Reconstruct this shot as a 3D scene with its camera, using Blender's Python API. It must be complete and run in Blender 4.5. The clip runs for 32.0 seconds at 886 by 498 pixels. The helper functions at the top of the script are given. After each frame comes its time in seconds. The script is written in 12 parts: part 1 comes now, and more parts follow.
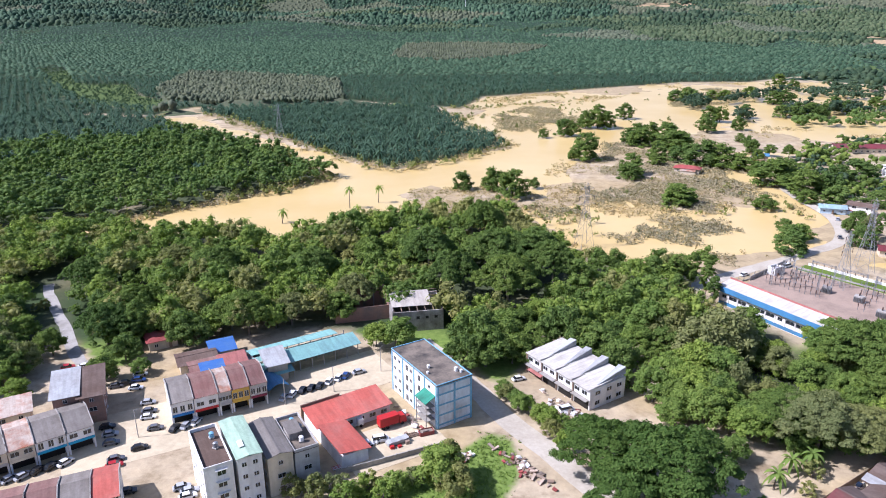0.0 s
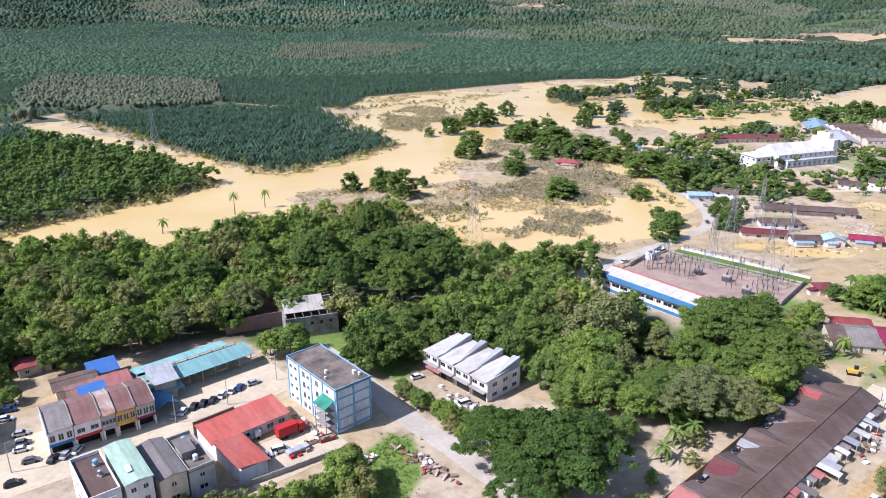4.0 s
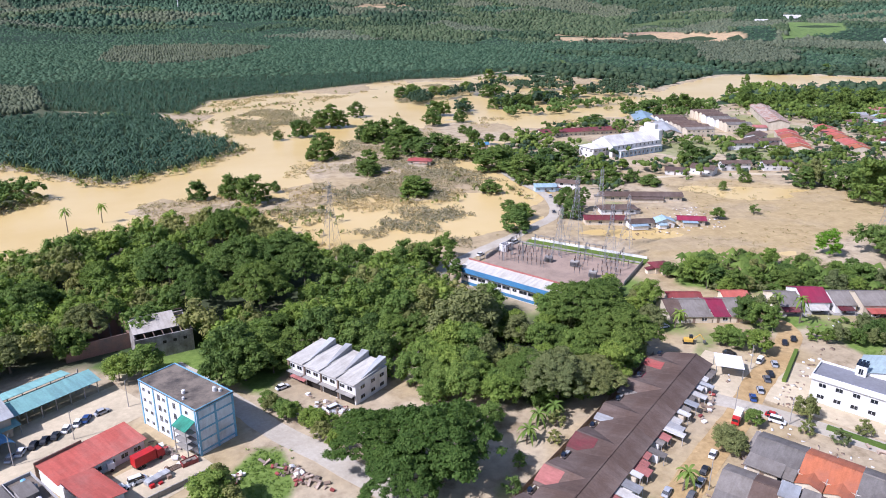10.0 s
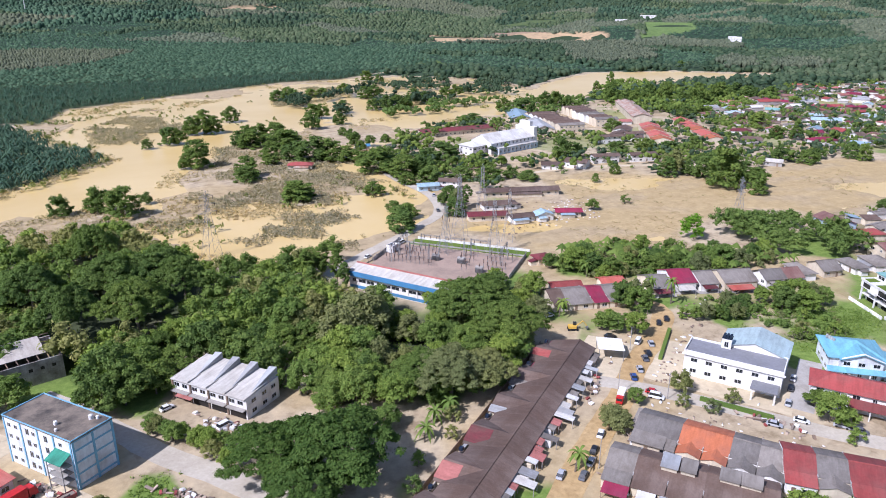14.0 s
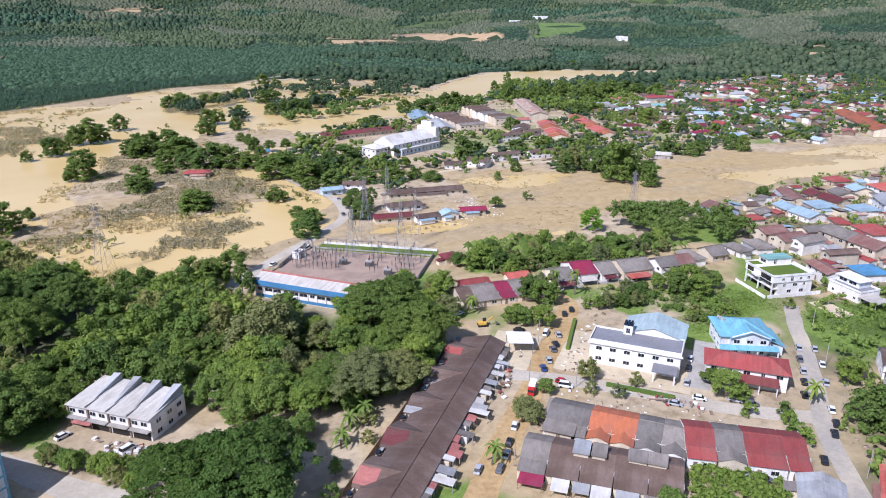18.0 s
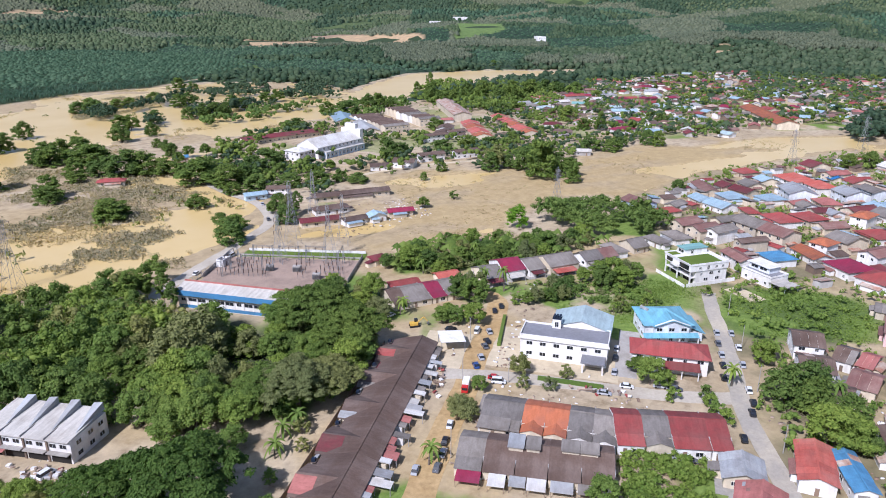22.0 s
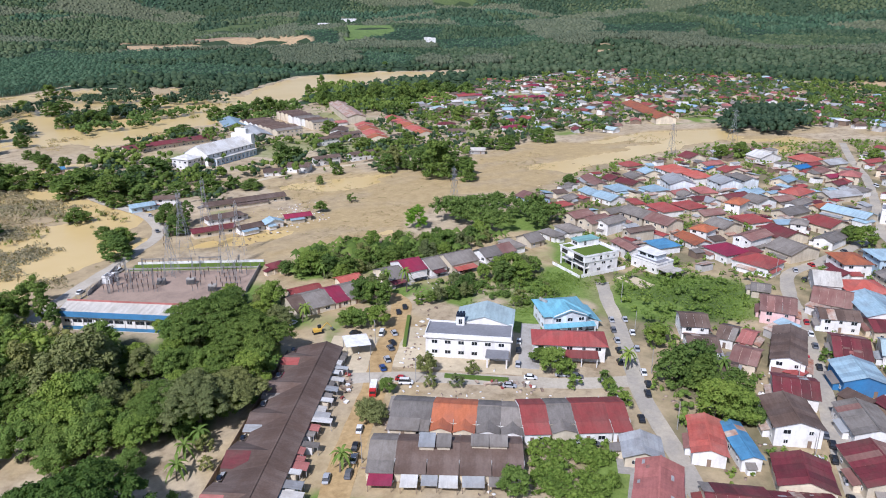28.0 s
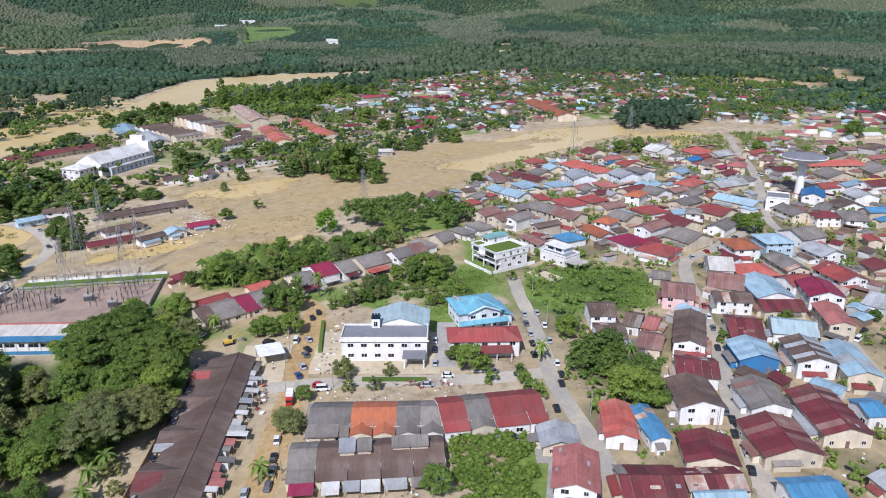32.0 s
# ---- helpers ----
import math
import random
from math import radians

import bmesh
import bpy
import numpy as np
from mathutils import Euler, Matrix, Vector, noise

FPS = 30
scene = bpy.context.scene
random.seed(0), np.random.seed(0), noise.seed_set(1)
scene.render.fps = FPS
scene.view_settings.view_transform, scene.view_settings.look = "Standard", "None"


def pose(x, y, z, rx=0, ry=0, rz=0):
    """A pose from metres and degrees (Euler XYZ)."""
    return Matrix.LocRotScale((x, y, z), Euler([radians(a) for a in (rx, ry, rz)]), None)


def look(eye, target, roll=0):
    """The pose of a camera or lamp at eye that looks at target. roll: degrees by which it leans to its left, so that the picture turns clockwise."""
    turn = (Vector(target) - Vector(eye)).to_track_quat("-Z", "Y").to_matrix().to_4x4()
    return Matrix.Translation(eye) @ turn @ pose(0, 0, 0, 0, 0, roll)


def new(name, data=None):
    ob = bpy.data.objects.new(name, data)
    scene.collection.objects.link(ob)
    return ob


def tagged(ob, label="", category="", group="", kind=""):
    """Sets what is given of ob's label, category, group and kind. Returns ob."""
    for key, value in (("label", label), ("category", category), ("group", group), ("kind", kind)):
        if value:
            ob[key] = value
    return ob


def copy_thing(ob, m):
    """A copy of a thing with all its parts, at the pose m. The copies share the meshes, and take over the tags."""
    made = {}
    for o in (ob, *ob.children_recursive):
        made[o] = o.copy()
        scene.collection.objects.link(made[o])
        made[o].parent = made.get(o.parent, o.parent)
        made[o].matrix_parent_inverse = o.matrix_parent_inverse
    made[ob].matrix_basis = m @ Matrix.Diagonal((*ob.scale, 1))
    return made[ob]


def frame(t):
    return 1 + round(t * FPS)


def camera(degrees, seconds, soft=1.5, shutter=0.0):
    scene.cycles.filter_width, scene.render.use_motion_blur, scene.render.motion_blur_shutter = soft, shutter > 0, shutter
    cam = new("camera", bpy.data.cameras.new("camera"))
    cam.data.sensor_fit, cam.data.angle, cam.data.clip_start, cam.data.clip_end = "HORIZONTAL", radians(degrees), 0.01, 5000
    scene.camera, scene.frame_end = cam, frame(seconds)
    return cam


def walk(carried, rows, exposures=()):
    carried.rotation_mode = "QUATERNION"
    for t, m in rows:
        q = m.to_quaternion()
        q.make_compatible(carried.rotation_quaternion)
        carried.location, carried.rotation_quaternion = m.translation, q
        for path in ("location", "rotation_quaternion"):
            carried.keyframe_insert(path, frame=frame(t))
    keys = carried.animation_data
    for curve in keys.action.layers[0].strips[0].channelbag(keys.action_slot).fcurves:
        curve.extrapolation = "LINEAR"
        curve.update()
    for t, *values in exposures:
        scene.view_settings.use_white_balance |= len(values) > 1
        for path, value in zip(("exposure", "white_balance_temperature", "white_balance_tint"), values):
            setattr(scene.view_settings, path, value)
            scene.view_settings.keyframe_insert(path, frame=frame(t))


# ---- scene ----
# ---------------------------------------------------------------- camera
cam = camera(64.55, 32.0, soft=1.0)
EYE = 110
# seconds, tilt, lean, heading: the drone hovers and pans
PATH = [
    (0.0, 70.464, 0.224, 0.027),
    (1.0, 70.450, 0.170, -2.286),
    (2.0, 70.460, 0.135, -4.823),
    (3.0, 70.446, 0.091, -7.122),
    (4.0, 70.440, 0.034, -9.241),
    (4.5, 70.438, -0.024, -10.341),
    (6.5, 70.418, -0.068, -13.548),
    (7.0, 70.429, -0.086, -14.762),
    (8.0, 70.460, -0.143, -17.158),
    (9.0, 70.482, -0.174, -19.451),
    (10.0, 70.499, -0.194, -21.360),
    (11.0, 70.528, -0.203, -23.701),
    (12.0, 70.555, -0.198, -26.179),
    (13.0, 70.598, -0.199, -28.727),
    (14.0, 70.625, -0.175, -31.123),
    (14.5, 70.638, -0.140, -32.201),
    (16.5, 70.724, -0.068, -36.227),
    (17.0, 70.740, -0.065, -37.212),
    (18.0, 70.764, -0.048, -39.152),
    (19.0, 70.797, -0.016, -41.018),
    (20.0, 70.816, 0.016, -42.817),
    (20.5, 70.823, 0.023, -43.561),
    (21.0, 70.825, 0.021, -43.810),
    (21.5, 70.829, 0.026, -44.316),
    (22.0, 70.837, 0.039, -45.326),
    (23.0, 70.869, 0.059, -47.085),
    (24.0, 70.883, 0.080, -48.768),
    (25.0, 70.890, 0.091, -50.429),
    (25.5, 70.902, 0.100, -51.187),
    (27.5, 70.931, 0.128, -53.265),
    (28.0, 70.937, 0.128, -53.922),
    (29.0, 70.952, 0.117, -55.909),
    (30.0, 70.979, 0.134, -58.200),
    (31.0, 70.992, 0.166, -59.918),
    (32.0, 70.997, 0.187, -61.516),
]
walk(cam, [(t, pose(0, 0, EYE, rx, ry, rz)) for t, rx, ry, rz in PATH],
     [(0.0, 0.68, 5505.0, 23.0), (8.0, 0.51, 5485.0, 23.0), (14.0, 0.41, 5485.0, 22.5), (25.0, 0.22, 5510.0, 19.0), (32.0, 0.12, 5550.0, 16.0)])

# ---------------------------------------------------------------- light
SUN_EL, SUN_AZ = 46.0, 190.0          # height, and bearing of the sun from +x, counter-clockwise
sun_way = Vector((math.cos(radians(SUN_AZ)) * math.cos(radians(SUN_EL)),
                  math.sin(radians(SUN_AZ)) * math.cos(radians(SUN_EL)), math.sin(radians(SUN_EL))))
sun = new("sun", bpy.data.lights.new("sun", "SUN"))
sun.data.energy, sun.data.angle, sun.data.color = 4.8, radians(0.53), (1.0, 0.95, 0.87)
sun.matrix_world = look(sun_way * 400, (0, 0, 0))
world = bpy.data.worlds.new("world")
scene.world = world
world.use_nodes = True
wn, wl = world.node_tree.nodes, world.node_tree.links
sky = wn.new("ShaderNodeTexSky")
sky.sky_type, sky.sun_disc = "NISHITA", False
sky.sun_elevation, sky.sun_rotation = radians(SUN_EL), radians(90 - SUN_AZ)
sky.air_density, sky.dust_density = 1.0, 1.5
wl.new(sky.outputs[0], wn["Background"].inputs[0])
wn["Background"].inputs[1].default_value = 0.1


# ---------------------------------------------------------------- materials
def nodes_of(name):
    m = bpy.data.materials.new(name)
    m.use_nodes = True
    return m, m.node_tree.nodes, m.node_tree.links, m.node_tree.nodes["Principled BSDF"]


def ramp(n, l, src, stops):
    r = n.new("ShaderNodeValToRGB")
    e = r.color_ramp.elements
    while len(e) < len(stops):
        e.new(0.5)
    for el, (p, c) in zip(e, stops):
        el.position = p
        el.color = (*c, 1) if len(c) == 3 else c
    l.new(src, r.inputs[0])
    return r.outputs[0]


def mix(n, l, fac, a, b, kind="MIX"):
    m = n.new("ShaderNodeMix")
    m.data_type, m.blend_type = "RGBA", kind
    for sock, v in ((m.inputs[0], fac), (m.inputs[6], a), (m.inputs[7], b)):
        if isinstance(v, (int, float)):
            sock.default_value = v
        elif isinstance(v, tuple):
            sock.default_value = (*v, 1)
        else:
            l.new(v, sock)
    return m.outputs[2]


def noisy(n, l, co, scale, detail=4, rough=0.55, stretch=None):
    t = n.new("ShaderNodeTexNoise")
    t.inputs["Scale"].default_value, t.inputs["Detail"].default_value, t.inputs["Roughness"].default_value = scale, detail, rough
    if stretch:
        mp = n.new("ShaderNodeMapping")
        mp.inputs["Scale"].default_value = stretch
        l.new(co, mp.inputs[0])
        co = mp.outputs[0]
    l.new(co, t.inputs["Vector"])
    return t.outputs[0]


def dark(c, k):
    return tuple(v * k for v in c)


def surf(name, c, rough=0.8, c2=None, grain=1.5, stain=0.12, bump=0.15, vary=0.0, streak=None, metal=0.0, gloss=0.3, amount=1.0, run=0.38, grit=0.55):
    """A weathered surface: base colour, a second colour in stains, fine grain, run-down streaks, a tint per object."""
    m, n, l, p = nodes_of(name)
    co = n.new("ShaderNodeTexCoord").outputs["Object"]
    c2 = c2 or dark(c, 0.62)
    st = ramp(n, l, noisy(n, l, co, stain, 5, 0.65), [(0.42, (0, 0, 0)), (0.68, (amount,) * 3)])
    col = mix(n, l, st, c, c2)
    gr = noisy(n, l, co, grain, 5, 0.7)
    col = mix(n, l, grit, col, ramp(n, l, gr, [(0.25, (0.52,) * 3), (0.75, (1.0, 1.0, 1.0))]), "MULTIPLY")
    if streak:
        sk = noisy(n, l, co, 1.0, 4, 0.6, streak)
        col = mix(n, l, run, col, ramp(n, l, sk, [(0.36, (0.45, 0.42, 0.4)), (0.6, (1, 1, 1))]), "MULTIPLY")
    if vary:
        rnd = n.new("ShaderNodeObjectInfo").outputs["Random"]
        col = mix(n, l, vary, col, ramp(n, l, rnd, [(0, (0.55, 0.55, 0.58)), (0.5, (1, 0.96, 0.92)), (1, (1.35, 1.3, 1.25))]), "MULTIPLY")
    l.new(col, p.inputs["Base Color"])
    p.inputs["Roughness"].default_value, p.inputs["Metallic"].default_value = rough, metal
    p.inputs["Specular IOR Level"].default_value = gloss
    if bump:
        b = n.new("ShaderNodeBump")
        b.inputs["Strength"].default_value, b.inputs["Distance"].default_value = bump, 0.2
        l.new(gr, b.inputs["Height"])
        l.new(b.outputs[0], p.inputs["Normal"])
    return m


def leafy(name, c, c2, vary=0.7, through_light=0.32):
    """Foliage: a tint per plant and per leaf, some light coming through."""
    m, n, l, p = nodes_of(name)
    rnd = n.new("ShaderNodeObjectInfo").outputs["Random"]
    geo = n.new("ShaderNodeNewGeometry")
    col = mix(n, l, geo.outputs["Random Per Island"], c, c2)
    big = noisy(n, l, geo.outputs["Position"], 0.035, 3)
    col = mix(n, l, 0.6, col, ramp(n, l, big, [(0.3, (0.62, 0.7, 0.6)), (0.7, (1.3, 1.2, 1.0))]), "MULTIPLY")
    col = mix(n, l, vary, col, ramp(n, l, rnd, [(0, (0.72, 0.82, 0.85)), (0.35, (1, 1, 1)), (0.7, (1.1, 1.08, 0.85)), (1, (1.3, 1.18, 0.95))]), "MULTIPLY")
    l.new(col, p.inputs["Base Color"])
    p.inputs["Roughness"].default_value, p.inputs["Specular IOR Level"].default_value = 0.7, 0.12
    t = n.new("ShaderNodeBsdfTranslucent")
    l.new(mix(n, l, 1.0, col, (1.15, 1.3, 0.6), "MULTIPLY"), t.inputs[0])
    mx = n.new("ShaderNodeMixShader")
    mx.inputs[0].default_value = through_light
    l.new(p.outputs[0], mx.inputs[1])
    l.new(t.outputs[0], mx.inputs[2])
    l.new(mx.outputs[0], n["Material Output"].inputs[0])
    return m


RUN = (0.9, 0.14, 0.14)     # streaks that run down a roof along its local y
M = {}
M["tile_brown"] = surf("brown_roof_tiles", (0.125, 0.083, 0.064), 0.85, (0.185, 0.14, 0.118), 2.0, 0.1, 0.3, 0.5, RUN)
M["tile_grey"] = surf("grey_roof_sheets", (0.255, 0.232, 0.208), 0.92, (0.155, 0.135, 0.115), 2.0, 0.13, 0.3, 0.5, RUN)
M["tile_red"] = surf("red_roof_sheets", (0.32, 0.068, 0.062), 0.7, (0.25, 0.09, 0.078), 1.5, 0.1, 0.2, 0.6, RUN)
M["tile_maroon"] = surf("maroon_roof_sheets", (0.175, 0.036, 0.044), 0.65, (0.135, 0.066, 0.056), 1.5, 0.1, 0.2, 0.6, RUN)
M["tile_crimson"] = surf("crimson_roof_sheets", (0.29, 0.03, 0.07), 0.6, (0.2, 0.04, 0.07), 1.5, 0.1, 0.2, 0.4, RUN)
M["tile_pink"] = surf("faded_red_roof_sheets", (0.42, 0.16, 0.14), 0.75, (0.3, 0.12, 0.1), 1.5, 0.1, 0.2, 0.4, RUN)
M["tile_dusty"] = surf("dusty_red_brown_tiles", (0.235, 0.118, 0.1), 0.85, (0.28, 0.185, 0.155), 2.0, 0.12, 0.3, 0.5, RUN)
M["sheet_powder"] = surf("powder_blue_roof_sheets", (0.42, 0.53, 0.54), 0.5, (0.38, 0.46, 0.47), 1.5, 0.1, 0.1, 0.1, RUN)
M["sheet_sky"] = surf("sky_blue_roof_sheets", (0.2, 0.46, 0.57), 0.5, (0.19, 0.39, 0.47), 1.5, 0.1, 0.1, 0.1, RUN)
M["tile_orange"] = surf("orange_clay_tiles", (0.46, 0.15, 0.07), 0.8, (0.28, 0.11, 0.07), 2.2, 0.14, 0.35, 0.5, RUN)
M["tile_scarlet"] = surf("bright_red_roof_sheets", (0.48, 0.115, 0.085), 0.65, (0.45, 0.17, 0.135), 1.5, 0.1, 0.2, 0.4, RUN)
M["sheet_blue"] = surf("light_blue_roof_sheets", (0.34, 0.48, 0.56), 0.5, (0.3, 0.38, 0.43), 1.5, 0.1, 0.15, 0.5, RUN)
M["sheet_deepblue"] = surf("deep_blue_roof_sheets", (0.03, 0.17, 0.42), 0.5, (0.05, 0.14, 0.28), 1.5, 0.1, 0.15, 0.5, RUN)
M["sheet_midblue"] = surf("blue_roof_sheets", (0.1, 0.28, 0.47), 0.5, (0.09, 0.2, 0.32), 1.5, 0.1, 0.15, 0.3, RUN)
M["sheet_teal"] = surf("teal_roof_sheets", (0.25, 0.47, 0.43), 0.5, (0.2, 0.36, 0.36), 1.5, 0.08, 0.15, 0.2, RUN)
M["sheet_pale"] = surf("pale_zinc_roof_sheets", (0.42, 0.435, 0.44), 0.5, (0.3, 0.285, 0.27), 1.5, 0.1, 0.15, 0.4, RUN)
M["sheet_white"] = surf("white_roof_sheets", (0.72, 0.71, 0.68), 0.55, (0.5, 0.46, 0.4), 1.5, 0.09, 0.15, 0.2, RUN)
M["sheet_beige"] = surf("beige_roof_sheets", (0.55, 0.5, 0.43), 0.7, (0.45, 0.4, 0.34), 1.5, 0.1, 0.15, 0.2, RUN)
M["sheet_bone"] = surf("bone_white_roof_sheets", (0.6, 0.57, 0.51), 0.6, (0.46, 0.42, 0.36), 1.5, 0.09, 0.15, 0.15, RUN)
M["sheet_green"] = surf("pale_green_roof_sheets", (0.38, 0.52, 0.39), 0.55, (0.3, 0.4, 0.34), 1.5, 0.1, 0.15, 0.2, RUN)
M["sheet_rust"] = surf("rusty_roof_sheets", (0.5, 0.42, 0.35), 0.8, (0.33, 0.11, 0.05), 1.5, 0.22, 0.2, 0.3, (1.1, 0.1, 0.1))
M["slab_dark"] = surf("stained_flat_roof", (0.205, 0.168, 0.132), 0.9, (0.05, 0.044, 0.04), 1.2, 0.16, 0.2, 0.2)
M["slab_grey"] = surf("grey_flat_roof", (0.24, 0.24, 0.26), 0.85, (0.19, 0.19, 0.2), 1.2, 0.12, 0.15, 0.1)
M["wall_white"] = surf("white_render", (0.8, 0.79, 0.77), 0.8, (0.6, 0.56, 0.5), 1.2, 0.12, 0.1, 0.15, (0.5, 0.5, 0.1), amount=0.7, run=0.3, grit=0.3)
M["wall_cream"] = surf("cream_render", (0.66, 0.58, 0.44), 0.8, (0.5, 0.43, 0.33), 1.2, 0.12, 0.1, 0.4, (0.5, 0.5, 0.1), run=0.3, grit=0.3)
M["wall_grey"] = surf("grey_render", (0.5, 0.49, 0.47), 0.85, (0.33, 0.31, 0.29), 1.2, 0.14, 0.1, 0.4, (0.5, 0.5, 0.1), run=0.3, grit=0.3)
M["wall_blue"] = surf("pale_blue_render", (0.52, 0.66, 0.76), 0.8, (0.42, 0.5, 0.55), 1.2, 0.12, 0.1, 0.2, (0.5, 0.5, 0.1), run=0.3, grit=0.3)
M["wall_ice"] = surf("pale_ice_blue_render", (0.76, 0.81, 0.84), 0.8, (0.56, 0.57, 0.58), 1.2, 0.14, 0.1, 0.1, (0.5, 0.5, 0.1), run=0.4, grit=0.3)
M["wall_dblue"] = surf("blue_render", (0.05, 0.2, 0.42), 0.8, (0.06, 0.15, 0.3), 1.2, 0.12, 0.1, 0.2)
M["wall_pink"] = surf("pink_render", (0.75, 0.5, 0.48), 0.8, (0.6, 0.42, 0.4), 1.2, 0.12, 0.1, 0.2, (0.5, 0.5, 0.1), run=0.3, grit=0.3)
M["wall_brick"] = surf("weathered_brickwork", (0.33, 0.19, 0.14), 0.9, (0.2, 0.15, 0.13), 2.5, 0.2, 0.3, 0.2)
M["wall_ruin"] = surf("mouldy_render", (0.42, 0.39, 0.36), 0.9, (0.16, 0.13, 0.11), 1.2, 0.2, 0.2, 0.1, (0.6, 0.6, 0.1))
M["timber"] = surf("weathered_boards", (0.24, 0.17, 0.12), 0.85, (0.15, 0.12, 0.1), 2.5, 0.2, 0.2, 0.6)
M["glass"] = surf("dark_window_glass", (0.02, 0.024, 0.03), 0.12, None, 1.0, 0.1, 0, gloss=0.6)
# near-black: the shade of an unlit room, painted on blocks before closed walls
M["opening"] = surf("interior_shade_black", (0.03, 0.026, 0.022), 0.9, None, 1.0, 0.1, 0)
M["frame"] = surf("white_window_frames", (0.72, 0.72, 0.7), 0.6, None, 2, 0.2, 0)
M["blue_paint"] = surf("blue_painted_bands", (0.22, 0.45, 0.6), 0.7, (0.16, 0.33, 0.45), 2, 0.2, 0.05)
M["strong_fascia"] = surf("blue_painted_fascia", (0.07, 0.22, 0.4), 0.7, (0.06, 0.17, 0.3), 2, 0.2, 0.05)
M["strong_blue"] = surf("strong_blue_paint", (0.03, 0.2, 0.52), 0.6, None, 2, 0.2, 0.05)
M["cyan_paint"] = surf("cyan_painted_board", (0.03, 0.36, 0.58), 0.6, None, 2, 0.2, 0.05)
M["red_paint"] = surf("red_paint", (0.5, 0.02, 0.02), 0.5, (0.36, 0.03, 0.03), 2, 0.2, 0.05)
M["yellow_paint"] = surf("yellow_paint", (0.68, 0.42, 0.06), 0.7, (0.5, 0.33, 0.1), 2, 0.2, 0.05)
M["green_paint"] = surf("green_roof_paint", (0.04, 0.26, 0.17), 0.6, None, 2, 0.2, 0.05, 0, RUN)
M["concrete"] = surf("grey_concrete", (0.4, 0.38, 0.35), 0.9, (0.27, 0.25, 0.22), 1.5, 0.15, 0.15, 0.3)
M["apron"] = surf("cement_apron", (0.36, 0.345, 0.315), 0.9, (0.24, 0.22, 0.19), 1.2, 0.2, 0.15, 0.5)
M["asphalt"] = surf("dusty_asphalt", (0.37, 0.335, 0.28), 0.92, (0.52, 0.45, 0.34), 0.9, 0.07, 0.1)
M["pale_road"] = surf("pale_concrete_road", (0.5, 0.445, 0.36), 0.92, (0.4, 0.345, 0.265), 0.9, 0.07, 0.1)
M["silt_road"] = surf("silt_covered_road", (0.52, 0.365, 0.175), 0.92, (0.4, 0.262, 0.11), 0.7, 0.09, 0.2, 0, (0.5, 0.5, 0.5))
M["pale_silt"] = surf("dry_pale_silt", (0.6, 0.5, 0.34), 0.95, (0.46, 0.38, 0.255), 0.6, 0.05, 0.15)
M["steel"] = surf("galvanised_steel", (0.33, 0.34, 0.35), 0.5, None, 3, 0.3, 0, metal=0.6)
M["pale_steel"] = surf("pale_galvanised_steel", (0.34, 0.345, 0.35), 0.6, None, 3, 0.3, 0, metal=0.2)
M["porcelain"] = surf("dark_porcelain", (0.12, 0.075, 0.06), 0.4, None, 3, 0.3, 0)
M["gravel"] = surf("pinkish_gravel", (0.38, 0.28, 0.215), 0.95, (0.27, 0.2, 0.155), 2.5, 0.1, 0.2)
M["rubber"] = surf("black_rubber", (0.02, 0.02, 0.02), 0.8, None, 3, 0.3, 0)
M["debris"] = surf("flood_debris", (0.42, 0.34, 0.27), 0.9, (0.2, 0.14, 0.11), 2.0, 0.3, 0.2, 0.9)
M["bark"] = surf("grey_bark", (0.17, 0.14, 0.11), 0.9, (0.1, 0.08, 0.06), 3.0, 0.4, 0.4, 0.4)
M["tarp"] = surf("blue_tarpaulin", (0.05, 0.14, 0.38), 0.6, (0.08, 0.17, 0.36), 2, 0.3, 0.1)
M["solar"] = surf("dark_panel_glass", (0.02, 0.03, 0.05), 0.2, None, 3, 0.3, 0)
for key, col in (("white", (0.75, 0.75, 0.74)), ("silver", (0.42, 0.43, 0.45)), ("black", (0.018, 0.018, 0.02)),
                 ("grey", (0.12, 0.125, 0.14)), ("red", (0.42, 0.015, 0.015)), ("blue", (0.03, 0.07, 0.22))):
    M["car_" + key] = surf("car_paint_" + key, col, 0.28, dark(col, 0.9), 2, 0.3, 0, gloss=0.6)
M["leaf_dark"] = leafy("dark_foliage", (0.092, 0.148, 0.038), (0.175, 0.242, 0.066))
M["leaf_mid"] = leafy("mid_foliage", (0.122, 0.19, 0.042), (0.212, 0.282, 0.072))
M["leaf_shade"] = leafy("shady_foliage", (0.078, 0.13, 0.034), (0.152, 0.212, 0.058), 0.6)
# deep green, darkened further to hold the self-shadow of a closed dome
M["leaf_deep_shaded"] = leafy("deep_green_shaded_foliage", (0.052, 0.1, 0.022), (0.108, 0.168, 0.04), 0.4)
M["leaf_olive"] = leafy("olive_foliage", (0.15, 0.172, 0.07), (0.232, 0.245, 0.105))
M["leaf_bright"] = leafy("bright_foliage", (0.12, 0.25, 0.02), (0.16, 0.29, 0.035), 0.3)
# distance haze is mixed as blue into the palm, far, light and rubber leaves
M["leaf_palm"] = leafy("hazed_palm_fronds", (0.03, 0.066, 0.042), (0.076, 0.13, 0.086), 0.3, 0.14)
M["leaf_far_haze"] = leafy("hazed_far_foliage", (0.035, 0.069, 0.043), (0.088, 0.128, 0.076), 0.3)
M["leaf_light_haze"] = leafy("hazed_light_foliage", (0.062, 0.099, 0.054), (0.125, 0.162, 0.096), 0.3)
M["leaf_dry"] = leafy("dry_reeds", (0.32, 0.262, 0.178), (0.45, 0.37, 0.255), 0.4)
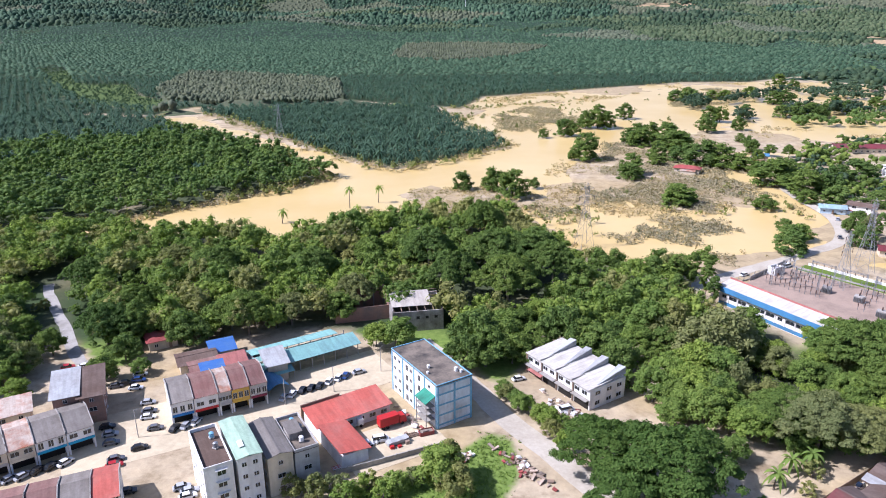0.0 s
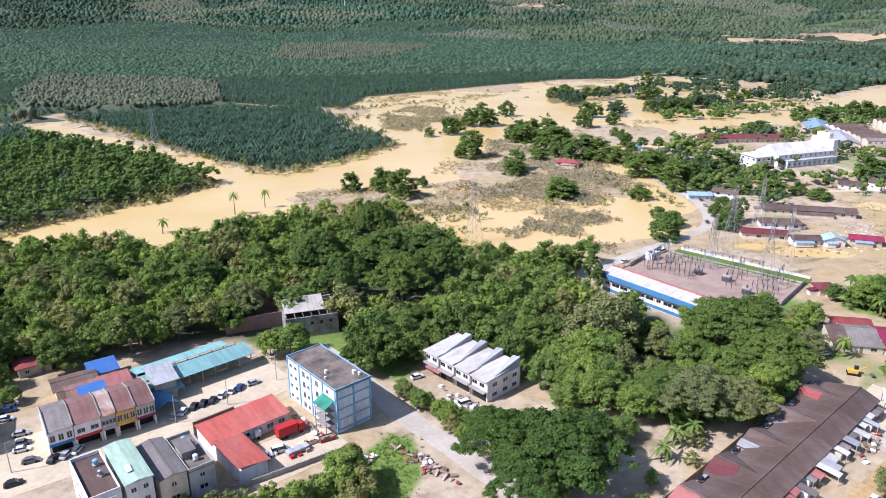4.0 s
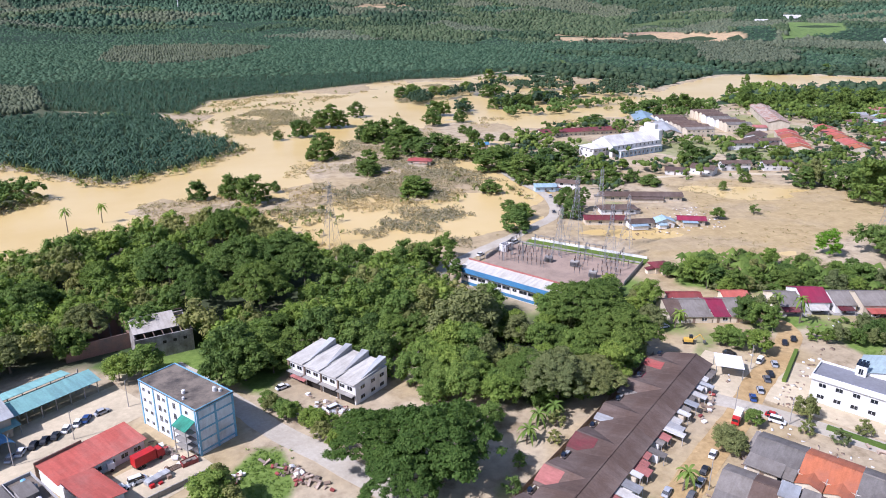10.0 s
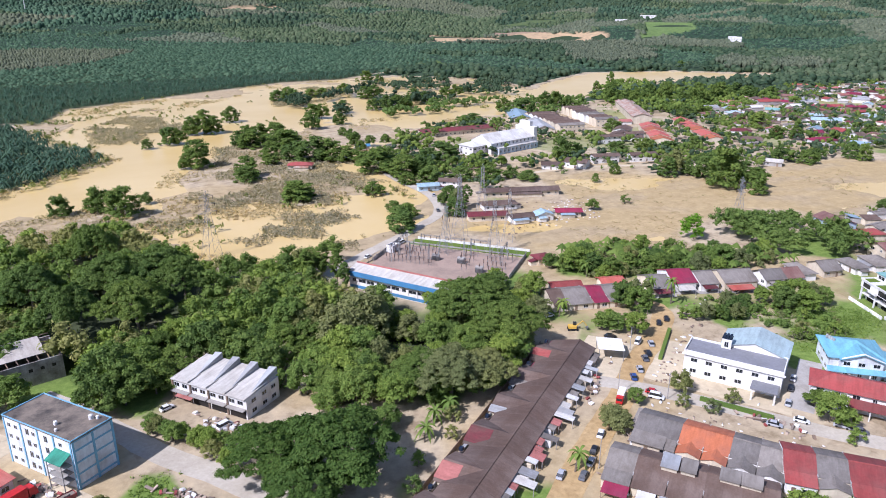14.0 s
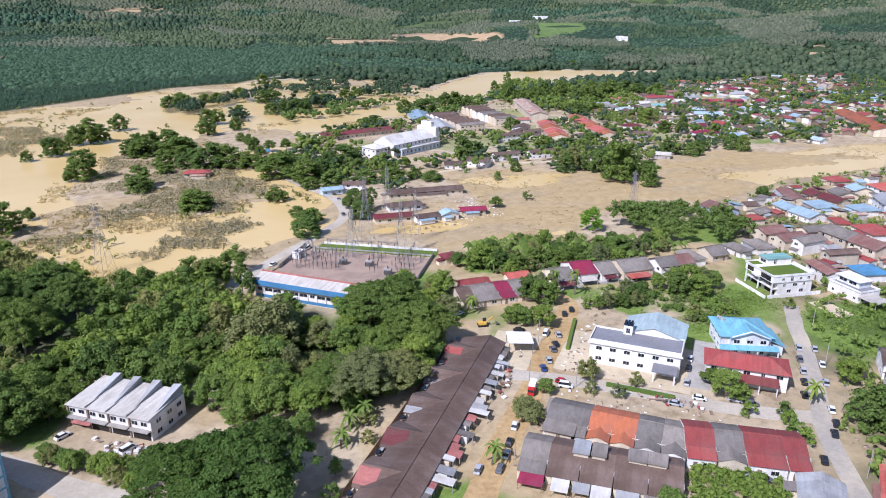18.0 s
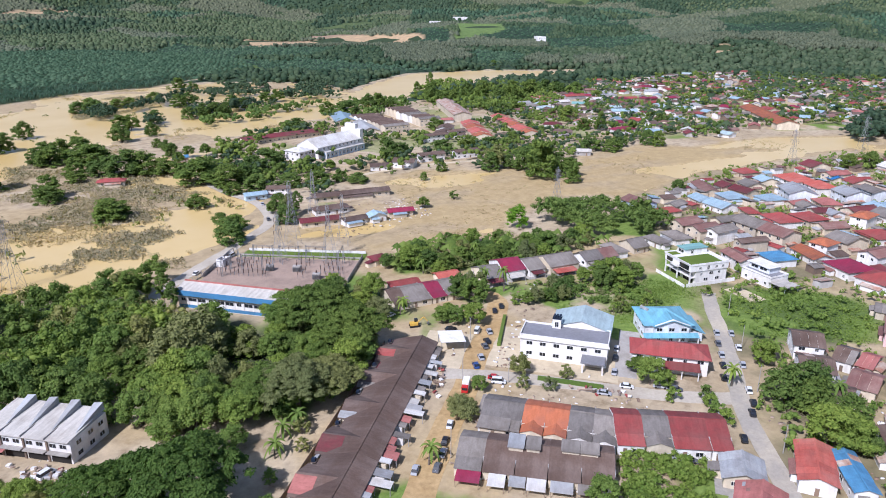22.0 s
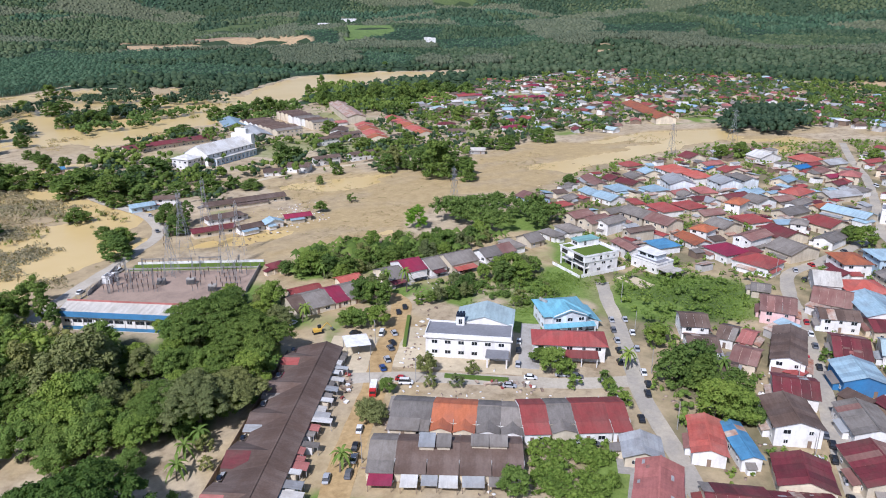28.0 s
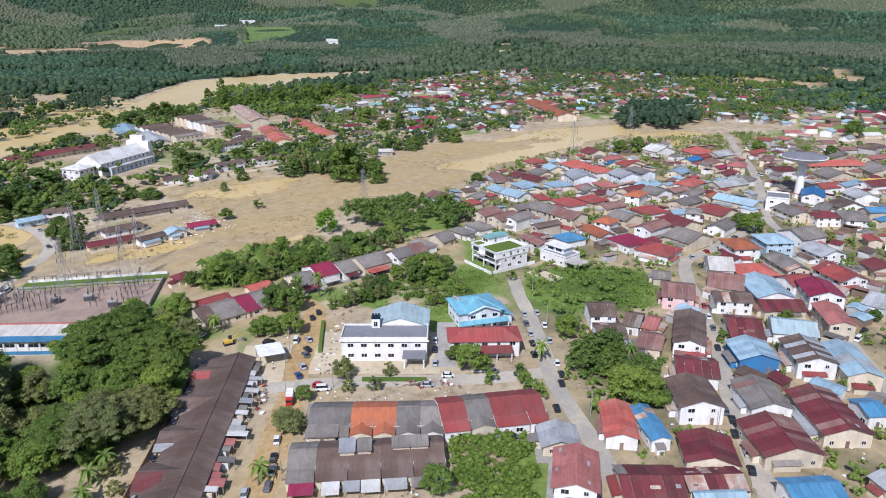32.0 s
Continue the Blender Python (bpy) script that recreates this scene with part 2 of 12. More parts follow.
M["leaf_grey"] = leafy("hazed_grey_rubber_trees", (0.09, 0.108, 0.07), (0.13, 0.146, 0.1), 0.2, 0.12)
M["grass"] = leafy("rough_grass", (0.12, 0.19, 0.035), (0.2, 0.27, 0.065), 0.3)

# ground: silt, grass and bare earth, mixed by the cover stored on the sheet
m, n, l, p = nodes_of("ground_cover")
pos = n.new("ShaderNodeNewGeometry").outputs["Position"]
at = n.new("ShaderNodeAttribute")
at.attribute_name = "cover"
sep = n.new("ShaderNodeSeparateColor")
l.new(at.outputs["Color"], sep.inputs[0])
fine = noisy(n, l, pos, 0.5, 6, 0.7)
wide = noisy(n, l, pos, 0.03, 5, 0.6)
silt = mix(n, l, ramp(n, l, wide, [(0.35, (0, 0, 0)), (0.65, (1, 1, 1))]), (0.5, 0.41, 0.285), (0.38, 0.3, 0.19))
soil = mix(n, l, wide, (0.48, 0.36, 0.18), (0.38, 0.285, 0.145))
green = mix(n, l, ramp(n, l, fine, [(0.3, (0, 0, 0)), (0.7, (1, 1, 1))]), (0.125, 0.195, 0.036), (0.195, 0.262, 0.062))
mid = noisy(n, l, pos, 0.16, 5, 0.65)
silt = mix(n, l, 0.75, silt, ramp(n, l, mid, [(0.34, (0.55, 0.5, 0.44)), (0.5, (1, 1, 1)), (0.66, (1.18, 1.16, 1.12))]), "MULTIPLY")
soil = mix(n, l, 0.45, soil, ramp(n, l, mid, [(0.34, (0.7, 0.67, 0.63)), (0.55, (1, 1, 1)), (0.68, (1.25, 1.25, 1.22))]), "MULTIPLY")
col = mix(n, l, sep.outputs[1], silt, soil)
edge = mix(n, l, 0.5, sep.outputs[0], fine, "OVERLAY")
col = mix(n, l, ramp(n, l, edge, [(0.3, (0, 0, 0)), (0.6, (1, 1, 1))]), col, green)
col = mix(n, l, at.outputs["Alpha"], col, mix(n, l, ramp(n, l, mid, [(0.35, (0, 0, 0)), (0.62, (1, 1, 1))]), (0.33, 0.255, 0.15), (0.45, 0.35, 0.205)))
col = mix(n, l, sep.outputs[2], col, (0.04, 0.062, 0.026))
col = mix(n, l, 0.6, col, ramp(n, l, fine, [(0.25, (0.6,) * 3), (0.75, (1.05,) * 3)]), "MULTIPLY")
l.new(col, p.inputs["Base Color"])
p.inputs["Roughness"].default_value, p.inputs["Specular IOR Level"].default_value = 0.95, 0.15
b = n.new("ShaderNodeBump")
b.inputs["Strength"].default_value, b.inputs["Distance"].default_value = 0.4, 0.6
l.new(fine, b.inputs["Height"])
l.new(b.outputs[0], p.inputs["Normal"])
M["ground"] = m

# muddy flood water
m, n, l, p = nodes_of("muddy_water")
pos = n.new("ShaderNodeNewGeometry").outputs["Position"]
col = mix(n, l, ramp(n, l, noisy(n, l, pos, 0.012, 5, 0.6), [(0.35, (0, 0, 0)), (0.65, (1, 1, 1))]), (0.52, 0.37, 0.14), (0.58, 0.435, 0.2))
l.new(col, p.inputs["Base Color"])
p.inputs["Roughness"].default_value, p.inputs["IOR"].default_value = 0.3, 1.33
p.inputs["Specular IOR Level"].default_value = 0.3
b = n.new("ShaderNodeBump")
b.inputs["Strength"].default_value, b.inputs["Distance"].default_value = 0.12, 0.2
l.new(noisy(n, l, pos, 0.6, 3), b.inputs["Height"])
l.new(b.outputs[0], p.inputs["Normal"])
M["water"] = m

# far country: crops in blocks, by the cover stored on the sheet
m, n, l, p = nodes_of("far_canopy")
pos = n.new("ShaderNodeNewGeometry").outputs["Position"]
at = n.new("ShaderNodeAttribute")
at.attribute_name = "cover"
fine = noisy(n, l, pos, 0.08, 4, 0.75)
col = mix(n, l, 0.8, at.outputs["Color"], ramp(n, l, fine, [(0.3, (0.55, 0.6, 0.6)), (0.7, (1.3, 1.25, 1.15))]), "MULTIPLY")
l.new(col, p.inputs["Base Color"])
p.inputs["Roughness"].default_value, p.inputs["Specular IOR Level"].default_value = 0.9, 0.1
M["far"] = m


# ---------------------------------------------------------------- plan of the land (metres; x to the east bank, y over the river)
RIVER = [(-215, 330), (-171, 363), (-129, 403), (-69, 452), (-122, 523), (-179, 607), (-242, 661), (-287, 695), (-255, 715),
         (-185, 629), (-119, 551), (-78, 512), (-33, 475), (6, 511), (51, 548), (32, 616), (28, 712), (72, 792), (145, 813),
         (236, 888), (343, 978), (427, 917), (498, 881), (580, 730), (640, 700), (560, 640), (463, 621), (319, 609), (263, 649),
         (166, 613), (131, 546), (89, 482), (78, 441), (55, 427), (15, 416), (-9, 435), (-29, 408), (-21, 383), (-30, 366),
         (-64, 333), (-94, 320), (-139, 336), (-193, 325)]
RIVER_FAR = [(560, 735), (700, 830), (831, 901), (974, 852), (1068, 740), (1040, 700), (853, 744), (700, 700), (620, 680)]
POND = [(54, 350), (84, 365), (128, 370), (172, 377), (185, 364), (162, 317), (131, 298), (93, 288), (69, 291), (58, 318)]
MUD = [(-32, 347), (-39, 563), (46, 860), (338, 1010), (520, 1010), (620, 900), (600, 760), (560, 680), (527, 612),
       (315, 557), (213, 461), (216, 428), (222, 371), (180, 299), (131, 285), (91, 281), (57, 307), (40, 353), (2, 354)]
FLOOD = [(289, 352), (335, 355), (384, 302), (379, 264), (461, 299), (535, 291), (548, 258), (642, 231), (707, 176), (666, 155),
         (689, 121), (680, 70), (621, 67), (592, 112), (634, 160), (546, 184), (475, 203), (393, 207), (372, 216), (342, 243),
         (282, 230), (256, 214), (231, 241), (199, 244), (200, 267), (178, 290), (210, 307), (258, 275), (279, 318)]
PALM_L = [(-520, 640), (-400, 735), (-305, 712), (-262, 668), (-191, 581), (-124, 494), (-139, 460), (-191, 430), (-265, 405), (-420, 430)]
WOOD_L = [(-360, 536), (-297, 550), (-258, 574), (-223, 607), (-178, 572), (-136, 532), (-73, 451), (-129, 400), (-170, 363), (-211, 339), (-260, 330), (-420, 430)]
CLEAR_L = [(-697, 1225), (-664, 1255), (-513, 1007), (-440, 1005), (-377, 880), (-319, 827), (-296, 747), (-359, 782), (-431, 840), (-503, 941)]
PALM_PEN = [(-267, 758), (-189, 777), (-116, 784), (-16, 781), (18, 645), (50, 557), (6, 511), (-34, 480), (-74, 516), (-126, 585), (-203, 693)]
PALM_BIG = [(-414, 655), (-377, 741), (-300, 720), (-277, 780), (-109, 830), (27, 763), (141, 823), (269, 935), (402, 989), (477, 1045),
            (700, 1174), (820, 1500), (659, 1800), (358, 1900), (29, 1950), (-566, 1950), (-1000, 1900), (-1250, 1700), (-700, 900)]
RUBBER_A = [(-363, 907), (-392, 1119), (-258, 1073), (-145, 994), (-111, 797), (-239, 779), (-310, 803)]
RUBBER_B = [(-106, 1437), (-93, 1848), (95, 1881), (256, 1738), (128, 1426), (-5, 1340)]
FOREST = [(-290, 300), (-195, 330), (-174, 336), (-138, 331), (-94, 318), (-75, 303), (-43, 346), (11, 371), (37, 355), (61, 318), (61, 291),
          (77, 284), (110, 284), (109, 268), (100, 250), (120, 217), (111, 201), (66, 201), (67, 217), (26, 220), (13, 208), (-1, 225), (-29, 222),
          (-53, 226), (-70, 222), (-99, 220), (-125, 214), (-160, 205), (-260, 215)]
FOREST_R = [(75, 201), (119, 208), (155, 226), (172, 205), (140, 170), (120, 159), (96, 146), (80, 160), (62, 174), (68, 193)]
GREEN_PLOT = [(244, 98), (274, 106), (292, 80), (297, 62), (283, 49), (261, 45), (236, 74), (232, 86)]
KAMPUNG = [(660, 527), (918, 580), (1148, 548), (1279, 283), (880, 95), (997, -20), (859, -54), (771, -38), (750, 117), (759, 231), (601, 257), (552, 350), (584, 438)]
OVERGROWN = [(144, 76), (154, 63), (151, 55), (128, 46), (120, 61)]
CLUMP = [(285, 214), (316, 225), (339, 216), (339, 182), (328, 162), (307, 162), (287, 184)]
SCRUB_BAND = [(185, 221), (212, 233), (231, 234), (244, 214), (268, 205), (287, 180), (271, 173), (239, 183), (217, 179), (208, 196), (194, 196), (197, 211)]
SCRUB = [(43, 372), (75, 418), (123, 467), (174, 450), (191, 380), (176, 365), (152, 377), (126, 345), (110, 337), (81, 352), (59, 381)]
SCRUB_N = [(41, 574), (64, 671), (172, 726), (166, 619), (86, 575)]
SHORE = [(-34, 413), (6, 428), (58, 413), (107, 466), (112, 429), (63, 361), (41, 362), (-9, 369), (-32, 359)]
BELTS = [[(340, 709), (424, 764), (515, 763), (514, 701), (402, 638), (314, 624)], [(489, 776), (628, 902), (680, 858), (573, 733), (475, 703)],
         [(424, 596), (535, 672), (582, 637), (540, 581), (453, 568)], [(427, 917), (505, 964), (553, 895), (512, 813), (424, 809)],
         [(600, 653), (753, 757), (817, 702), (818, 559), (782, 482), (652, 476), (561, 531), (553, 576)],
         [(713, 187), (801, 199), (851, 153), (750, 117), (680, 125), (660, 162)], [(207, 433), (239, 494), (291, 514), (318, 494), (281, 414), (291, 360), (249, 365), (218, 417)]]
CLEARINGS = [[(1108, 1962), (1389, 1880), (1503, 1881), (1560, 1609), (1386, 1449), (1297, 1647), (1017, 1738)], [(1456, 668), (1567, 669), (1389, 592), (1349, 607)],
             [(1233, 147), (1269, 117), (1197, 24), (1077, 20), (1093, 63), (1124, 133)], [(1452, 51), (1420, -12), (1230, -42), (1211, -5)],
             [(840, 3821), (1180, 4421), (1547, 4447), (1408, 4274), (1080, 4216)], [(1520, 774), (1494, 729), (1400, 665), (1399, 694)]]
GROVES = [[(1219, 1433), (1349, 1390), (1284, 1187), (1075, 1000), (961, 990), (914, 1034)], [(1266, 993), (1228, 883), (1085, 779), (1058, 822)], [(1244, 840), (1262, 774), (1158, 706), (1111, 749)],
          [(1559, 588), (2400, 803), (2562, 740), (1603, 455), (1488, 512)], [(1662, 884), (1620, 753), (1440, 655), (1491, 752)], [(1765, 2294), (2093, 2259), (1500, 1618), (1443, 1747)]]
PALM_LOTS = [[(1359, 1266), (1381, 1093), (1108, 869), (1031, 923)], [(2092, 992), (2508, 861), (2600, 753), (2566, 742), (2329, 849), (1535, 629)], [(2724, 1959), (2977, 1801), (2054, 1352), (2399, 1684)], [(1853, 2000), (1685, 1633), (1472, 1415), (1385, 1495)]]
LIGHT_WOODS = [[(687, 2820), (1094, 2758), (885, 1876), (691, 1629), (529, 1718), (578, 2249)], [(1443, 3489), (2498, 3895), (1757, 2375), (1314, 1895), (1079, 1915), (1214, 2681)]]
HILL_FIELDS = [[(2133, 2814), (2496, 2996), (1974, 2352), (1909, 2441)], [(1492, 3845), (1903, 4214), (1739, 3819), (1519, 3735)]]
FAR_FIELD = [(2064, 1975), (2199, 1884), (1897, 1578), (1535, 1463)]
LANE_W = [(-140, 195), (-144, 218), (-153, 250), (-168, 270), (-189, 277)]
LANE_E = [(-152, 258), (-126, 244), (-104, 222), (-100, 200), (-110, 198), (-126, 218)]
STRIP = [(79, 171), (85, 161), (89, 147), (92, 143), (77, 133), (69, 125), (71, 140), (76, 161)]
THICKET = [(186, 214), (204, 198), (232, 188), (258, 174), (286, 168), (290, 186), (262, 197), (243, 214), (228, 230), (204, 236)]
GARDENS = [(190, 158), (216, 155), (240, 137), (243, 117), (213, 114), (218, 140)]
VILLAGE = [(216, 428), (240, 340), (290, 352), (335, 358), (384, 308), (430, 300), (461, 305), (535, 296), (590, 285), (700, 250), (900, 100),
           (1150, 90), (1250, 300), (1100, 560), (900, 600), (700, 640), (527, 612), (315, 557), (213, 461)]


def lattice(ix, iy, seed):
    h = np.sin(ix * 127.1 + iy * 311.7 + seed * 74.7) * 43758.5453
    return h - np.floor(h)


def value_noise(x, y, seed=0):
    ix, iy = np.floor(x), np.floor(y)
    fx, fy = x - ix, y - iy
    fx, fy = fx * fx * (3 - 2 * fx), fy * fy * (3 - 2 * fy)
    a = lattice(ix, iy, seed) * (1 - fx) + lattice(ix + 1, iy, seed) * fx
    b = lattice(ix, iy + 1, seed) * (1 - fx) + lattice(ix + 1, iy + 1, seed) * fx
    return a * (1 - fy) + b * fy


def fbm(x, y, size, octaves=4, seed=0):
    total, amp, s = 0, 0.5, 1.0 / size
    for k in range(octaves):
        total, amp, s = total + amp * value_noise(x * s, y * s, seed + k), amp / 2, s * 2
    return total


def inside(poly, x, y):
    """How far points lie inside an outline: positive within, negative outside."""
    x, y = np.asarray(x, float), np.asarray(y, float)
    dist, inn = np.full(x.shape, 1e9), np.zeros(x.shape, bool)
    for (ax, ay), (bx, by) in zip(poly, poly[1:] + poly[:1]):
        dx, dy = bx - ax, by - ay
        u = np.clip(((x - ax) * dx + (y - ay) * dy) / (dx * dx + dy * dy + 1e-9), 0, 1)
        dist = np.minimum(dist, np.hypot(x - ax - u * dx, y - ay - u * dy))
        cross = (ay > y) != (by > y)
        inn ^= cross & (x < dx * (y - ay) / (dy if dy else 1e-9) + ax)
    return np.where(inn, dist, -dist)


def step(a, b, v):
    u = np.clip((v - a) / (b - a), 0, 1)
    return u * u * (3 - 2 * u)


def rise(x, y):
    """The low hills round the valley."""
    r = np.hypot(x - 200, y - 300)
    up = 62 * step(1100, 4600, r)
    hills = step(1150, 2000, r) * ((fbm(x, y, 900, 4, 3) - 0.47) * 130 + (fbm(x, y, 380, 3, 9) - 0.45) * 50)
    hills = hills + step(1000, 1450, r) * step(500, 1100, x) * (fbm(x, y, 560, 2, 15) - 0.42) * 110
    knoll = 26 * np.exp(-(((x - 1500) / 260) ** 2 + ((y - 640) / 200) ** 2)) + 20 * np.exp(-(((x - 1750) / 330) ** 2 + ((y - 130) / 260) ** 2))
    ridge = 165 * step(4200, 4900, r) * (0.55 + 0.9 * fbm(x, y, 1400, 3, 21))
    return up + np.maximum(hills, -up * 0.7) + knoll + ridge


def wobble(x, y):
    return (fbm(x, y, 26, 4, 5) - 0.47) * 34


def water_depth(x, y):
    w = wobble(x, y)
    d = np.maximum(inside(RIVER, x, y), inside(RIVER_FAR, x, y)) + w * 0.6
    d = np.maximum(d, inside(POND, x, y) + w * 0.6)
    flats = np.minimum(inside(MUD, x, y) - 8 + w, (fbm(x, y, 70, 4, 31) - 0.5 - 0.09 * step(560, 480, y)) * 90)
    along, across = 0.92 * x - 0.39 * y, 0.39 * x + 0.92 * y
    pools = np.minimum(inside(FLOOD, x, y) - 5 + w * 0.4, (fbm(along * 0.3, across, 26, 3, 33) - 0.57 + 0.14 * step(340, 470, x)) * 70)
    flats = np.maximum(flats, pools)
    dry = np.maximum(inside(PALM_PEN, x, y), inside(PALM_L, x, y))
    return np.minimum(np.maximum(d, flats), 3 - dry)


def land(x, y):
    return rise(x, y) - 1.2 * step(-2.5, 2.5, water_depth(x, y))


def steps_of(stops):
    """Grid lines that are closer together near the town."""
    out = []
    for a, b, gap in stops:
        out += list(np.arange(a, b, gap))
    return np.array(out + [stops[-1][1]], float)


def sheet(name, xs, ys, zfun):
    X, Y = np.meshgrid(xs, ys)
    Z = zfun(X, Y)
    nx, ny = len(xs), len(ys)
    i = (np.arange(ny - 1)[:, None] * nx + np.arange(nx - 1)[None, :]).ravel()
    return mesh_np(name, np.stack([X, Y, Z], -1).reshape(-1, 3), np.stack([i, i + 1, i + nx + 1, i + nx], 1)), X, Y, Z


def mesh_np(name, verts, faces):
    """A mesh from arrays of corners and of faces with equally many corners."""
    k = faces.shape[1]
    me = bpy.data.meshes.new(name)
    me.vertices.add(len(verts))
    me.vertices.foreach_set("co", np.asarray(verts, np.float32).ravel())
    me.loops.add(faces.size)
    me.loops.foreach_set("vertex_index", faces.astype(np.int32).ravel())
    me.polygons.add(len(faces))
    me.polygons.foreach_set("loop_start", np.arange(0, faces.size, k, dtype=np.int32))
    me.update(calc_edges=True)
    return me


def colour_sheet(me, rgb, extra=None):
    a = me.color_attributes.new("cover", "FLOAT_COLOR", "POINT")
    c = np.ones((len(me.vertices), 4), np.float32)
    c[:, :3] = rgb.reshape(-1, 3)
    if extra is not None:
        c[:, 3] = extra.ravel()
    a.data.foreach_set("color", c.ravel())


xs = steps_of([(-4900, -1200, 150), (-1200, -420, 20), (-420, 760, 4), (760, 1300, 12), (1300, 4900, 120)])
ys = steps_of([(-4900, -150, 250), (-150, 60, 7), (60, 660, 4), (660, 1150, 10), (1150, 4900, 120)])
me, X, Y, Z = sheet("ground", xs, ys, land)
forest = np.maximum(inside(FOREST, X, Y), inside(FOREST_R, X, Y))
forest = np.maximum(forest, np.maximum(inside(WOOD_L, X, Y), np.maximum(inside(PALM_L, X, Y), inside(PALM_PEN, X, Y))))
forest = np.maximum(forest, np.minimum(inside(PALM_BIG, X, Y), -np.maximum(inside(CLEAR_L, X, Y), inside(MUD, X, Y))))
patchy = fbm(X, Y, 45, 4, 12)
cover = np.zeros(X.shape + (3,))
valley = np.maximum(np.maximum(inside(MUD, X, Y), inside(FLOOD, X, Y)), np.maximum(inside(RIVER, X, Y), inside(RIVER_FAR, X, Y)))
outer = step(900, 1300, np.hypot(X - 250, Y - 300))
cover[..., 0] = np.clip(step(0.42, 0.62, patchy) * step(-8, -55, valley) + outer + step(-8, 6, inside(GREEN_PLOT, X, Y))
                        + 0.12 * step(-6, 10, inside(VILLAGE, X, Y)), 0, 1)
cover[..., 1] = step(0.4, 0.6, fbm(X, Y, 60, 4, 7)) * step(-5, 5, inside(FLOOD, X, Y)) + 0.6 * step(0.5, 0.62, fbm(X, Y, 30, 3, 17))
cover[..., 1] = np.maximum(cover[..., 1], 0.95 * step(-5, 5, inside(FLOOD, X, Y)))
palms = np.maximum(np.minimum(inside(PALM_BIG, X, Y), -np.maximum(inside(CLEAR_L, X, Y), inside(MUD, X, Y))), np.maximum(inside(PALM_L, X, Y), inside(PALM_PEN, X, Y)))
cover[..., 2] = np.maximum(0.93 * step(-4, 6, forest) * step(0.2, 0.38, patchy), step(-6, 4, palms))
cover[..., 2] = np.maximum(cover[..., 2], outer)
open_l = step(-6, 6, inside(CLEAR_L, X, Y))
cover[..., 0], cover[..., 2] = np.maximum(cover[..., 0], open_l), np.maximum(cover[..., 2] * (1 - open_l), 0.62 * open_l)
# the square by the shops and the estate are covered in dried silt
bare = np.maximum(inside([(-130, 205), (-15, 215), (10, 200), (40, 130), (-20, 120), (-160, 120)], X, Y),
                  inside([(95, 100), (160, 165), (205, 165), (180, 60), (120, 60)], X, Y))
bare = np.maximum(bare, inside([(60, 120), (100, 155), (150, 190), (160, 170), (110, 100)], X, Y))
bare = np.maximum(bare, np.maximum(inside(STRIP, X, Y) + 3, 7 - np.abs((X - 57) * 0.68 - (Y - 181) * 0.73) - 50 * ((X < 52) | (X > 82))))
cover[..., 0] *= 1 - 0.85 * step(-6, 6, bare)
town = step(-10, 10, inside([(362, 206), (475, 203), (606, 153), (700, 60), (640, -90), (400, -90), (240, -60), (130, -50), (120, 30), (180, 60), (290, 130)], X, Y))
cover[..., 0] *= 1 - 0.6 * town
cover[..., 1] *= 1 - 0.75 * town
cover[..., 0] *= 1 - 0.55 * step(-6, 10, inside(VILLAGE, X, Y))
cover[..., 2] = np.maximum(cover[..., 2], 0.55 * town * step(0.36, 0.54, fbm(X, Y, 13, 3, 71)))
scrubland = step(-8, 8, inside([(150, 165), (190, 240), (260, 218), (310, 170), (290, 140), (250, 128), (205, 172)], X, Y))
lawn = inside([(11, 162), (18, 160), (20, 145), (12, 130), (-34, 132), (-15, 144), (0, 150)], X, Y)
cover[..., 0] = np.maximum(cover[..., 0], 0.85 * step(-3, 4, lawn))
cover[..., 0] *= 1 - 0.6 * scrubland
cover[..., 0] = np.maximum(cover[..., 0], 0.95 * step(-4, 3, inside(GREEN_PLOT, X, Y)))
cover[..., 1] = np.maximum(cover[..., 1], 0.6 * scrubland)
cover[..., 0] = np.maximum(cover[..., 0], 0.75 * step(-5, 5, inside(THICKET, X, Y)) * step(0.36, 0.5, patchy))
cover[..., 2] *= 1 - step(-6, 6, bare)
cover[..., 0] = np.maximum(cover[..., 0], 0.9 * step(-4, 4, np.maximum(inside(LANE_W, X, Y), inside(LANE_E, X, Y))))
mud = step(-14, 4, np.maximum(inside(MUD, X, Y), np.maximum(inside(SHORE, X, Y), inside(RIVER, X, Y) - 8))) * step(0.3, 0.5, fbm(X, Y, 40, 4, 61))
streaks = step(0.46, 0.6, fbm((0.92 * X - 0.39 * Y) * 0.28, 0.39 * X + 0.92 * Y, 15, 4, 65)) * step(-4, 6, inside(FLOOD, X, Y))
mud = np.maximum(mud, 0.85 * streaks)
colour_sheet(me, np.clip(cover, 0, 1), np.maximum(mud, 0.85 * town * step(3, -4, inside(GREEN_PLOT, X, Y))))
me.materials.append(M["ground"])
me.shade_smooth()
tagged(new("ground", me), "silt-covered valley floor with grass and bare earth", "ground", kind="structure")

wx = steps_of([(-520, 1150, 60)])
me, *_ = sheet("water", wx, steps_of([(40, 1150, 60)]), lambda x, y: x * 0 - 0.45)
me.materials.append(M["water"])
tagged(new("water", me), "muddy yellow-brown flood water of the swollen river", "water", kind="structure")


# ---------------------------------------------------------------- helpers for things
def obj(name, bm, material, parent=None, label=""):
    me = bpy.data.meshes.new(name)
    bm.to_mesh(me)
    bm.free()
    return mesh_part(name, me, material, parent, label)


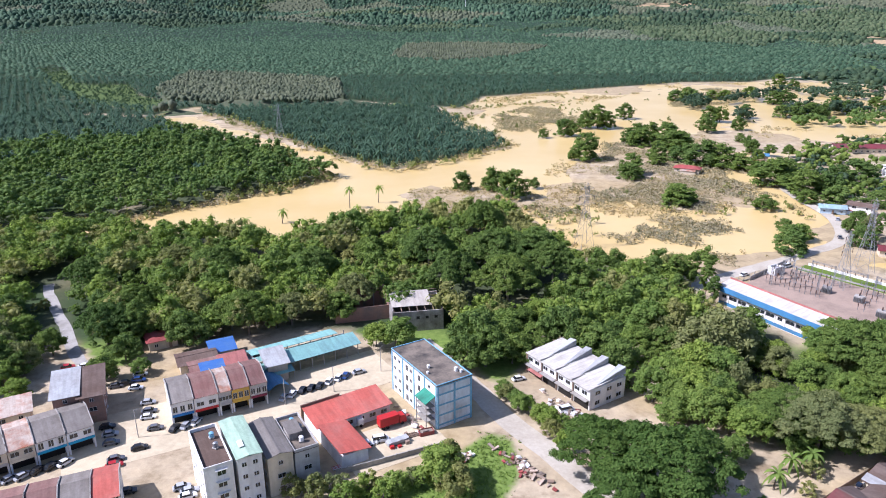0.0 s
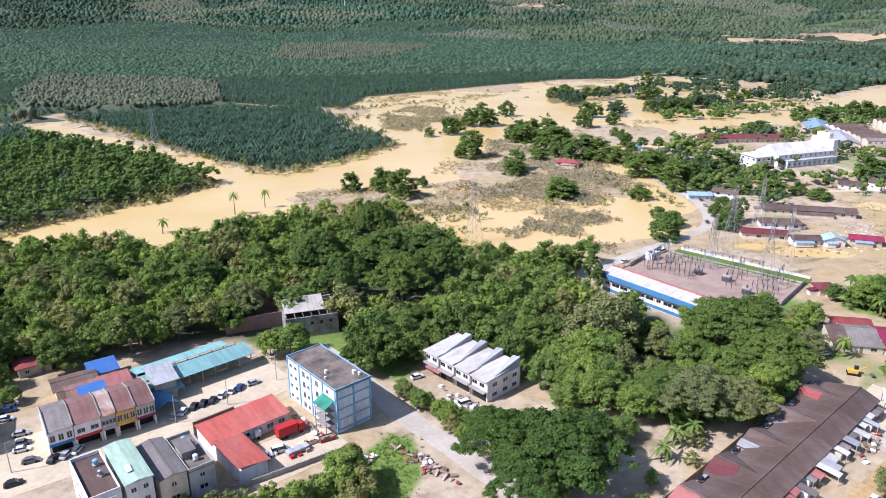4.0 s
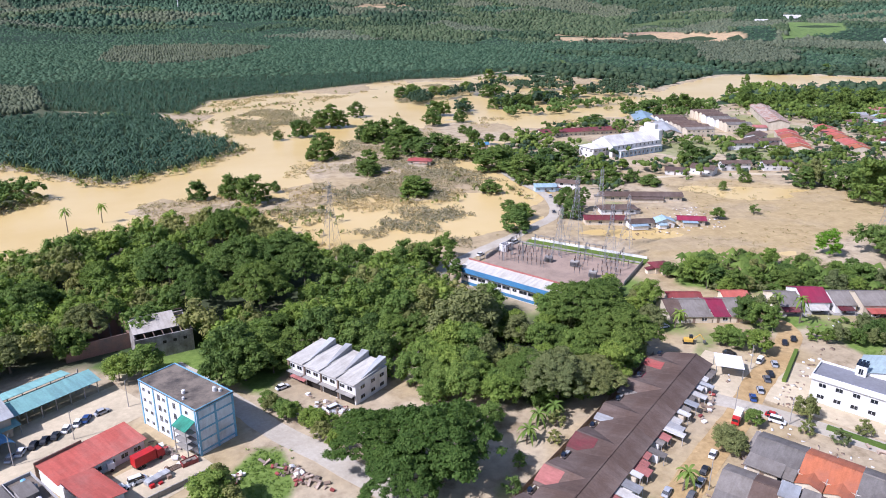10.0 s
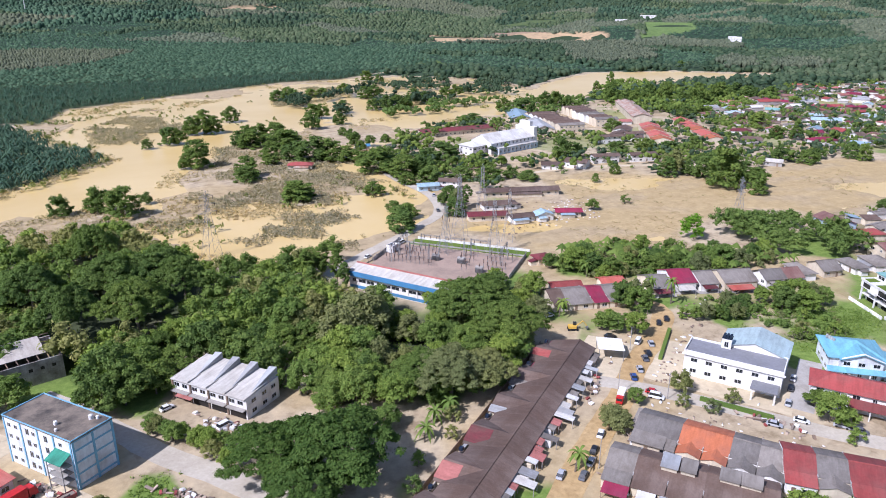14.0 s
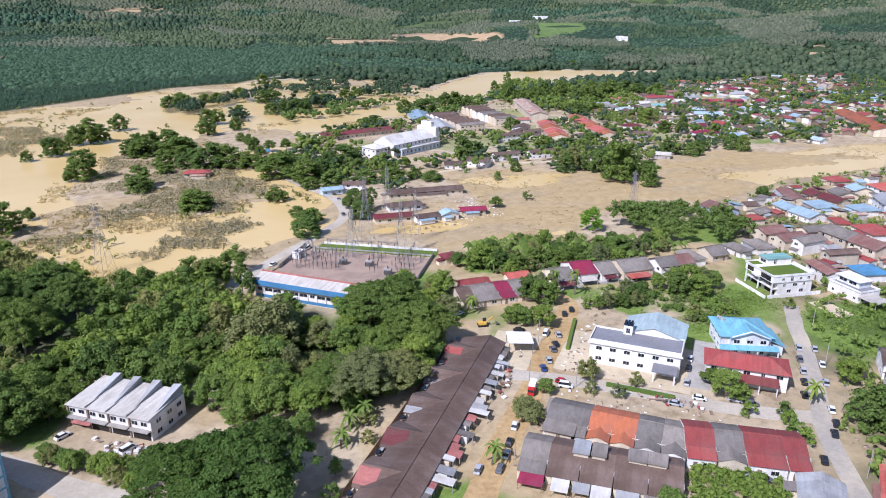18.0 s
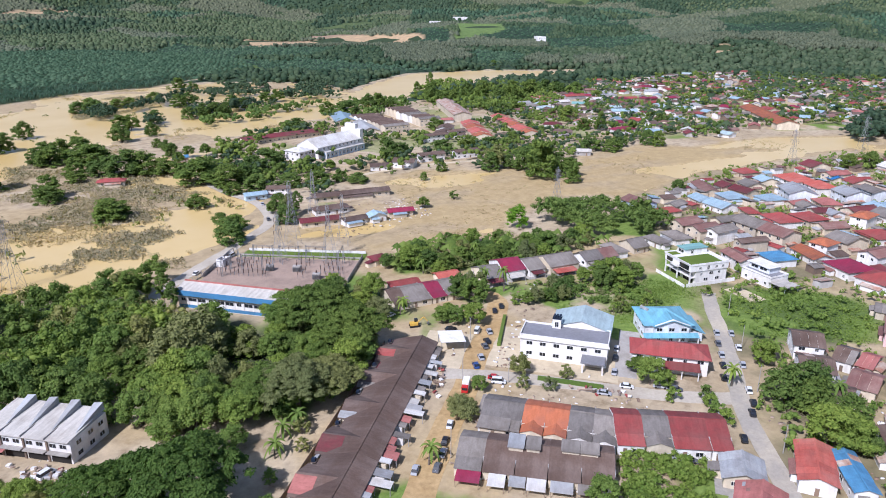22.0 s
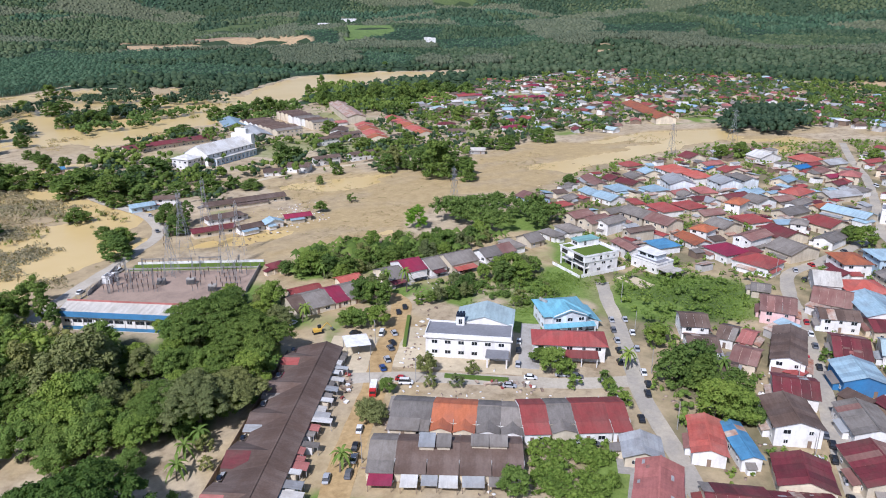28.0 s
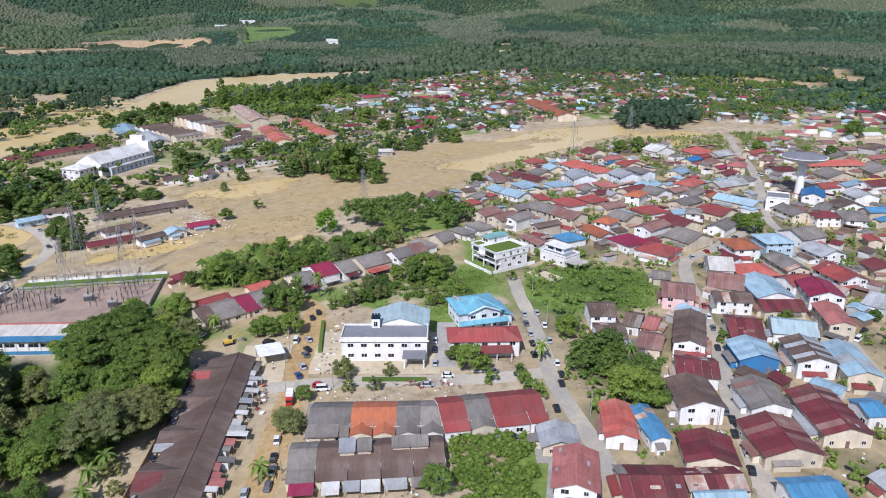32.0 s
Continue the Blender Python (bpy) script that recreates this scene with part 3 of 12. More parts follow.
def mesh_part(name, me, material, parent=None, label=""):
    for mt in (material if isinstance(material, (list, tuple)) else [material]):
        if mt and mt.name not in [s.name for s in me.materials if s]:
            me.materials.append(mt)
    ob = new(name, me)
    if parent:
        ob.parent = parent
    if label:
        ob["label"] = label
    return ob


part = obj


def thing(name, x, y, z=0.0, ang=0.0, label="", category="", group="", kind=""):
    ob = new(name)
    ob.empty_display_size = 0.5
    ob.matrix_world = pose(x, y, z, 0, 0, ang)
    return tagged(ob, label, category, group, kind)


def box(bm, x0, y0, z0, x1, y1, z1, mat_index=0):
    v = [bm.verts.new(c) for c in ((x0, y0, z0), (x1, y0, z0), (x1, y1, z0), (x0, y1, z0), (x0, y0, z1), (x1, y0, z1), (x1, y1, z1), (x0, y1, z1))]
    for f in ((3, 2, 1, 0), (4, 5, 6, 7), (0, 1, 5, 4), (1, 2, 6, 5), (2, 3, 7, 6), (3, 0, 4, 7)):
        bm.faces.new([v[i] for i in f]).material_index = mat_index
    return v


def boxes(*dims):
    bm = bmesh.new()
    for d in dims:
        box(bm, *d)
    return bm


def slab(bm, corners, thick):
    """A sheet with thickness below the given outline."""
    top = [bm.verts.new(c) for c in corners]
    low = [bm.verts.new((c[0], c[1], c[2] - thick)) for c in corners]
    bm.faces.new(top)
    bm.faces.new(low[::-1])
    k = len(corners)
    for i in range(k):
        bm.faces.new((top[i], low[i], low[(i + 1) % k], top[(i + 1) % k]))


def beam(bm, a, b, w, sides=4):
    """A straight bar from a to b."""
    a, b = Vector(a), Vector(b)
    d = (b - a).normalized()
    u = d.orthogonal().normalized()
    v = d.cross(u)
    ring = [[bm.verts.new(p + (u * math.cos(6.2832 * i / sides) + v * math.sin(6.2832 * i / sides)) * w) for i in range(sides)] for p in (a, b)]
    for i in range(sides):
        j = (i + 1) % sides
        bm.faces.new((ring[0][i], ring[0][j], ring[1][j], ring[1][i]))
    bm.faces.new(ring[0][::-1])
    bm.faces.new(ring[1])


def tube(bm, pts, radii, sides=7):
    rings = []
    for p, r in zip(pts, radii):
        rings.append([bm.verts.new((p[0] + r * math.cos(6.2832 * i / sides), p[1] + r * math.sin(6.2832 * i / sides), p[2])) for i in range(sides)])
    for a, b in zip(rings, rings[1:]):
        for i in range(sides):
            j = (i + 1) % sides
            bm.faces.new((a[i], a[j], b[j], b[i]))
    bm.faces.new(rings[-1])
    bm.faces.new(rings[0][::-1])


# shared pieces ---------------------------------------------------
def window_mesh(name, w, h):
    """A framed window of two recessed panes, facing local -y, its back at y = 0: one welded piece."""
    bm = bmesh.new()
    box(bm, -w / 2, -0.1, -h / 2, w / 2, 0.02, h / 2)
    front = [f for f in bm.faces if f.normal.y < -0.9 or all(abs(v.co.y + 0.1) < 1e-4 for v in f.verts)]
    top = [e for e in front[0].edges if abs(e.verts[0].co.z - e.verts[1].co.z) < 1e-4]
    bmesh.ops.subdivide_edges(bm, edges=top, cuts=1)
    front = [f for f in bm.faces if all(abs(v.co.y + 0.1) < 1e-4 for v in f.verts)]
    bmesh.ops.inset_individual(bm, faces=front, thickness=0.08, depth=0.0)
    for f in front:
        f.material_index = 1
        for v in f.verts:
            v.co.y = -0.035
    me = bpy.data.meshes.new(name)
    bmesh.ops.recalc_face_normals(bm, faces=bm.faces)
    bm.to_mesh(me)
    bm.free()
    me.materials.append(M["frame"])
    me.materials.append(M["glass"])
    return me


WIN = {"small": window_mesh("window_small", 1.1, 1.1), "wide": window_mesh("window_wide", 1.9, 1.25), "tall": window_mesh("window_tall", 1.2, 1.8),
       "band": window_mesh("window_band", 3.4, 1.3)}
bm = boxes((-0.5, -0.07, 0, 0.5, 0.03, 2.1))
DOOR = bpy.data.meshes.new("door_leaf")
bm.to_mesh(DOOR)
bm.free()
DOOR.materials.append(M["timber"])


def put(name, me, parent, m):
    ob = new(name, me)
    ob.parent = parent
    ob.matrix_local = m
    return ob


def on_wall(side, u, z, L, D, out=0.0):
    """A place on one of a box's four walls: u along the wall from its middle, facing outward."""
    if side == "s":
        return pose(u, -D / 2 - out, z, 0, 0, 0)
    if side == "n":
        return pose(-u, D / 2 + out, z, 0, 0, 180)
    if side == "e":
        return pose(L / 2 + out, u, z, 0, 0, 90)
    return pose(-L / 2 - out, -u, z, 0, 0, -90)


def wall_shell(L, D, h, gable=None, pitch=0.0):
    """Walls as a solid with gable tops along x or y."""
    bm = bmesh.new()
    x, y = L / 2, D / 2
    if gable == "x":
        prof = [(-y, 0), (y, 0), (y, h), (0, h + y * pitch), (-y, h)]
        ends = [[bm.verts.new((sx, a, b)) for a, b in prof] for sx in (-x, x)]
    elif gable == "y":
        prof = [(-x, 0), (x, 0), (x, h), (0, h + x * pitch), (-x, h)]
        ends = [[bm.verts.new((a, sy, b)) for a, b in prof] for sy in (y, -y)]
    else:
        box(bm, -x, -y, 0, x, y, h)
        return bm
    k = len(prof)
    bm.faces.new(ends[0][::-1])
    bm.faces.new(ends[1])
    for i in range(k):
        j = (i + 1) % k
        bm.faces.new((ends[0][i], ends[0][j], ends[1][j], ends[1][i]))
    bmesh.ops.recalc_face_normals(bm, faces=bm.faces)
    return bm


def roof_bm(L, D, h, kind, pitch, over=0.6, thick=0.14):
    """Roof slopes as sheets with thickness. gx: ridge along x; gy: ridge along y; hip; mono: falls to -y; flat with a parapet."""
    bm = bmesh.new()
    x, y = L / 2 + over, D / 2 + over
    e = h - over * pitch + thick + 0.02
    if kind == "gx":
        r = h + D / 2 * pitch + thick + 0.02
        slab(bm, [(-x, -y, e), (x, -y, e), (x, 0, r), (-x, 0, r)], thick)
        slab(bm, [(x, y, e), (-x, y, e), (-x, 0, r), (x, 0, r)], thick)
    elif kind == "gy":
        r = h + L / 2 * pitch + thick + 0.02
        slab(bm, [(-x, y, e), (-x, -y, e), (0, -y, r), (0, y, r)], thick)
        slab(bm, [(x, -y, e), (x, y, e), (0, y, r), (0, -y, r)], thick)
    elif kind == "hip":
        s = min(x, y)
        r = e + s * pitch
        a, b = ((-x + s, 0, r), (x - s, 0, r)) if x >= y else ((0, -y + s, r), (0, y - s, r))
        if x >= y:
            slab(bm, [(-x, -y, e), (x, -y, e), b, a], thick)
            slab(bm, [(x, y, e), (-x, y, e), a, b], thick)
            slab(bm, [(x, -y, e), (x, y, e), b], thick)
            slab(bm, [(-x, y, e), (-x, -y, e), a], thick)
        else:
            slab(bm, [(x, -y, e), (x, y, e), b, a], thick)
            slab(bm, [(-x, y, e), (-x, -y, e), a, b], thick)
            slab(bm, [(-x, -y, e), (x, -y, e), a], thick)
            slab(bm, [(x, y, e), (-x, y, e), b], thick)
    elif kind == "mono":
        r = h + D * pitch + thick
        slab(bm, [(-x, -y, h + thick), (x, -y, h + thick), (x, y, r), (-x, y, r)], thick)
    else:
        box(bm, -L / 2 - 0.1, -D / 2 - 0.1, h, L / 2 + 0.1, D / 2 + 0.1, h + 0.12)
    bmesh.ops.remove_doubles(bm, verts=bm.verts, dist=0.001)
    return bm


WORDS = {"tile_brown": "dark brown tiled", "tile_grey": "grey sheeted", "tile_red": "red sheeted", "tile_maroon": "maroon sheeted", "tile_crimson": "crimson",
         "tile_pink": "faded red", "tile_orange": "orange clay-tiled", "tile_scarlet": "bright red", "sheet_blue": "light blue", "sheet_midblue": "blue sheeted",
         "sheet_deepblue": "deep blue", "sheet_teal": "teal", "sheet_pale": "pale zinc", "sheet_white": "white sheeted", "sheet_beige": "beige sheet", "sheet_green": "pale green", "sheet_bone": "bone white",
         "tile_dusty": "dusty red-brown", "sheet_powder": "powder blue", "sheet_sky": "sky blue", "tarp": "blue tarpaulin", "sheet_rust": "rusty patched", "slab_dark": "stained flat", "slab_grey": "grey flat"}


def ridge_cap(L, D, h, kind, pitch, over):
    if kind == "gx":
        r = h + D / 2 * pitch + 0.14
        return boxes((-L / 2 - over, -0.2, r - 0.06, L / 2 + over, 0.2, r + 0.1))
    r = h + L / 2 * pitch + 0.14
    return boxes((-0.2, -D / 2 - over, r - 0.06, 0.2, D / 2 + over, r + 0.1))


def sheeted(t, L, D, h, kind, pitch, over, roof, rng, width):
    """Roof slopes laid in single sheets from eave to ridge, each a little uneven; some replaced."""
    along, across = (L, D) if kind == "gx" else (D, L)
    x0, y1 = along / 2 + over, across / 2 + over
    k = max(3, int(2 * x0 / width))
    e, r = h - over * pitch + 0.12, h + across / 2 * pitch + 0.12
    odd = rng.choice(["sheet_rust", "sheet_pale", "tile_grey", "tile_dusty", roof])
    patch = rng.choice([0.05, 0.1, 0.25])
    for sg in (-1, 1):
        for i in range(k):
            a, b = -x0 + 2 * x0 * i / k, -x0 + 2 * x0 * (i + 1) / k - 0.05
            lift, low = rng.uniform(0, 0.05), rng.uniform(-0.12, 0.12)
            bm = bmesh.new()
            c = [(a, sg * (y1 + low), e + lift), (b, sg * (y1 + low), e + lift), (b, sg * 0.02, r + lift), (a, sg * 0.02, r + lift)]
            if kind == "gy":
                c = [(q[1], q[0], q[2]) for q in c]
            if (sg > 0) != (kind == "gy"):
                c = c[::-1]
            slab(bm, c, 0.08)
            part("roof_sheet", bm, M[odd if rng.random() < patch else roof], t)
    # loose patches of other sheets
    for _ in range(rng.choice([0, 2, 6]) if roof in ("tile_maroon", "sheet_rust", "tile_crimson", "tile_pink", "tile_red") else 0):
        sg, u, v = rng.choice([-1, 1]), rng.uniform(-x0 * 0.85, x0 * 0.7), rng.uniform(0.1, 0.75)
        w, d = rng.uniform(0.8, 2.4), rng.uniform(0.08, 0.16)
        c = [(u, sg * y1 * (1 - v), e + (r - e) * v + 0.12), (u + w, sg * y1 * (1 - v), e + (r - e) * v + 0.12), (u + w, sg * y1 * (1 - v - d), e + (r - e) * (v + d) + 0.12), (u, sg * y1 * (1 - v - d), e + (r - e) * (v + d) + 0.12)]
        if kind == "gy":
            c = [(q[1], q[0], q[2]) for q in c]
        if (sg > 0) != (kind == "gy"):
            c = c[::-1]
        bm = bmesh.new()
        slab(bm, c, 0.05)
        part("roof_patch", bm, M[rng.choice(["sheet_pale", "tile_pink", "sheet_rust", "sheet_pale", "tile_dusty"])], t)


HOUSES = []


def house(x, y, ang, L, D, h, kind, roof, wall="wall_white", pitch=0.36, label="", storeys=1, windows="swe", rng=None, name="house",
          category="house", group="", over=0.85, z=0.0, porch=None, strips=0.0, apron=0.0, annex=None):
    """A house with walls, a roof and windows and a door on the sides named."""
    rng = rng or random.Random(int(x * 7 + y * 13))
    HOUSES.append((x, y, 0.5 * min(L, D) + 2, max(L, D) * 0.5))
    label = label or "%s %s house with a %s roof" % (("single-storey", "two-storey", "three-storey")[storeys - 1], wall.replace("wall_", "").replace("dblue", "blue"), WORDS[roof])
    t = thing(name, x, y, z, ang, label, category, group or "houses of the town")
    part("wall", wall_shell(L, D, h, {"gx": "x", "gy": "y"}.get(kind), pitch), M[wall], t)
    if strips and kind in ("gx", "gy"):
        sheeted(t, L, D, h, kind, pitch, over, roof, rng, strips)
    else:
        part("roof", roof_bm(L, D, h, kind, pitch, over), M[roof], t)
    if apron:
        part("apron", boxes((-L / 2 - apron, -D / 2 - apron * 1.6, -0.2, L / 2 + apron, D / 2 + apron, 0.05 + (int(x) % 5) * 0.006)), M["apron"], t, "cement apron round the house")
    if kind in ("gx", "gy"):
        part("ridge_cap", ridge_cap(L, D, h, kind, pitch, over), M[roof], t)
    if kind == "flat":
        w = 0.22
        part("parapet", boxes((-L / 2, -D / 2, h + 0.1, L / 2, -D / 2 + w, h + 0.85), (-L / 2, D / 2 - w, h + 0.1, L / 2, D / 2, h + 0.85),
                              (-L / 2, -D / 2 + w, h + 0.1, -L / 2 + w, D / 2 - w, h + 0.85), (L / 2 - w, -D / 2 + w, h + 0.1, L / 2, D / 2 - w, h + 0.85)), M[wall], t)
    fl = h / storeys
    for side in windows:
        span = L if side in "sn" else D
        k = max(1, int(span / 4.2))
        for s in range(storeys):
            for i in range(k):
                u = (i + 0.5) / k * span - span / 2
                if s == 0 and side == windows[0] and i == k // 2:
                    put("door", DOOR, t, on_wall(side, u, 0.02, L, D))
                    continue
                put("window", WIN["wide" if (i + s) % 2 else "small"], t, on_wall(side, u, s * fl + min(1.6, fl * 0.55), L, D))
    for side, (u0, u1, dep, lm) in (annex or {}).items():
        # a low lean-to along one side
        top, low = min(h - 0.25, 2.75), 2.1
        bm = bmesh.new()
        face = {"s": -D / 2, "n": D / 2, "e": L / 2, "w": -L / 2}[side]
        sg = -1 if side in "sw" else 1
        span = L if side in "sn" else D
        a, b = u0 * span - span / 2, u1 * span - span / 2
        crn = [(a, face + sg * 0.02, top), (b, face + sg * 0.02, top), (b, face + sg * dep, low), (a, face + sg * dep, low)]
        wl = (a + 0.25, face + sg * 0.03, b - 0.25, face + sg * (dep - 0.5))
        if side in "ew":
            crn = [(y_, x_, z_) for x_, y_, z_ in crn]
            wl = (wl[1], wl[0], wl[3], wl[2])
        if (side in "sn") == (sg < 0):
            crn = crn[::-1]
        slab(bm, crn, 0.08)
        part("lean_to_roof", bm, M[lm], t)
        part("lean_to_wall", boxes((min(wl[0], wl[2]), min(wl[1], wl[3]), 0, max(wl[0], wl[2]), max(wl[1], wl[3]), low - 0.25)), M[wall], t)
    if porch:
        d, pm = porch
        bm = bmesh.new()
        slab(bm, [(-L * 0.45, -D / 2 - d, 2.35), (L * 0.3, -D / 2 - d, 2.35), (L * 0.3, -D / 2 - 0.02, 2.75), (-L * 0.45, -D / 2 - 0.02, 2.75)], 0.08)
        part("porch_roof", bm, M[pm], t)
        for px in (-L * 0.43, L * 0.28):
            part("porch_post", boxes((px - 0.08, -D / 2 - d + 0.1, 0, px + 0.08, -D / 2 - d + 0.26, 2.3)), M["concrete"], t)
    return t


ROADS = []


def ribbon(name, pts, width, material, z=0.05, label="", thick=0.12, wear=0.25):
    """A road laid along a line, with uneven edges."""
    P = [Vector(p) for p in pts]
    dense = []
    for i in range(len(P) - 1):
        p0, p1, p2, p3 = P[max(i - 1, 0)], P[i], P[i + 1], P[min(i + 2, len(P) - 1)]
        k = max(2, int((p2 - p1).length / 4))
        for j in range(k):
            u = j / k
            dense.append(0.5 * ((2 * p1) + (p2 - p0) * u + (2 * p0 - 5 * p1 + 4 * p2 - p3) * u * u + (3 * p1 - p0 - 3 * p2 + p3) * u ** 3))
    dense.append(P[-1])
    ROADS.extend((p.x, p.y, width / 2) for p in dense)
    rng = random.Random(len(pts))
    bm = bmesh.new()
    rows = []
    for i, p in enumerate(dense):
        d = (dense[min(i + 1, len(dense) - 1)] - dense[max(i - 1, 0)]).normalized()
        nrm = Vector((-d.y, d.x))
        a = p + nrm * (width / 2 + rng.uniform(-wear, wear))
        c = p - nrm * (width / 2 + rng.uniform(-wear, wear))
        rows.append([bm.verts.new((a.x, a.y, z - thick)), bm.verts.new((a.x, a.y, z)), bm.verts.new((c.x, c.y, z)), bm.verts.new((c.x, c.y, z - thick))])
    for a, b in zip(rows, rows[1:]):
        for i in range(3):
            bm.faces.new((a[i], b[i], b[i + 1], a[i + 1]))
    bmesh.ops.recalc_face_normals(bm, faces=bm.faces)
    return tagged(obj(name, bm, material), label, "road", kind="structure")


# ---------------------------------------------------------------- roads and yards
ribbon("road_by_the_block", [(-8, 216), (1, 201), (10, 183), (18, 167), (27, 153), (37, 136), (46, 118), (52, 90)], 7.0, M["pale_road"], 0.06, "silty pale asphalt road beside the pale blue block")
ribbon("road_by_the_substation", [(92, 256), (116, 273), (140, 287), (158, 297), (172, 306), (186, 315), (197, 330), (205, 352), (207.5, 372), (207, 394), (212, 425), (230, 440)], 6.2, M["pale_road"], 0.07, "asphalt road curving past the substation to the village")
ribbon("road_in_the_estate", [(190, 186), (197, 174), (196, 164), (180, 152), (158, 140), (138, 127), (118, 116), (97, 103), (70, 85), (30, 60)], 8.0, M["silt_road"], 0.06, "estate road buried in wet ochre silt")
ribbon("road_along_the_houses", [(262, 108), (246, 99), (228, 87), (205, 73), (184, 61), (167, 47), (151, 35), (136, 24), (100, 5)], 5.5, M["asphalt"], 0.1, "narrow asphalt lane with parked cars")
ribbon("road_of_the_kampung", [(678, 75), (600, 58), (537, 41), (456, 27), (411, 21), (370, 30), (343, 38), (318, 46), (296, 42), (274, 34), (236, 22), (197, 11), (158, -2), (110, -18)], 5.5, M["asphalt"], 0.1, "narrow lane between the houses of the kampung")
ribbon("road_behind_the_kampung", [(411, 21), (385, 12), (360, 5), (302, -6), (262, -18), (228, -30), (180, -48)], 5.0, M["asphalt"], 0.11, "narrow back lane between rows of houses")
ribbon("road_before_the_hall", [(140, 138), (150, 126), (160, 110), (168, 96), (178, 80), (190, 66)], 6.5, M["pale_road"], 0.08, "silty side road in front of the white hall")
ribbon("road_to_the_school", [(290, 372), (340, 366), (400, 340), (440, 318)], 5.0, M["pale_silt"], 0.05, "silt-covered track along the flooded field")
ribbon("track_in_the_wood", [(-163, 268), (-158, 258), (-150, 247), (-142.7, 236.5), (-134, 225), (-125.7, 212), (-118, 202), (-106, 192)], 4.0, M["concrete"], 0.06, "narrow grey lane into the trees")
ribbon("track_by_the_row_shops", [(86, 210), (78, 202.4), (70.5, 196.2), (64.8, 188.8), (57.5, 181.3)], 6.0, M["pale_silt"], 0.05, "silt track beside the white row of shops")

ribbon("road_between_the_rows", [(264, 31), (245, 25), (214, 16), (196, 10), (180, 5), (160, 0)], 4.2, M["asphalt"], 0.13, "narrow grey lane between two rows of houses")


def yard(name, x, y, ang, L, D, mat, z, label):
    t = obj(name, boxes((-L / 2, -D / 2, -0.3, L / 2, D / 2, z)), M[mat])
    t.matrix_world = pose(x, y, 0, 0, 0, ang)
    return tagged(t, label, "yard", kind="structure")


yard("pavement_square", -72, 168, 27, 62, 26, "pale_silt", 0.045, "open square between the shops, under pale dried silt")
yard("pavement_parking", -38, 188, 32, 46, 22, "pale_silt", 0.055, "parking ground under pale dried silt")
yard("pavement_depot", -14, 157, 30, 27, 17, "pale_silt", 0.065, "depot yard under pale dried silt")
yard("pavement_hall", 176, 122, -62, 44, 30, "pale_silt", 0.05, "silted forecourt of the white hall")
yard("pavement_canopy", 152, 150, 32, 26, 16, "pale_silt", 0.04, "silted ground by the white canopy")



# ---------------------------------------------------------------- large buildings
def sheet_roof(t, corners, mat, name="roof", thick=0.12, label=""):
    bm = bmesh.new()
    slab(bm, corners, thick)
    return part(name, bm, M[mat], t, label)


def blk(t, name, mat, *d, label=""):
    return part(name, boxes(d), M[mat], t, label)


def parapets(t, L, D, z, hgt, w, mat):
    for d in ((-L / 2, -D / 2, z, L / 2, -D / 2 + w, z + hgt), (-L / 2, D / 2 - w, z, L / 2, D / 2, z + hgt),
              (-L / 2, -D / 2 + w, z, -L / 2 + w, D / 2 - w, z + hgt), (L / 2 - w, -D / 2 + w, z, L / 2, D / 2 - w, z + hgt)):
        blk(t, "parapet", mat, *d)


# pale blue block of four storeys
t = thing("apartment_block", -4.1, 177.0, 0, -57.6, "four-storey white block with pale blue bands and a stained flat roof", "building")
L, D, H = 25.2, 11.2, 13.1
blk(t, "wall", "wall_ice", -L / 2, -D / 2, 0, L / 2, D / 2, H)
blk(t, "roof", "slab_dark", -L / 2 - 0.15, -D / 2 - 0.15, H, L / 2 + 0.15, D / 2 + 0.15, H + 0.3)
parapets(t, L + 0.3, D + 0.3, H + 0.3, 0.25, 0.2, "blue_paint")
for z in (0.9, 3.9, 7.0, 10.2, 12.75):
    blk(t, "band", "blue_paint", L / 2, -D / 2, z, L / 2 + 0.12, D / 2, z + 0.45)
for y in (-D / 2, -0.3, D / 2 - 0.5):
    blk(t, "pilaster", "blue_paint", L / 2, y, 0, L / 2 + 0.18, y + 0.55, H)
for x in (-12.5, -6.2, 0.2, 6.0, 12.0):
    blk(t, "pilaster", "blue_paint", x, -D / 2 - 0.18, 0, x + 0.4, -D / 2, H)
for s in range(4):
    for x in (-10.6, -8.0, -3.6, -1.4, 3.2, 8.5):
        put("window", WIN["tall" if x in (-3.6, 3.2) else "small"], t, pose(x, -D / 2, 1.7 + s * 3.2))
bm = bmesh.new()
slab(bm, [(6.2, -D / 2 - 3.2, 8.4), (11.8, -D / 2 - 3.2, 8.4), (11.8, -D / 2, 9.9), (6.2, -D / 2, 9.9)], 0.15)
part("stair_canopy", bm, M["green_paint"], t, "green sheeted canopy over the stair")
for x in (6.4, 11.5):
    blk(t, "stair_post", "concrete", x, -D / 2 - 3.0, 0, x + 0.2, -D / 2 - 2.8, 8.3)
for k in range(3):
    blk(t, "stair_landing", "concrete", 6.4, -D / 2 - 2.9, 2.6 + k * 2.0, 11.6, -D / 2 - 0.05, 2.8 + k * 2.0)
for x, y, s in ((8.5, 3.2, 1.0), (9.8, 4.0, 0.7), (3.0, -2.4, 0.8), (5.6, -4.2, 0.6)):
    bm = bmesh.new()
    tube(bm, [(x, y, H + 0.3), (x, y, H + 0.3 + 1.1 * s), (x, y, H + 0.3 + 1.3 * s)], [0.55 * s, 0.6 * s, 0.25 * s], 10)
    part("water_tank", bm, M["wall_white"], t)

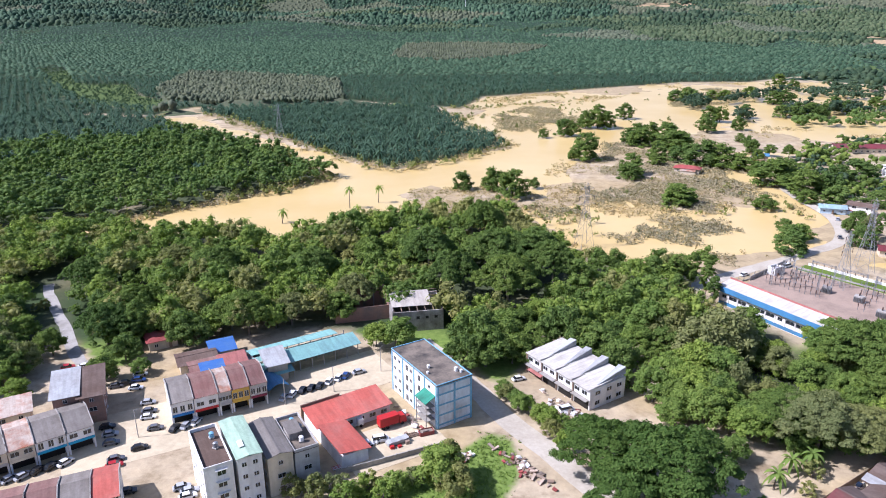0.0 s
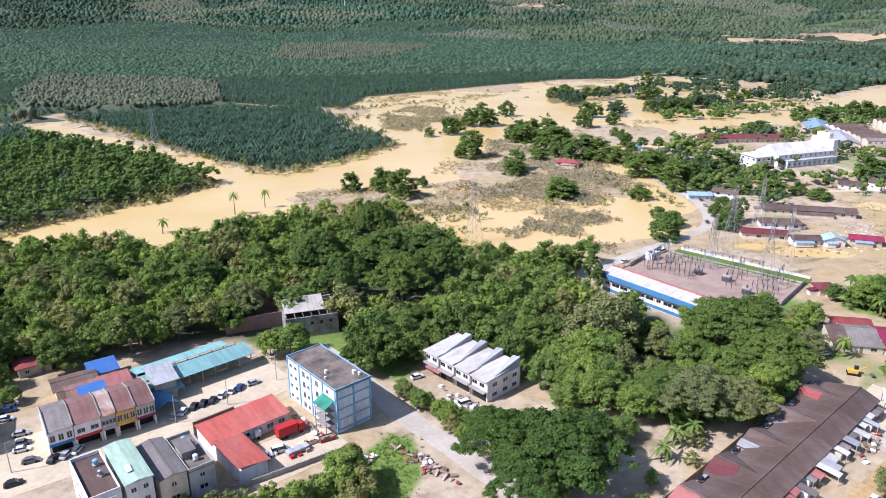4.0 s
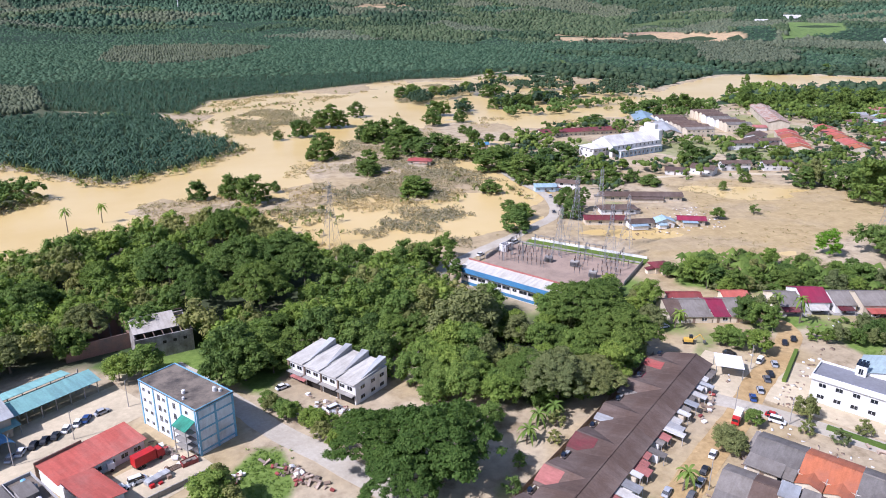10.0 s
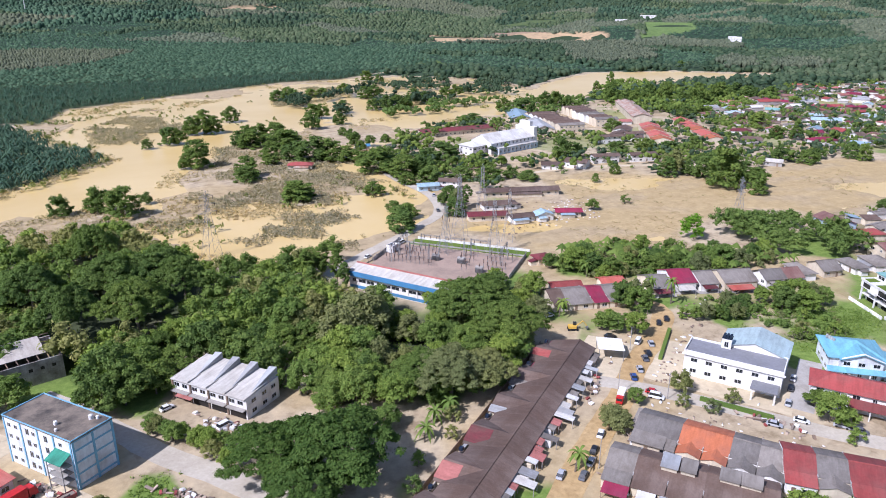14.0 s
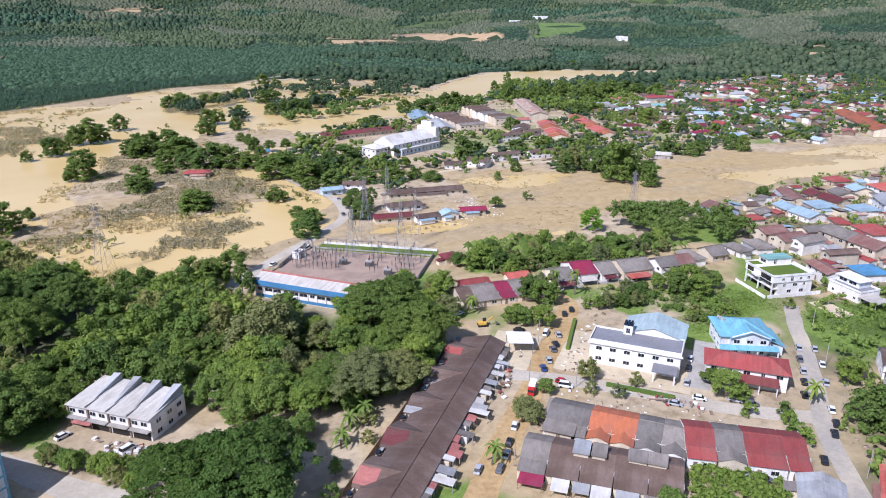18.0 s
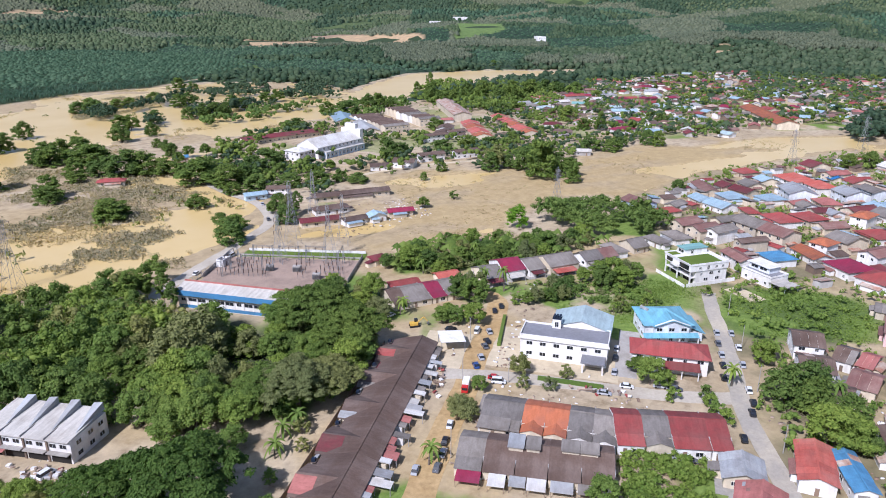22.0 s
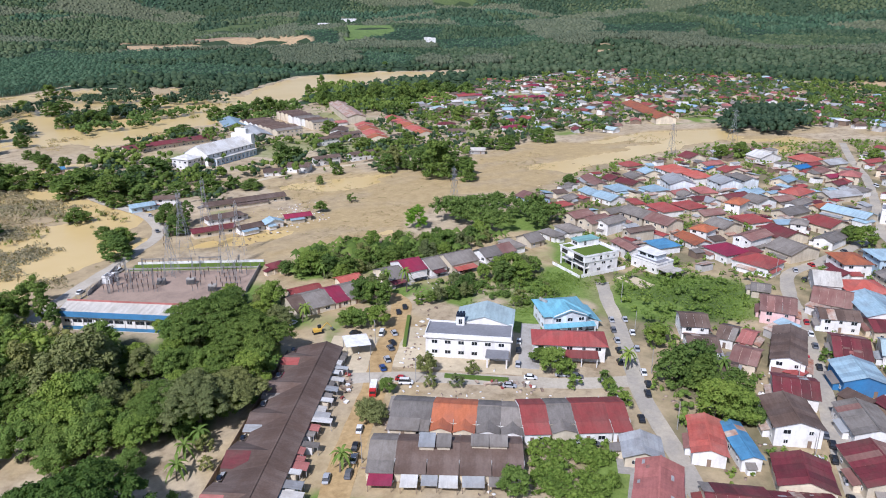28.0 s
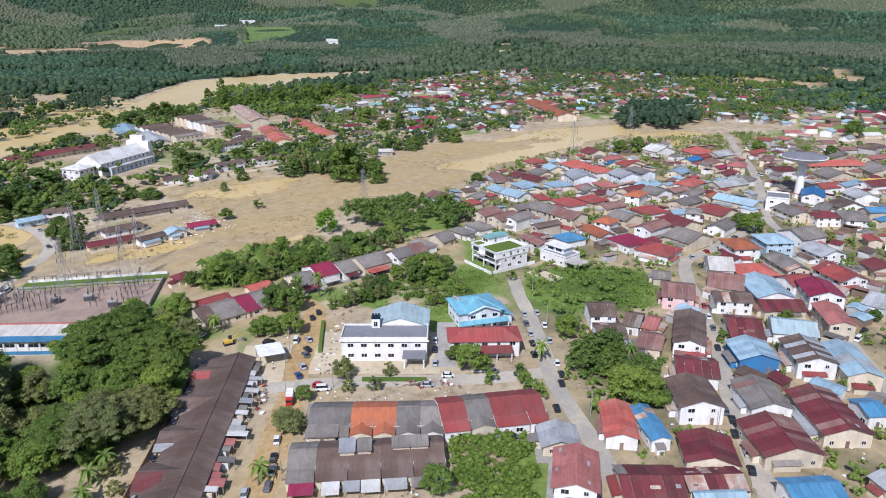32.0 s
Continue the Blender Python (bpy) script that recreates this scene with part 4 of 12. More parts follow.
# white row of shops with stepped roofs
t = thing("row_of_shops", 39.3, 187.6, 0, -56.8, "two-storey white row of four shops with stepped white roofs", "shop row")
L, D, H = 27.4, 14.0, 6.6
blk(t, "wall", "wall_white", -L / 2, -D / 2, 0, L / 2, D / 2, H)
W = L / 4
for i in range(4):
    x0 = -L / 2 + i * W
    sheet_roof(t, [(x0 + 0.02, -D / 2 - 0.9, H + 0.1), (x0 + W - 0.04, -D / 2 - 0.9, H + 0.1), (x0 + W - 0.04, D / 2 + 0.2, H + 1.1), (x0 + 0.02, D / 2 + 0.2, H + 1.1)], "sheet_bone", "roof", 0.14)
    bm = bmesh.new()
    tip = bm.verts.new((x0 + W - 0.5, -D / 2 + 3.0, H + 0.42))
    tip2 = bm.verts.new((x0 + W - 0.9, -D / 2 + 3.4, H + 0.42))
    back = [bm.verts.new(c) for c in ((x0 + W - 3.1, D / 2 + 0.1, H + 0.9), (x0 + W - 0.3, D / 2 + 0.1, H + 0.9), (x0 + W - 0.3, D / 2 + 0.1, H + 3.0), (x0 + W - 3.1, D / 2 + 0.1, H + 2.6))]
    bm.faces.new((tip, tip2, back[3], back[2]))
    bm.faces.new((tip2, back[0], back[3]))
    bm.faces.new((tip, back[2], back[1]))
    bm.faces.new((back[0], back[1], back[2], back[3]))
    bm.faces.new((tip, back[1], back[0], tip2))
    bmesh.ops.recalc_face_normals(bm, faces=bm.faces)
    part("roof_light", bm, M["sheet_pale"], t, "grey raised wedge-shaped roof light")
    if i:
        blk(t, "roof_joint", "concrete", x0 - 0.09, -D / 2 - 0.8, H + 0.12, x0 + 0.05, -D / 2 + 4.5, H + 0.62)
    blk(t, "column", "timber", x0 - 0.2, -D / 2 - 0.35, 0, x0 + 0.35, -D / 2, H + 0.1, label="red-brown clad column")
    for u in (1.6, 4.6):
        put("window", WIN["wide"], t, pose(x0 + u, -D / 2, 4.8))
    # black block on the closed wall, painted as the shop's inner shade
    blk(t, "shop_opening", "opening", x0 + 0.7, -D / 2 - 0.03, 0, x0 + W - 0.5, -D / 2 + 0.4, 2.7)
    blk(t, "ledge", "concrete", x0 + 0.35, -D / 2 - 1.5, 3.0, x0 + W - 0.2, -D / 2, 3.25)
for u in (-4, 0.5, 4.5):
    put("window", WIN["wide"], t, on_wall("e", u, 4.8, L, D))
    put("window", WIN["wide"], t, on_wall("e", u, 1.7, L, D))
sheet_roof(t, [(-L / 2 + 3, -D / 2 - 2.6, 2.7), (-L / 2 + 9, -D / 2 - 2.6, 2.7), (-L / 2 + 9, -D / 2, 3.1), (-L / 2 + 3, -D / 2, 3.1)], "tile_pink", "awning")

# L-shaped depot under red roofs, with its yard wall
t = thing("depot", -27.0, 168.5, 0, 33, "L-shaped white depot under low bright red roofs", "depot")
H = 3.8
blk(t, "wall", "wall_white", -11, -4.4, 0, 11, 4.4, H)
sheet_roof(t, [(-11.4, -5.2, H), (11.5, -5.2, H), (11.5, 5, H + 1.2), (-11.4, 5, H + 1.2)], "tile_scarlet")
blk(t, "wing_wall", "wall_white", -11, -19.5, 0, -3.6, -4.4, H - 0.1)
sheet_roof(t, [(-11.4, -20, H + 1.25), (-2.8, -20, H - 0.15), (-2.8, -5.2, H - 0.15), (-11.4, -5.2, H + 1.25)], "tile_scarlet", "wing_roof")
blk(t, "back_board", "timber", -11.6, 4.9, 0, 0, 5.2, H + 1.9, label="brown boarded upstand")
for x in (-1.5, 2, 5.5, 9):
    put("window", WIN["wide"], t, pose(x, -4.4, 1.9))
for y in (-16, -12, -8):
    put("window", WIN["wide"], t, pose(-3.6, y, 1.9, 0, 0, 90))
# doorway shade as a black block, the wall behind stays closed
blk(t, "opening", "opening", -2.5, -4.45, 0, -0.5, -4.2, 2.3)
y0 = thing("yard_wall", -14, 149.5, 0, 24, "low grey concrete yard wall streaked with dirt", "wall")
for i in range(9):
    blk(y0, "panel", "concrete", -14 + i * 3.2, -0.12, 0, -14 + i * 3.2 + 3.0, 0.12, 1.5)
    blk(y0, "pier", "concrete", -14 + i * 3.2 + 3.0, -0.2, 0, -14 + i * 3.2 + 3.2, 0.2, 1.7)

# market shed
t = thing("market_shed", -45.0, 202.0, 0, 32.5, "long open market shed under teal sheet roofs", "shed")
H = 4.6
for i in range(9):
    for y in (-5.5, 0, 5.5):
        blk(t, "post", "concrete", -16 + i * 4, y - 0.12, 0, -16 + i * 4 + 0.24, y + 0.12, H)
sheet_roof(t, [(-17, -6.6, H), (17, -6.6, H), (17, 0.2, H + 1.3), (-17, 0.2, H + 1.3)], "sheet_teal")
sheet_roof(t, [(-17, 0.6, H + 2.0), (12, 0.6, H + 2.0), (12, 7, H + 0.9), (-17, 7, H + 0.9)], "sheet_teal")
blk(t, "back_wall", "wall_grey", -16.5, 6.2, 0, 16.5, 6.4, 3.0)
sheet_roof(t, [(-13, -9.5, 3.3), (-7, -9.5, 3.3), (-7, -6.2, 3.9), (-13, -6.2, 3.9)], "sheet_teal", "lean_to_roof")
for x in (-12.8, -7.3):
    blk(t, "lean_to_post", "steel", x, -9.3, 0, x + 0.12, -9.18, 3.2)
t = thing("barrel_shelter", -51.5, 184.8, 0, 35, "open shelter with a curved blue sheet roof", "shelter")
bm = bmesh.new()
arc = [(-3.2 + 6.4 * k / 8, 2.6 + 1.5 * math.sin(math.pi * k / 8)) for k in range(9)]
for (xa, za), (xb, zb) in zip(arc, arc[1:]):
    slab(bm, [(xa, -5, za), (xb, -5, zb), (xb, 5, zb), (xa, 5, za)], 0.08)
bmesh.ops.remove_doubles(bm, verts=bm.verts, dist=0.001)
part("roof", bm, M["sheet_midblue"], t)
for x in (-3.1, 3.0):
    for y in (-4.8, 0, 4.7):
        blk(t, "post", "steel", x, y, 0, x + 0.12, y + 0.12, 2.6)


def shophouse(x, y, ang, W, D, H, roof, wall, board="cyan_paint", trim="wall_white", wins=3, label="", group="", tall_front=0.0):
    """One shop unit of two storeys: arcade below, windows above, roof between party walls."""
    t = thing("shophouse", x, y, 0, ang, label or "two-storey shophouse with a %s roof and an open arcade" % WORDS[roof], "shophouse", group)
    front = -D / 2
    blk(t, "wall", wall, -W / 2, front + 2.2, 0, W / 2, D / 2, H)
    blk(t, "upper_front", wall, -W / 2, front, 3.3, W / 2, front + 2.2, H)
    # back of the arcade: black panel painted as the shop's inner shade
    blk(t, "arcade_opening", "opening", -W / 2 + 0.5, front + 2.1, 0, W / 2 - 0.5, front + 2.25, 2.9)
    for sx in (-W / 2, W / 2 - 0.45):
        blk(t, "column", trim, sx, front, 0, sx + 0.45, front + 0.45, 3.3)
    blk(t, "signboard", board, -W / 2 + 0.1, front - 0.12, 3.0, W / 2 - 0.1, front, 3.75)
    for i in range(wins):
        put("window", WIN["tall" if wins > 2 else "wide"], t, pose(-W / 2 + W * (i + 0.5) / wins, front, 5.2))
    rz = 0.28
    sheet_roof(t, [(-W / 2, front - 0.5, H + 0.1), (W / 2, front - 0.5, H + 0.1), (W / 2, 0.5, H + 0.1 + D / 2 * rz), (-W / 2, 0.5, H + 0.1 + D / 2 * rz)], roof, "front_roof")
    sheet_roof(t, [(-W / 2, 0.52, H + 0.1 + D / 2 * rz), (W / 2, 0.52, H + 0.1 + D / 2 * rz), (W / 2, D / 2 + 0.3, H + 0.2), (-W / 2, D / 2 + 0.3, H + 0.2)], roof, "back_roof")
    for sx in (-W / 2 - 0.14, W / 2 - 0.02):
        bm = bmesh.new()
        slab(bm, [(sx, front - 0.4, H + 0.5), (sx + 0.2, front - 0.4, H + 0.5), (sx + 0.2, 0.5, H + 0.5 + D / 2 * rz), (sx, 0.5, H + 0.5 + D / 2 * rz)], 1.0)
        slab(bm, [(sx, 0.5, H + 0.5 + D / 2 * rz), (sx + 0.2, 0.5, H + 0.5 + D / 2 * rz), (sx + 0.2, D / 2 + 0.2, H + 0.5), (sx, D / 2 + 0.2, H + 0.5)], 1.0)
        bmesh.ops.remove_doubles(bm, verts=bm.verts, dist=0.001)
        part("party_wall", bm, M["concrete"], t)
    if tall_front:
        blk(t, "front_parapet", wall, -W / 2, front, H, W / 2, front + 0.3, H + tall_front)
    return t


def shop_row(x, y, ang, D, H, units, group):
    total = sum(u[0] for u in units)
    ca, sa = math.cos(radians(ang)), math.sin(radians(ang))
    at_x = -total / 2
    for W, roof, wall, board, wins in units:
        cx = at_x + W / 2
        shophouse(x + ca * cx, y + sa * cx, ang, W - 0.16, D, H, roof, wall, board, wins=wins, group=group)
        at_x += W


shop_row(-65.9, 177.0, 27.1, 14.5, 7.4, [(6.0, "tile_grey", "wall_white", "strong_blue", 3), (6.6, "tile_dusty", "wall_white", "red_paint", 2), (3.6, "sheet_rust", "wall_grey", "wall_grey", 2),
                                         (5.0, "tile_dusty", "yellow_paint", "yellow_paint", 3), (5.0, "tile_dusty", "wall_grey", "tile_crimson", 3)], "shophouses by the square")
shop_row(-107.5, 152.5, 36.7, 13.8, 6.6, [(11.0, "tile_grey", "wall_cream", "wall_grey", 3), (6.0, "sheet_rust", "wall_cream", "wall_cream", 2), (7.0, "tile_grey", "wall_white", "cyan_paint", 3),
                                          (6.6, "tile_grey", "wall_white", "cyan_paint", 2)], "shophouses with grey roofs")
shop_row(-90.0, 127.8, 23.8, 12.0, 6.4, [(7, "tile_grey", "wall_cream", "wall_grey", 3), (7, "tile_dusty", "wall_white", "wall_grey", 3), (6.6, "tile_dusty", "wall_white", "red_paint", 3),
                                         (6.6, "tile_grey", "wall_white", "wall_grey", 3), (6.0, "tile_scarlet", "wall_white", "red_paint", 3)], "shophouses with red roofs")
house(-106.0, 172.0, 24, 6.0, 14, 9.0, "mono", "sheet_pale", "wall_brick", 0.08, "three-storey brick back house under pale zinc sheets", 3, "sw", name="back_house")
house(-99.8, 174.0, 24, 5.8, 15, 8.4, "mono", "tile_brown", "wall_brick", 0.1, "brick back house with a dark patched roof", 3, "se", name="back_house")
house(-118.0, 165.0, 30, 9, 8, 6.0, "mono", "sheet_rust", "wall_cream", 0.12, "rear annex under patched rusty sheets", 2, "s", name="back_house")
# back houses behind the shophouses by the square
for x, y, a, L, D, h, k, r, w in ((-72.5, 187.5, 27, 7.5, 8, 6.4, "gx", "tile_dusty", "wall_cream"), (-64.5, 190.5, 27, 7, 8, 5.4, "mono", "tile_pink", "wall_cream"),
                                  (-58.5, 194.0, 27, 7, 7.5, 5.0, "flat", "slab_grey", "wall_cream"), (-52.5, 192.5, 27, 6.0, 8, 6.0, "mono", "sheet_pale", "wall_cream"),
                                  (-79.0, 199.0, 27, 11, 8, 3.4, "gx", "tile_brown", "wall_cream"), (-73.0, 206.0, 27, 7, 6, 3.2, "mono", "tarp", "wall_grey"),
                                  (-96.0, 214.0, 30, 9, 7, 3.4, "hip", "tile_red", "wall_cream"), (-68.5, 183.5, 27, 5.5, 5.5, 7.4, "mono", "tarp", "wall_cream")):
    house(x, y, a, L, D, h, k, r, w, 0.2, "low back building behind the row of shophouses", 1, "s", name="back_building", category="building", group="back buildings")

# corner block of four storeys, and its darker neighbours
t = thing("corner_block", -54.4, 137.6, 0, 29.6, "four-storey white corner block with an open brown roof deck", "building")
blk(t, "wall", "wall_white", -3.2, -8.4, 0, 3.2, 8.4, 12.4)
blk(t, "roof_deck", "tile_brown", -3.1, -8.2, 12.4, 3.1, 8.2, 12.55)
parapets(t, 6.4, 16.8, 12.4, 1.0, 0.22, "wall_white")
for s in range(4):
    for y in (-6, -2, 2, 6):
        put("window", WIN["small"], t, pose(-3.2, y, 1.7 + s * 3.1, 0, 0, -90))
    put("window", WIN["wide"], t, pose(0.6, -8.4, 1.7 + s * 3.1))
    blk(t, "window_hood", "wall_white", -0.8, -9.0, 2.6 + s * 3.1, 2.0, -8.4, 2.75 + s * 3.1)
t = thing("corner_block", -48.4, 141.0, 0, 29.6, "tall white block under a pale green sheet roof", "building")
blk(t, "wall", "wall_white", -2.8, -8.6, 0, 2.8, 8.6, 13.2)
bm = roof_bm(5.6, 17.2, 13.2, "gy", 0.12, 0.25)
part("roof", bm, M["sheet_green"], t)
sheet_roof(t, [(-1.4, -5.2, 13.9), (-0.2, -5.2, 14.05), (-0.2, -2.4, 14.05), (-1.4, -2.4, 13.9)], "sheet_white", "skylight", 0.06)
for s in range(4):
    for x in (-1.3, 1.2):
        put("window", WIN["small"], t, pose(x, -8.6, 1.8 + s * 3.2))
    for y in (-4, 1, 5):
        put("window", WIN["small"], t, pose(2.8, y, 1.8 + s * 3.2, 0, 0, 90))
for x, y, w, d, h, kind, roof, wall in ((-42.3, 144.5, 6.0, 16.5, 10.6, "gy", "tile_grey", "wall_cream"), (-36.6, 147.6, 6.0, 15.5, 9.6, "flat", "slab_dark", "wall_grey")):
    house(x, y, 29.6, w, d, h, kind, roof, wall, 0.2, "three-storey weathered shop block with a dark roof", 3, "sew", name="shop_block", category="building", over=0.2)

# roofless warehouse in the trees
t = thing("ruined_warehouse", -10.5, 231.0, 0, 10, "roofless derelict warehouse with mouldy walls and a half-fallen beige roof", "ruin")
for d in ((-9, -7.4, 0, 9, -7.0, 7.6), (-9, 7.0, 0, 9, 7.4, 8.6), (-9, -7, 0, -8.6, 7, 8.0), (8.6, -7, 0, 9, 7, 8.0)):
    blk(t, "wall", "wall_ruin", *d)
sheet_roof(t, [(-8.8, -3.5, 8.0), (5.5, -3.5, 8.0), (5.5, 6.9, 9.6), (-8.8, 6.9, 9.6)], "sheet_beige")
for i in range(6):
    part("rafter", boxes((6.0, -3.2 + i * 2.0, 8.0 + i * 0.3, 8.7, -3.0 + i * 2.0, 8.2 + i * 0.3)), M["timber"], t)
for i in range(7):
    part("rafter", boxes((-8.5 + i * 2.8, -7.0, 7.5, -8.3 + i * 2.8, -3.4, 7.75)), M["timber"], t)
for i in range(5):
    # window holes as black blocks, their inner shade is only colour
    blk(t, "opening", "opening", -7 + i * 3.2, -7.44, 4.6, -5.9 + i * 3.2, -7.2, 5.6)
t = thing("ruined_hall", -31.0, 238.0, 0, 14, "roofless ruined hall with red-brown stained walls", "ruin")
for d in ((-10, -6.2, 0, 10, -5.8, 5.4), (-10, 5.8, 0, 10, 6.2, 8.4), (-10, -5.8, 0, -9.6, 5.8, 7.0), (9.6, -5.8, 0, 10, 5.8, 7.0)):
    blk(t, "wall", "wall_brick", *d)
for i in range(6):
    blk(t, "pier", "wall_ruin", -9.4 + i * 3.7, 5.4, 0, -9.0 + i * 3.7, 5.8, 8.2)

# control building of the substation
t = thing("substation_building", 119.6, 227.7, 0, -60.0, "long white substation building with blue bands and a white sloping roof", "substation")
L, D, H = 48, 5.4, 7.6
blk(t, "wall", "wall_white", -L / 2, -D / 2, 0, L / 2, D / 2, H)
sheet_roof(t, [(-L / 2 - 0.5, -D / 2 - 1.2, H), (L / 2 + 0.5, -D / 2 - 1.2, H), (L / 2 + 0.5, D / 2 + 0.3, H + 1.1), (-L / 2 - 0.5, D / 2 + 0.3, H + 1.1)], "sheet_bone", thick=0.2)
blk(t, "fascia", "strong_fascia", -L / 2 - 0.5, -D / 2 - 1.35, H - 2.0, L / 2 + 0.5, -D / 2 - 1.2, H + 0.1)
blk(t, "ridge_fascia", "tile_pink", -L / 2 - 0.5, D / 2 + 0.3, H + 0.6, L / 2 + 0.5, D / 2 + 0.5, H + 1.75)
blk(t, "plinth_band", "strong_fascia", -L / 2, -D / 2 - 0.06, 0.2, L / 2, -D / 2, 1.5)
for i in range(12):
    put("window", WIN["band" if i % 3 else "wide"], t, pose(-L / 2 + 2.2 + i * 3.95, -D / 2, 3.6))
    blk(t, "pilaster", "wall_white", -L / 2 + 0.1 + i * 3.95, -D / 2 - 0.25, 1.5, -L / 2 + 0.45 + i * 3.95, -D / 2, H - 0.2)
yard("yard_substation", 148.5, 246.9, -51, 62, 47, "gravel", 0.12, "pinkish gravel yard of the substation")
t = thing("substation_wall", 158, 254.5, 0, -51, "concrete boundary wall with a steel mesh fence", "wall")
for i in range(16):
    for y in (14.2,):
        blk(t, "panel", "concrete", -31 + i * 3.9, y, 0, -31 + i * 3.9 + 3.7, y + 0.15, 0.8)
        blk(t, "fence_post", "steel", -31 + i * 3.9 + 3.7, y, 0, -31 + i * 3.9 + 3.85, y + 0.15, 2.2)
for i in range(8):
    for x in (-31.6, 31.4):
        blk(t, "panel", "concrete", x, -15 + i * 3.8, 0, x + 0.15, -15 + i * 3.8 + 3.6, 1.9)


def gantry(x, y, ang, span=9.0, hgt=8.5):
    t = thing("steel_gantry", x, y, 0.12, ang, "galvanised lattice steel gantry of the substation", "gantry", "substation gantries")
    for sx in (-span / 2, span / 2):
        bm = bmesh.new()
        for dx in (-0.35, 0.35):
            for dy in (-0.35, 0.35):
                beam(bm, (sx + dx, dy, 0), (sx + dx * 0.5, dy * 0.5, hgt), 0.06)
        for k in range(7):
            z0, z1 = hgt * k / 7, hgt * (k + 1) / 7
            beam(bm, (sx - 0.33, -0.33, z0), (sx + 0.3, -0.3, z1), 0.035)
            beam(bm, (sx + 0.33, 0.33, z0), (sx - 0.3, 0.3, z1), 0.035)
        part("column", bm, M["steel"], t)
    bm = bmesh.new()
    for dy, dz in ((-0.25, 0), (0.25, 0), (0, 0.45)):
        beam(bm, (-span / 2, dy, hgt - 0.6 + dz), (span / 2, dy, hgt - 0.6 + dz), 0.06)
    for k in range(8):
        beam(bm, (-span / 2 + span * k / 8, -0.25, hgt - 0.6), (-span / 2 + span * (k + 1) / 8, 0, hgt - 0.15), 0.035)
    part("crossbeam", bm, M["steel"], t)
    for k in (-3, 0, 3):
        bm = bmesh.new()
        tube(bm, [(k, 0, hgt - 1.9), (k, 0, hgt - 1.3), (k, 0, hgt - 0.6)], [0.13, 0.16, 0.1], 6)
        part("insulator", bm, M["porcelain"], t)
    return t


def switch_post(x, y, kind, rng):
    t = thing("insulator_post", x, y, 0.12, rng.uniform(0, 360), "dark porcelain insulator on a steel stand", "insulator", "substation insulators")
    hgt = rng.uniform(1.2, 2.0)
    blk(t, "stand", "steel", -0.08, -0.08, 0, 0.08, 0.08, hgt)
    bm = bmesh.new()
    pts, rad = [], []
    for k in range(7):
        pts.append((0, 0, hgt + 0.3 * k))
        rad.append(0.2 if k % 2 else 0.13)
    tube(bm, pts, rad, 7)
    part("insulator", bm, M["porcelain"], t)
    blk(t, "cap", "steel", -0.2, -0.2, hgt + 1.8, 0.2, 0.2, hgt + 2.05)


def at_yard(u, v, ang=-51, ox=156, oy=252.5):
    c, s = math.cos(radians(ang)), math.sin(radians(ang))
    return ox + u * c - v * s, oy + u * s + v * c


Rg = random.Random(5)
for u, v, a in ((-24, 4, 39), (-24, -6, 39), (-12, 8, -51), (-12, -6, -51), (0, 8, -51), (12, 9, -51), (24, 6, 39)):
    gantry(*at_yard(u, v), a)
yard("lawn_substation", 173.6, 262.5, -50.5, 58, 8.0, "grass", 0.14, "strip of green grass behind the substation yard")
t = thing("boundary_wall", 177.0, 265.2, 0, -50.5, "low white boundary wall behind the substation", "wall")
for i in range(14):
    blk(t, "panel", "wall_white", -28 + i * 4.0, -0.1, 0, -28 + i * 4.0 + 3.8, 0.1, 1.2)
    blk(t, "pier", "wall_white", -28 + i * 4.0 + 3.8, -0.16, 0, -28 + i * 4.0 + 4.0, 0.16, 1.4)
t = thing("substation_fence", 137.0, 277.0, 0, 31, "steel mesh fence on a low wall along the road", "fence")
for i in range(11):
    blk(t, "kerb", "concrete", -19 + i * 3.4, -0.1, 0, -19 + i * 3.4 + 3.4, 0.1, 0.5)
    blk(t, "fence_post", "pale_steel", -19 + i * 3.4, -0.08, 0.5, -19 + i * 3.4 + 0.16, 0.08, 2.6)
    for k in range(3):
        blk(t, "rail", "pale_steel", -19 + i * 3.4 + 0.16, -0.03, 1.0 + k * 0.7, -19 + i * 3.4 + 3.4, 0.03, 1.07 + k * 0.7)
for u in range(-26, 28, 4):
    for v in (-9, -3, 3, 9):
        if Rg.random() < (0.85 if u < -8 or 2 < u < 12 or u > 20 else 0.3):
            for k in (-0.9, 0.9):
                switch_post(*at_yard(u + k + Rg.uniform(-0.3, 0.3), v + Rg.uniform(-0.6, 0.6)), 0, Rg)
for u, v in ((-6, -1), (6, -1), (17, -9)):
    x, y = at_yard(u, v)
    t = thing("transformer", x, y, 0.12, -46, "grey power transformer with cooling fins", "transformer", "substation transformers")
    blk(t, "tank", "concrete", -1.6, -1.1, 0, 1.6, 1.1, 2.6)
    for k in range(6):
        blk(t, "cooling_fin", "steel", -1.5 + k * 0.55, -1.7, 0.4, -1.35 + k * 0.55, -1.1, 2.2)
    bm = bmesh.new()
    tube(bm, [(0, 0, 2.6), (0, 0, 3.2), (0, 0, 3.9)], [0.25, 0.3, 0.15], 7)
    part("bushing", bm, M["porcelain"], t)
house(140.0, 277.0, 31, 5, 3.4, 2.7, "flat", "slab_grey", "wall_white", 0.2, "small white gate house beside the substation fence", 1, "s", name="gate_house", category="gate house")

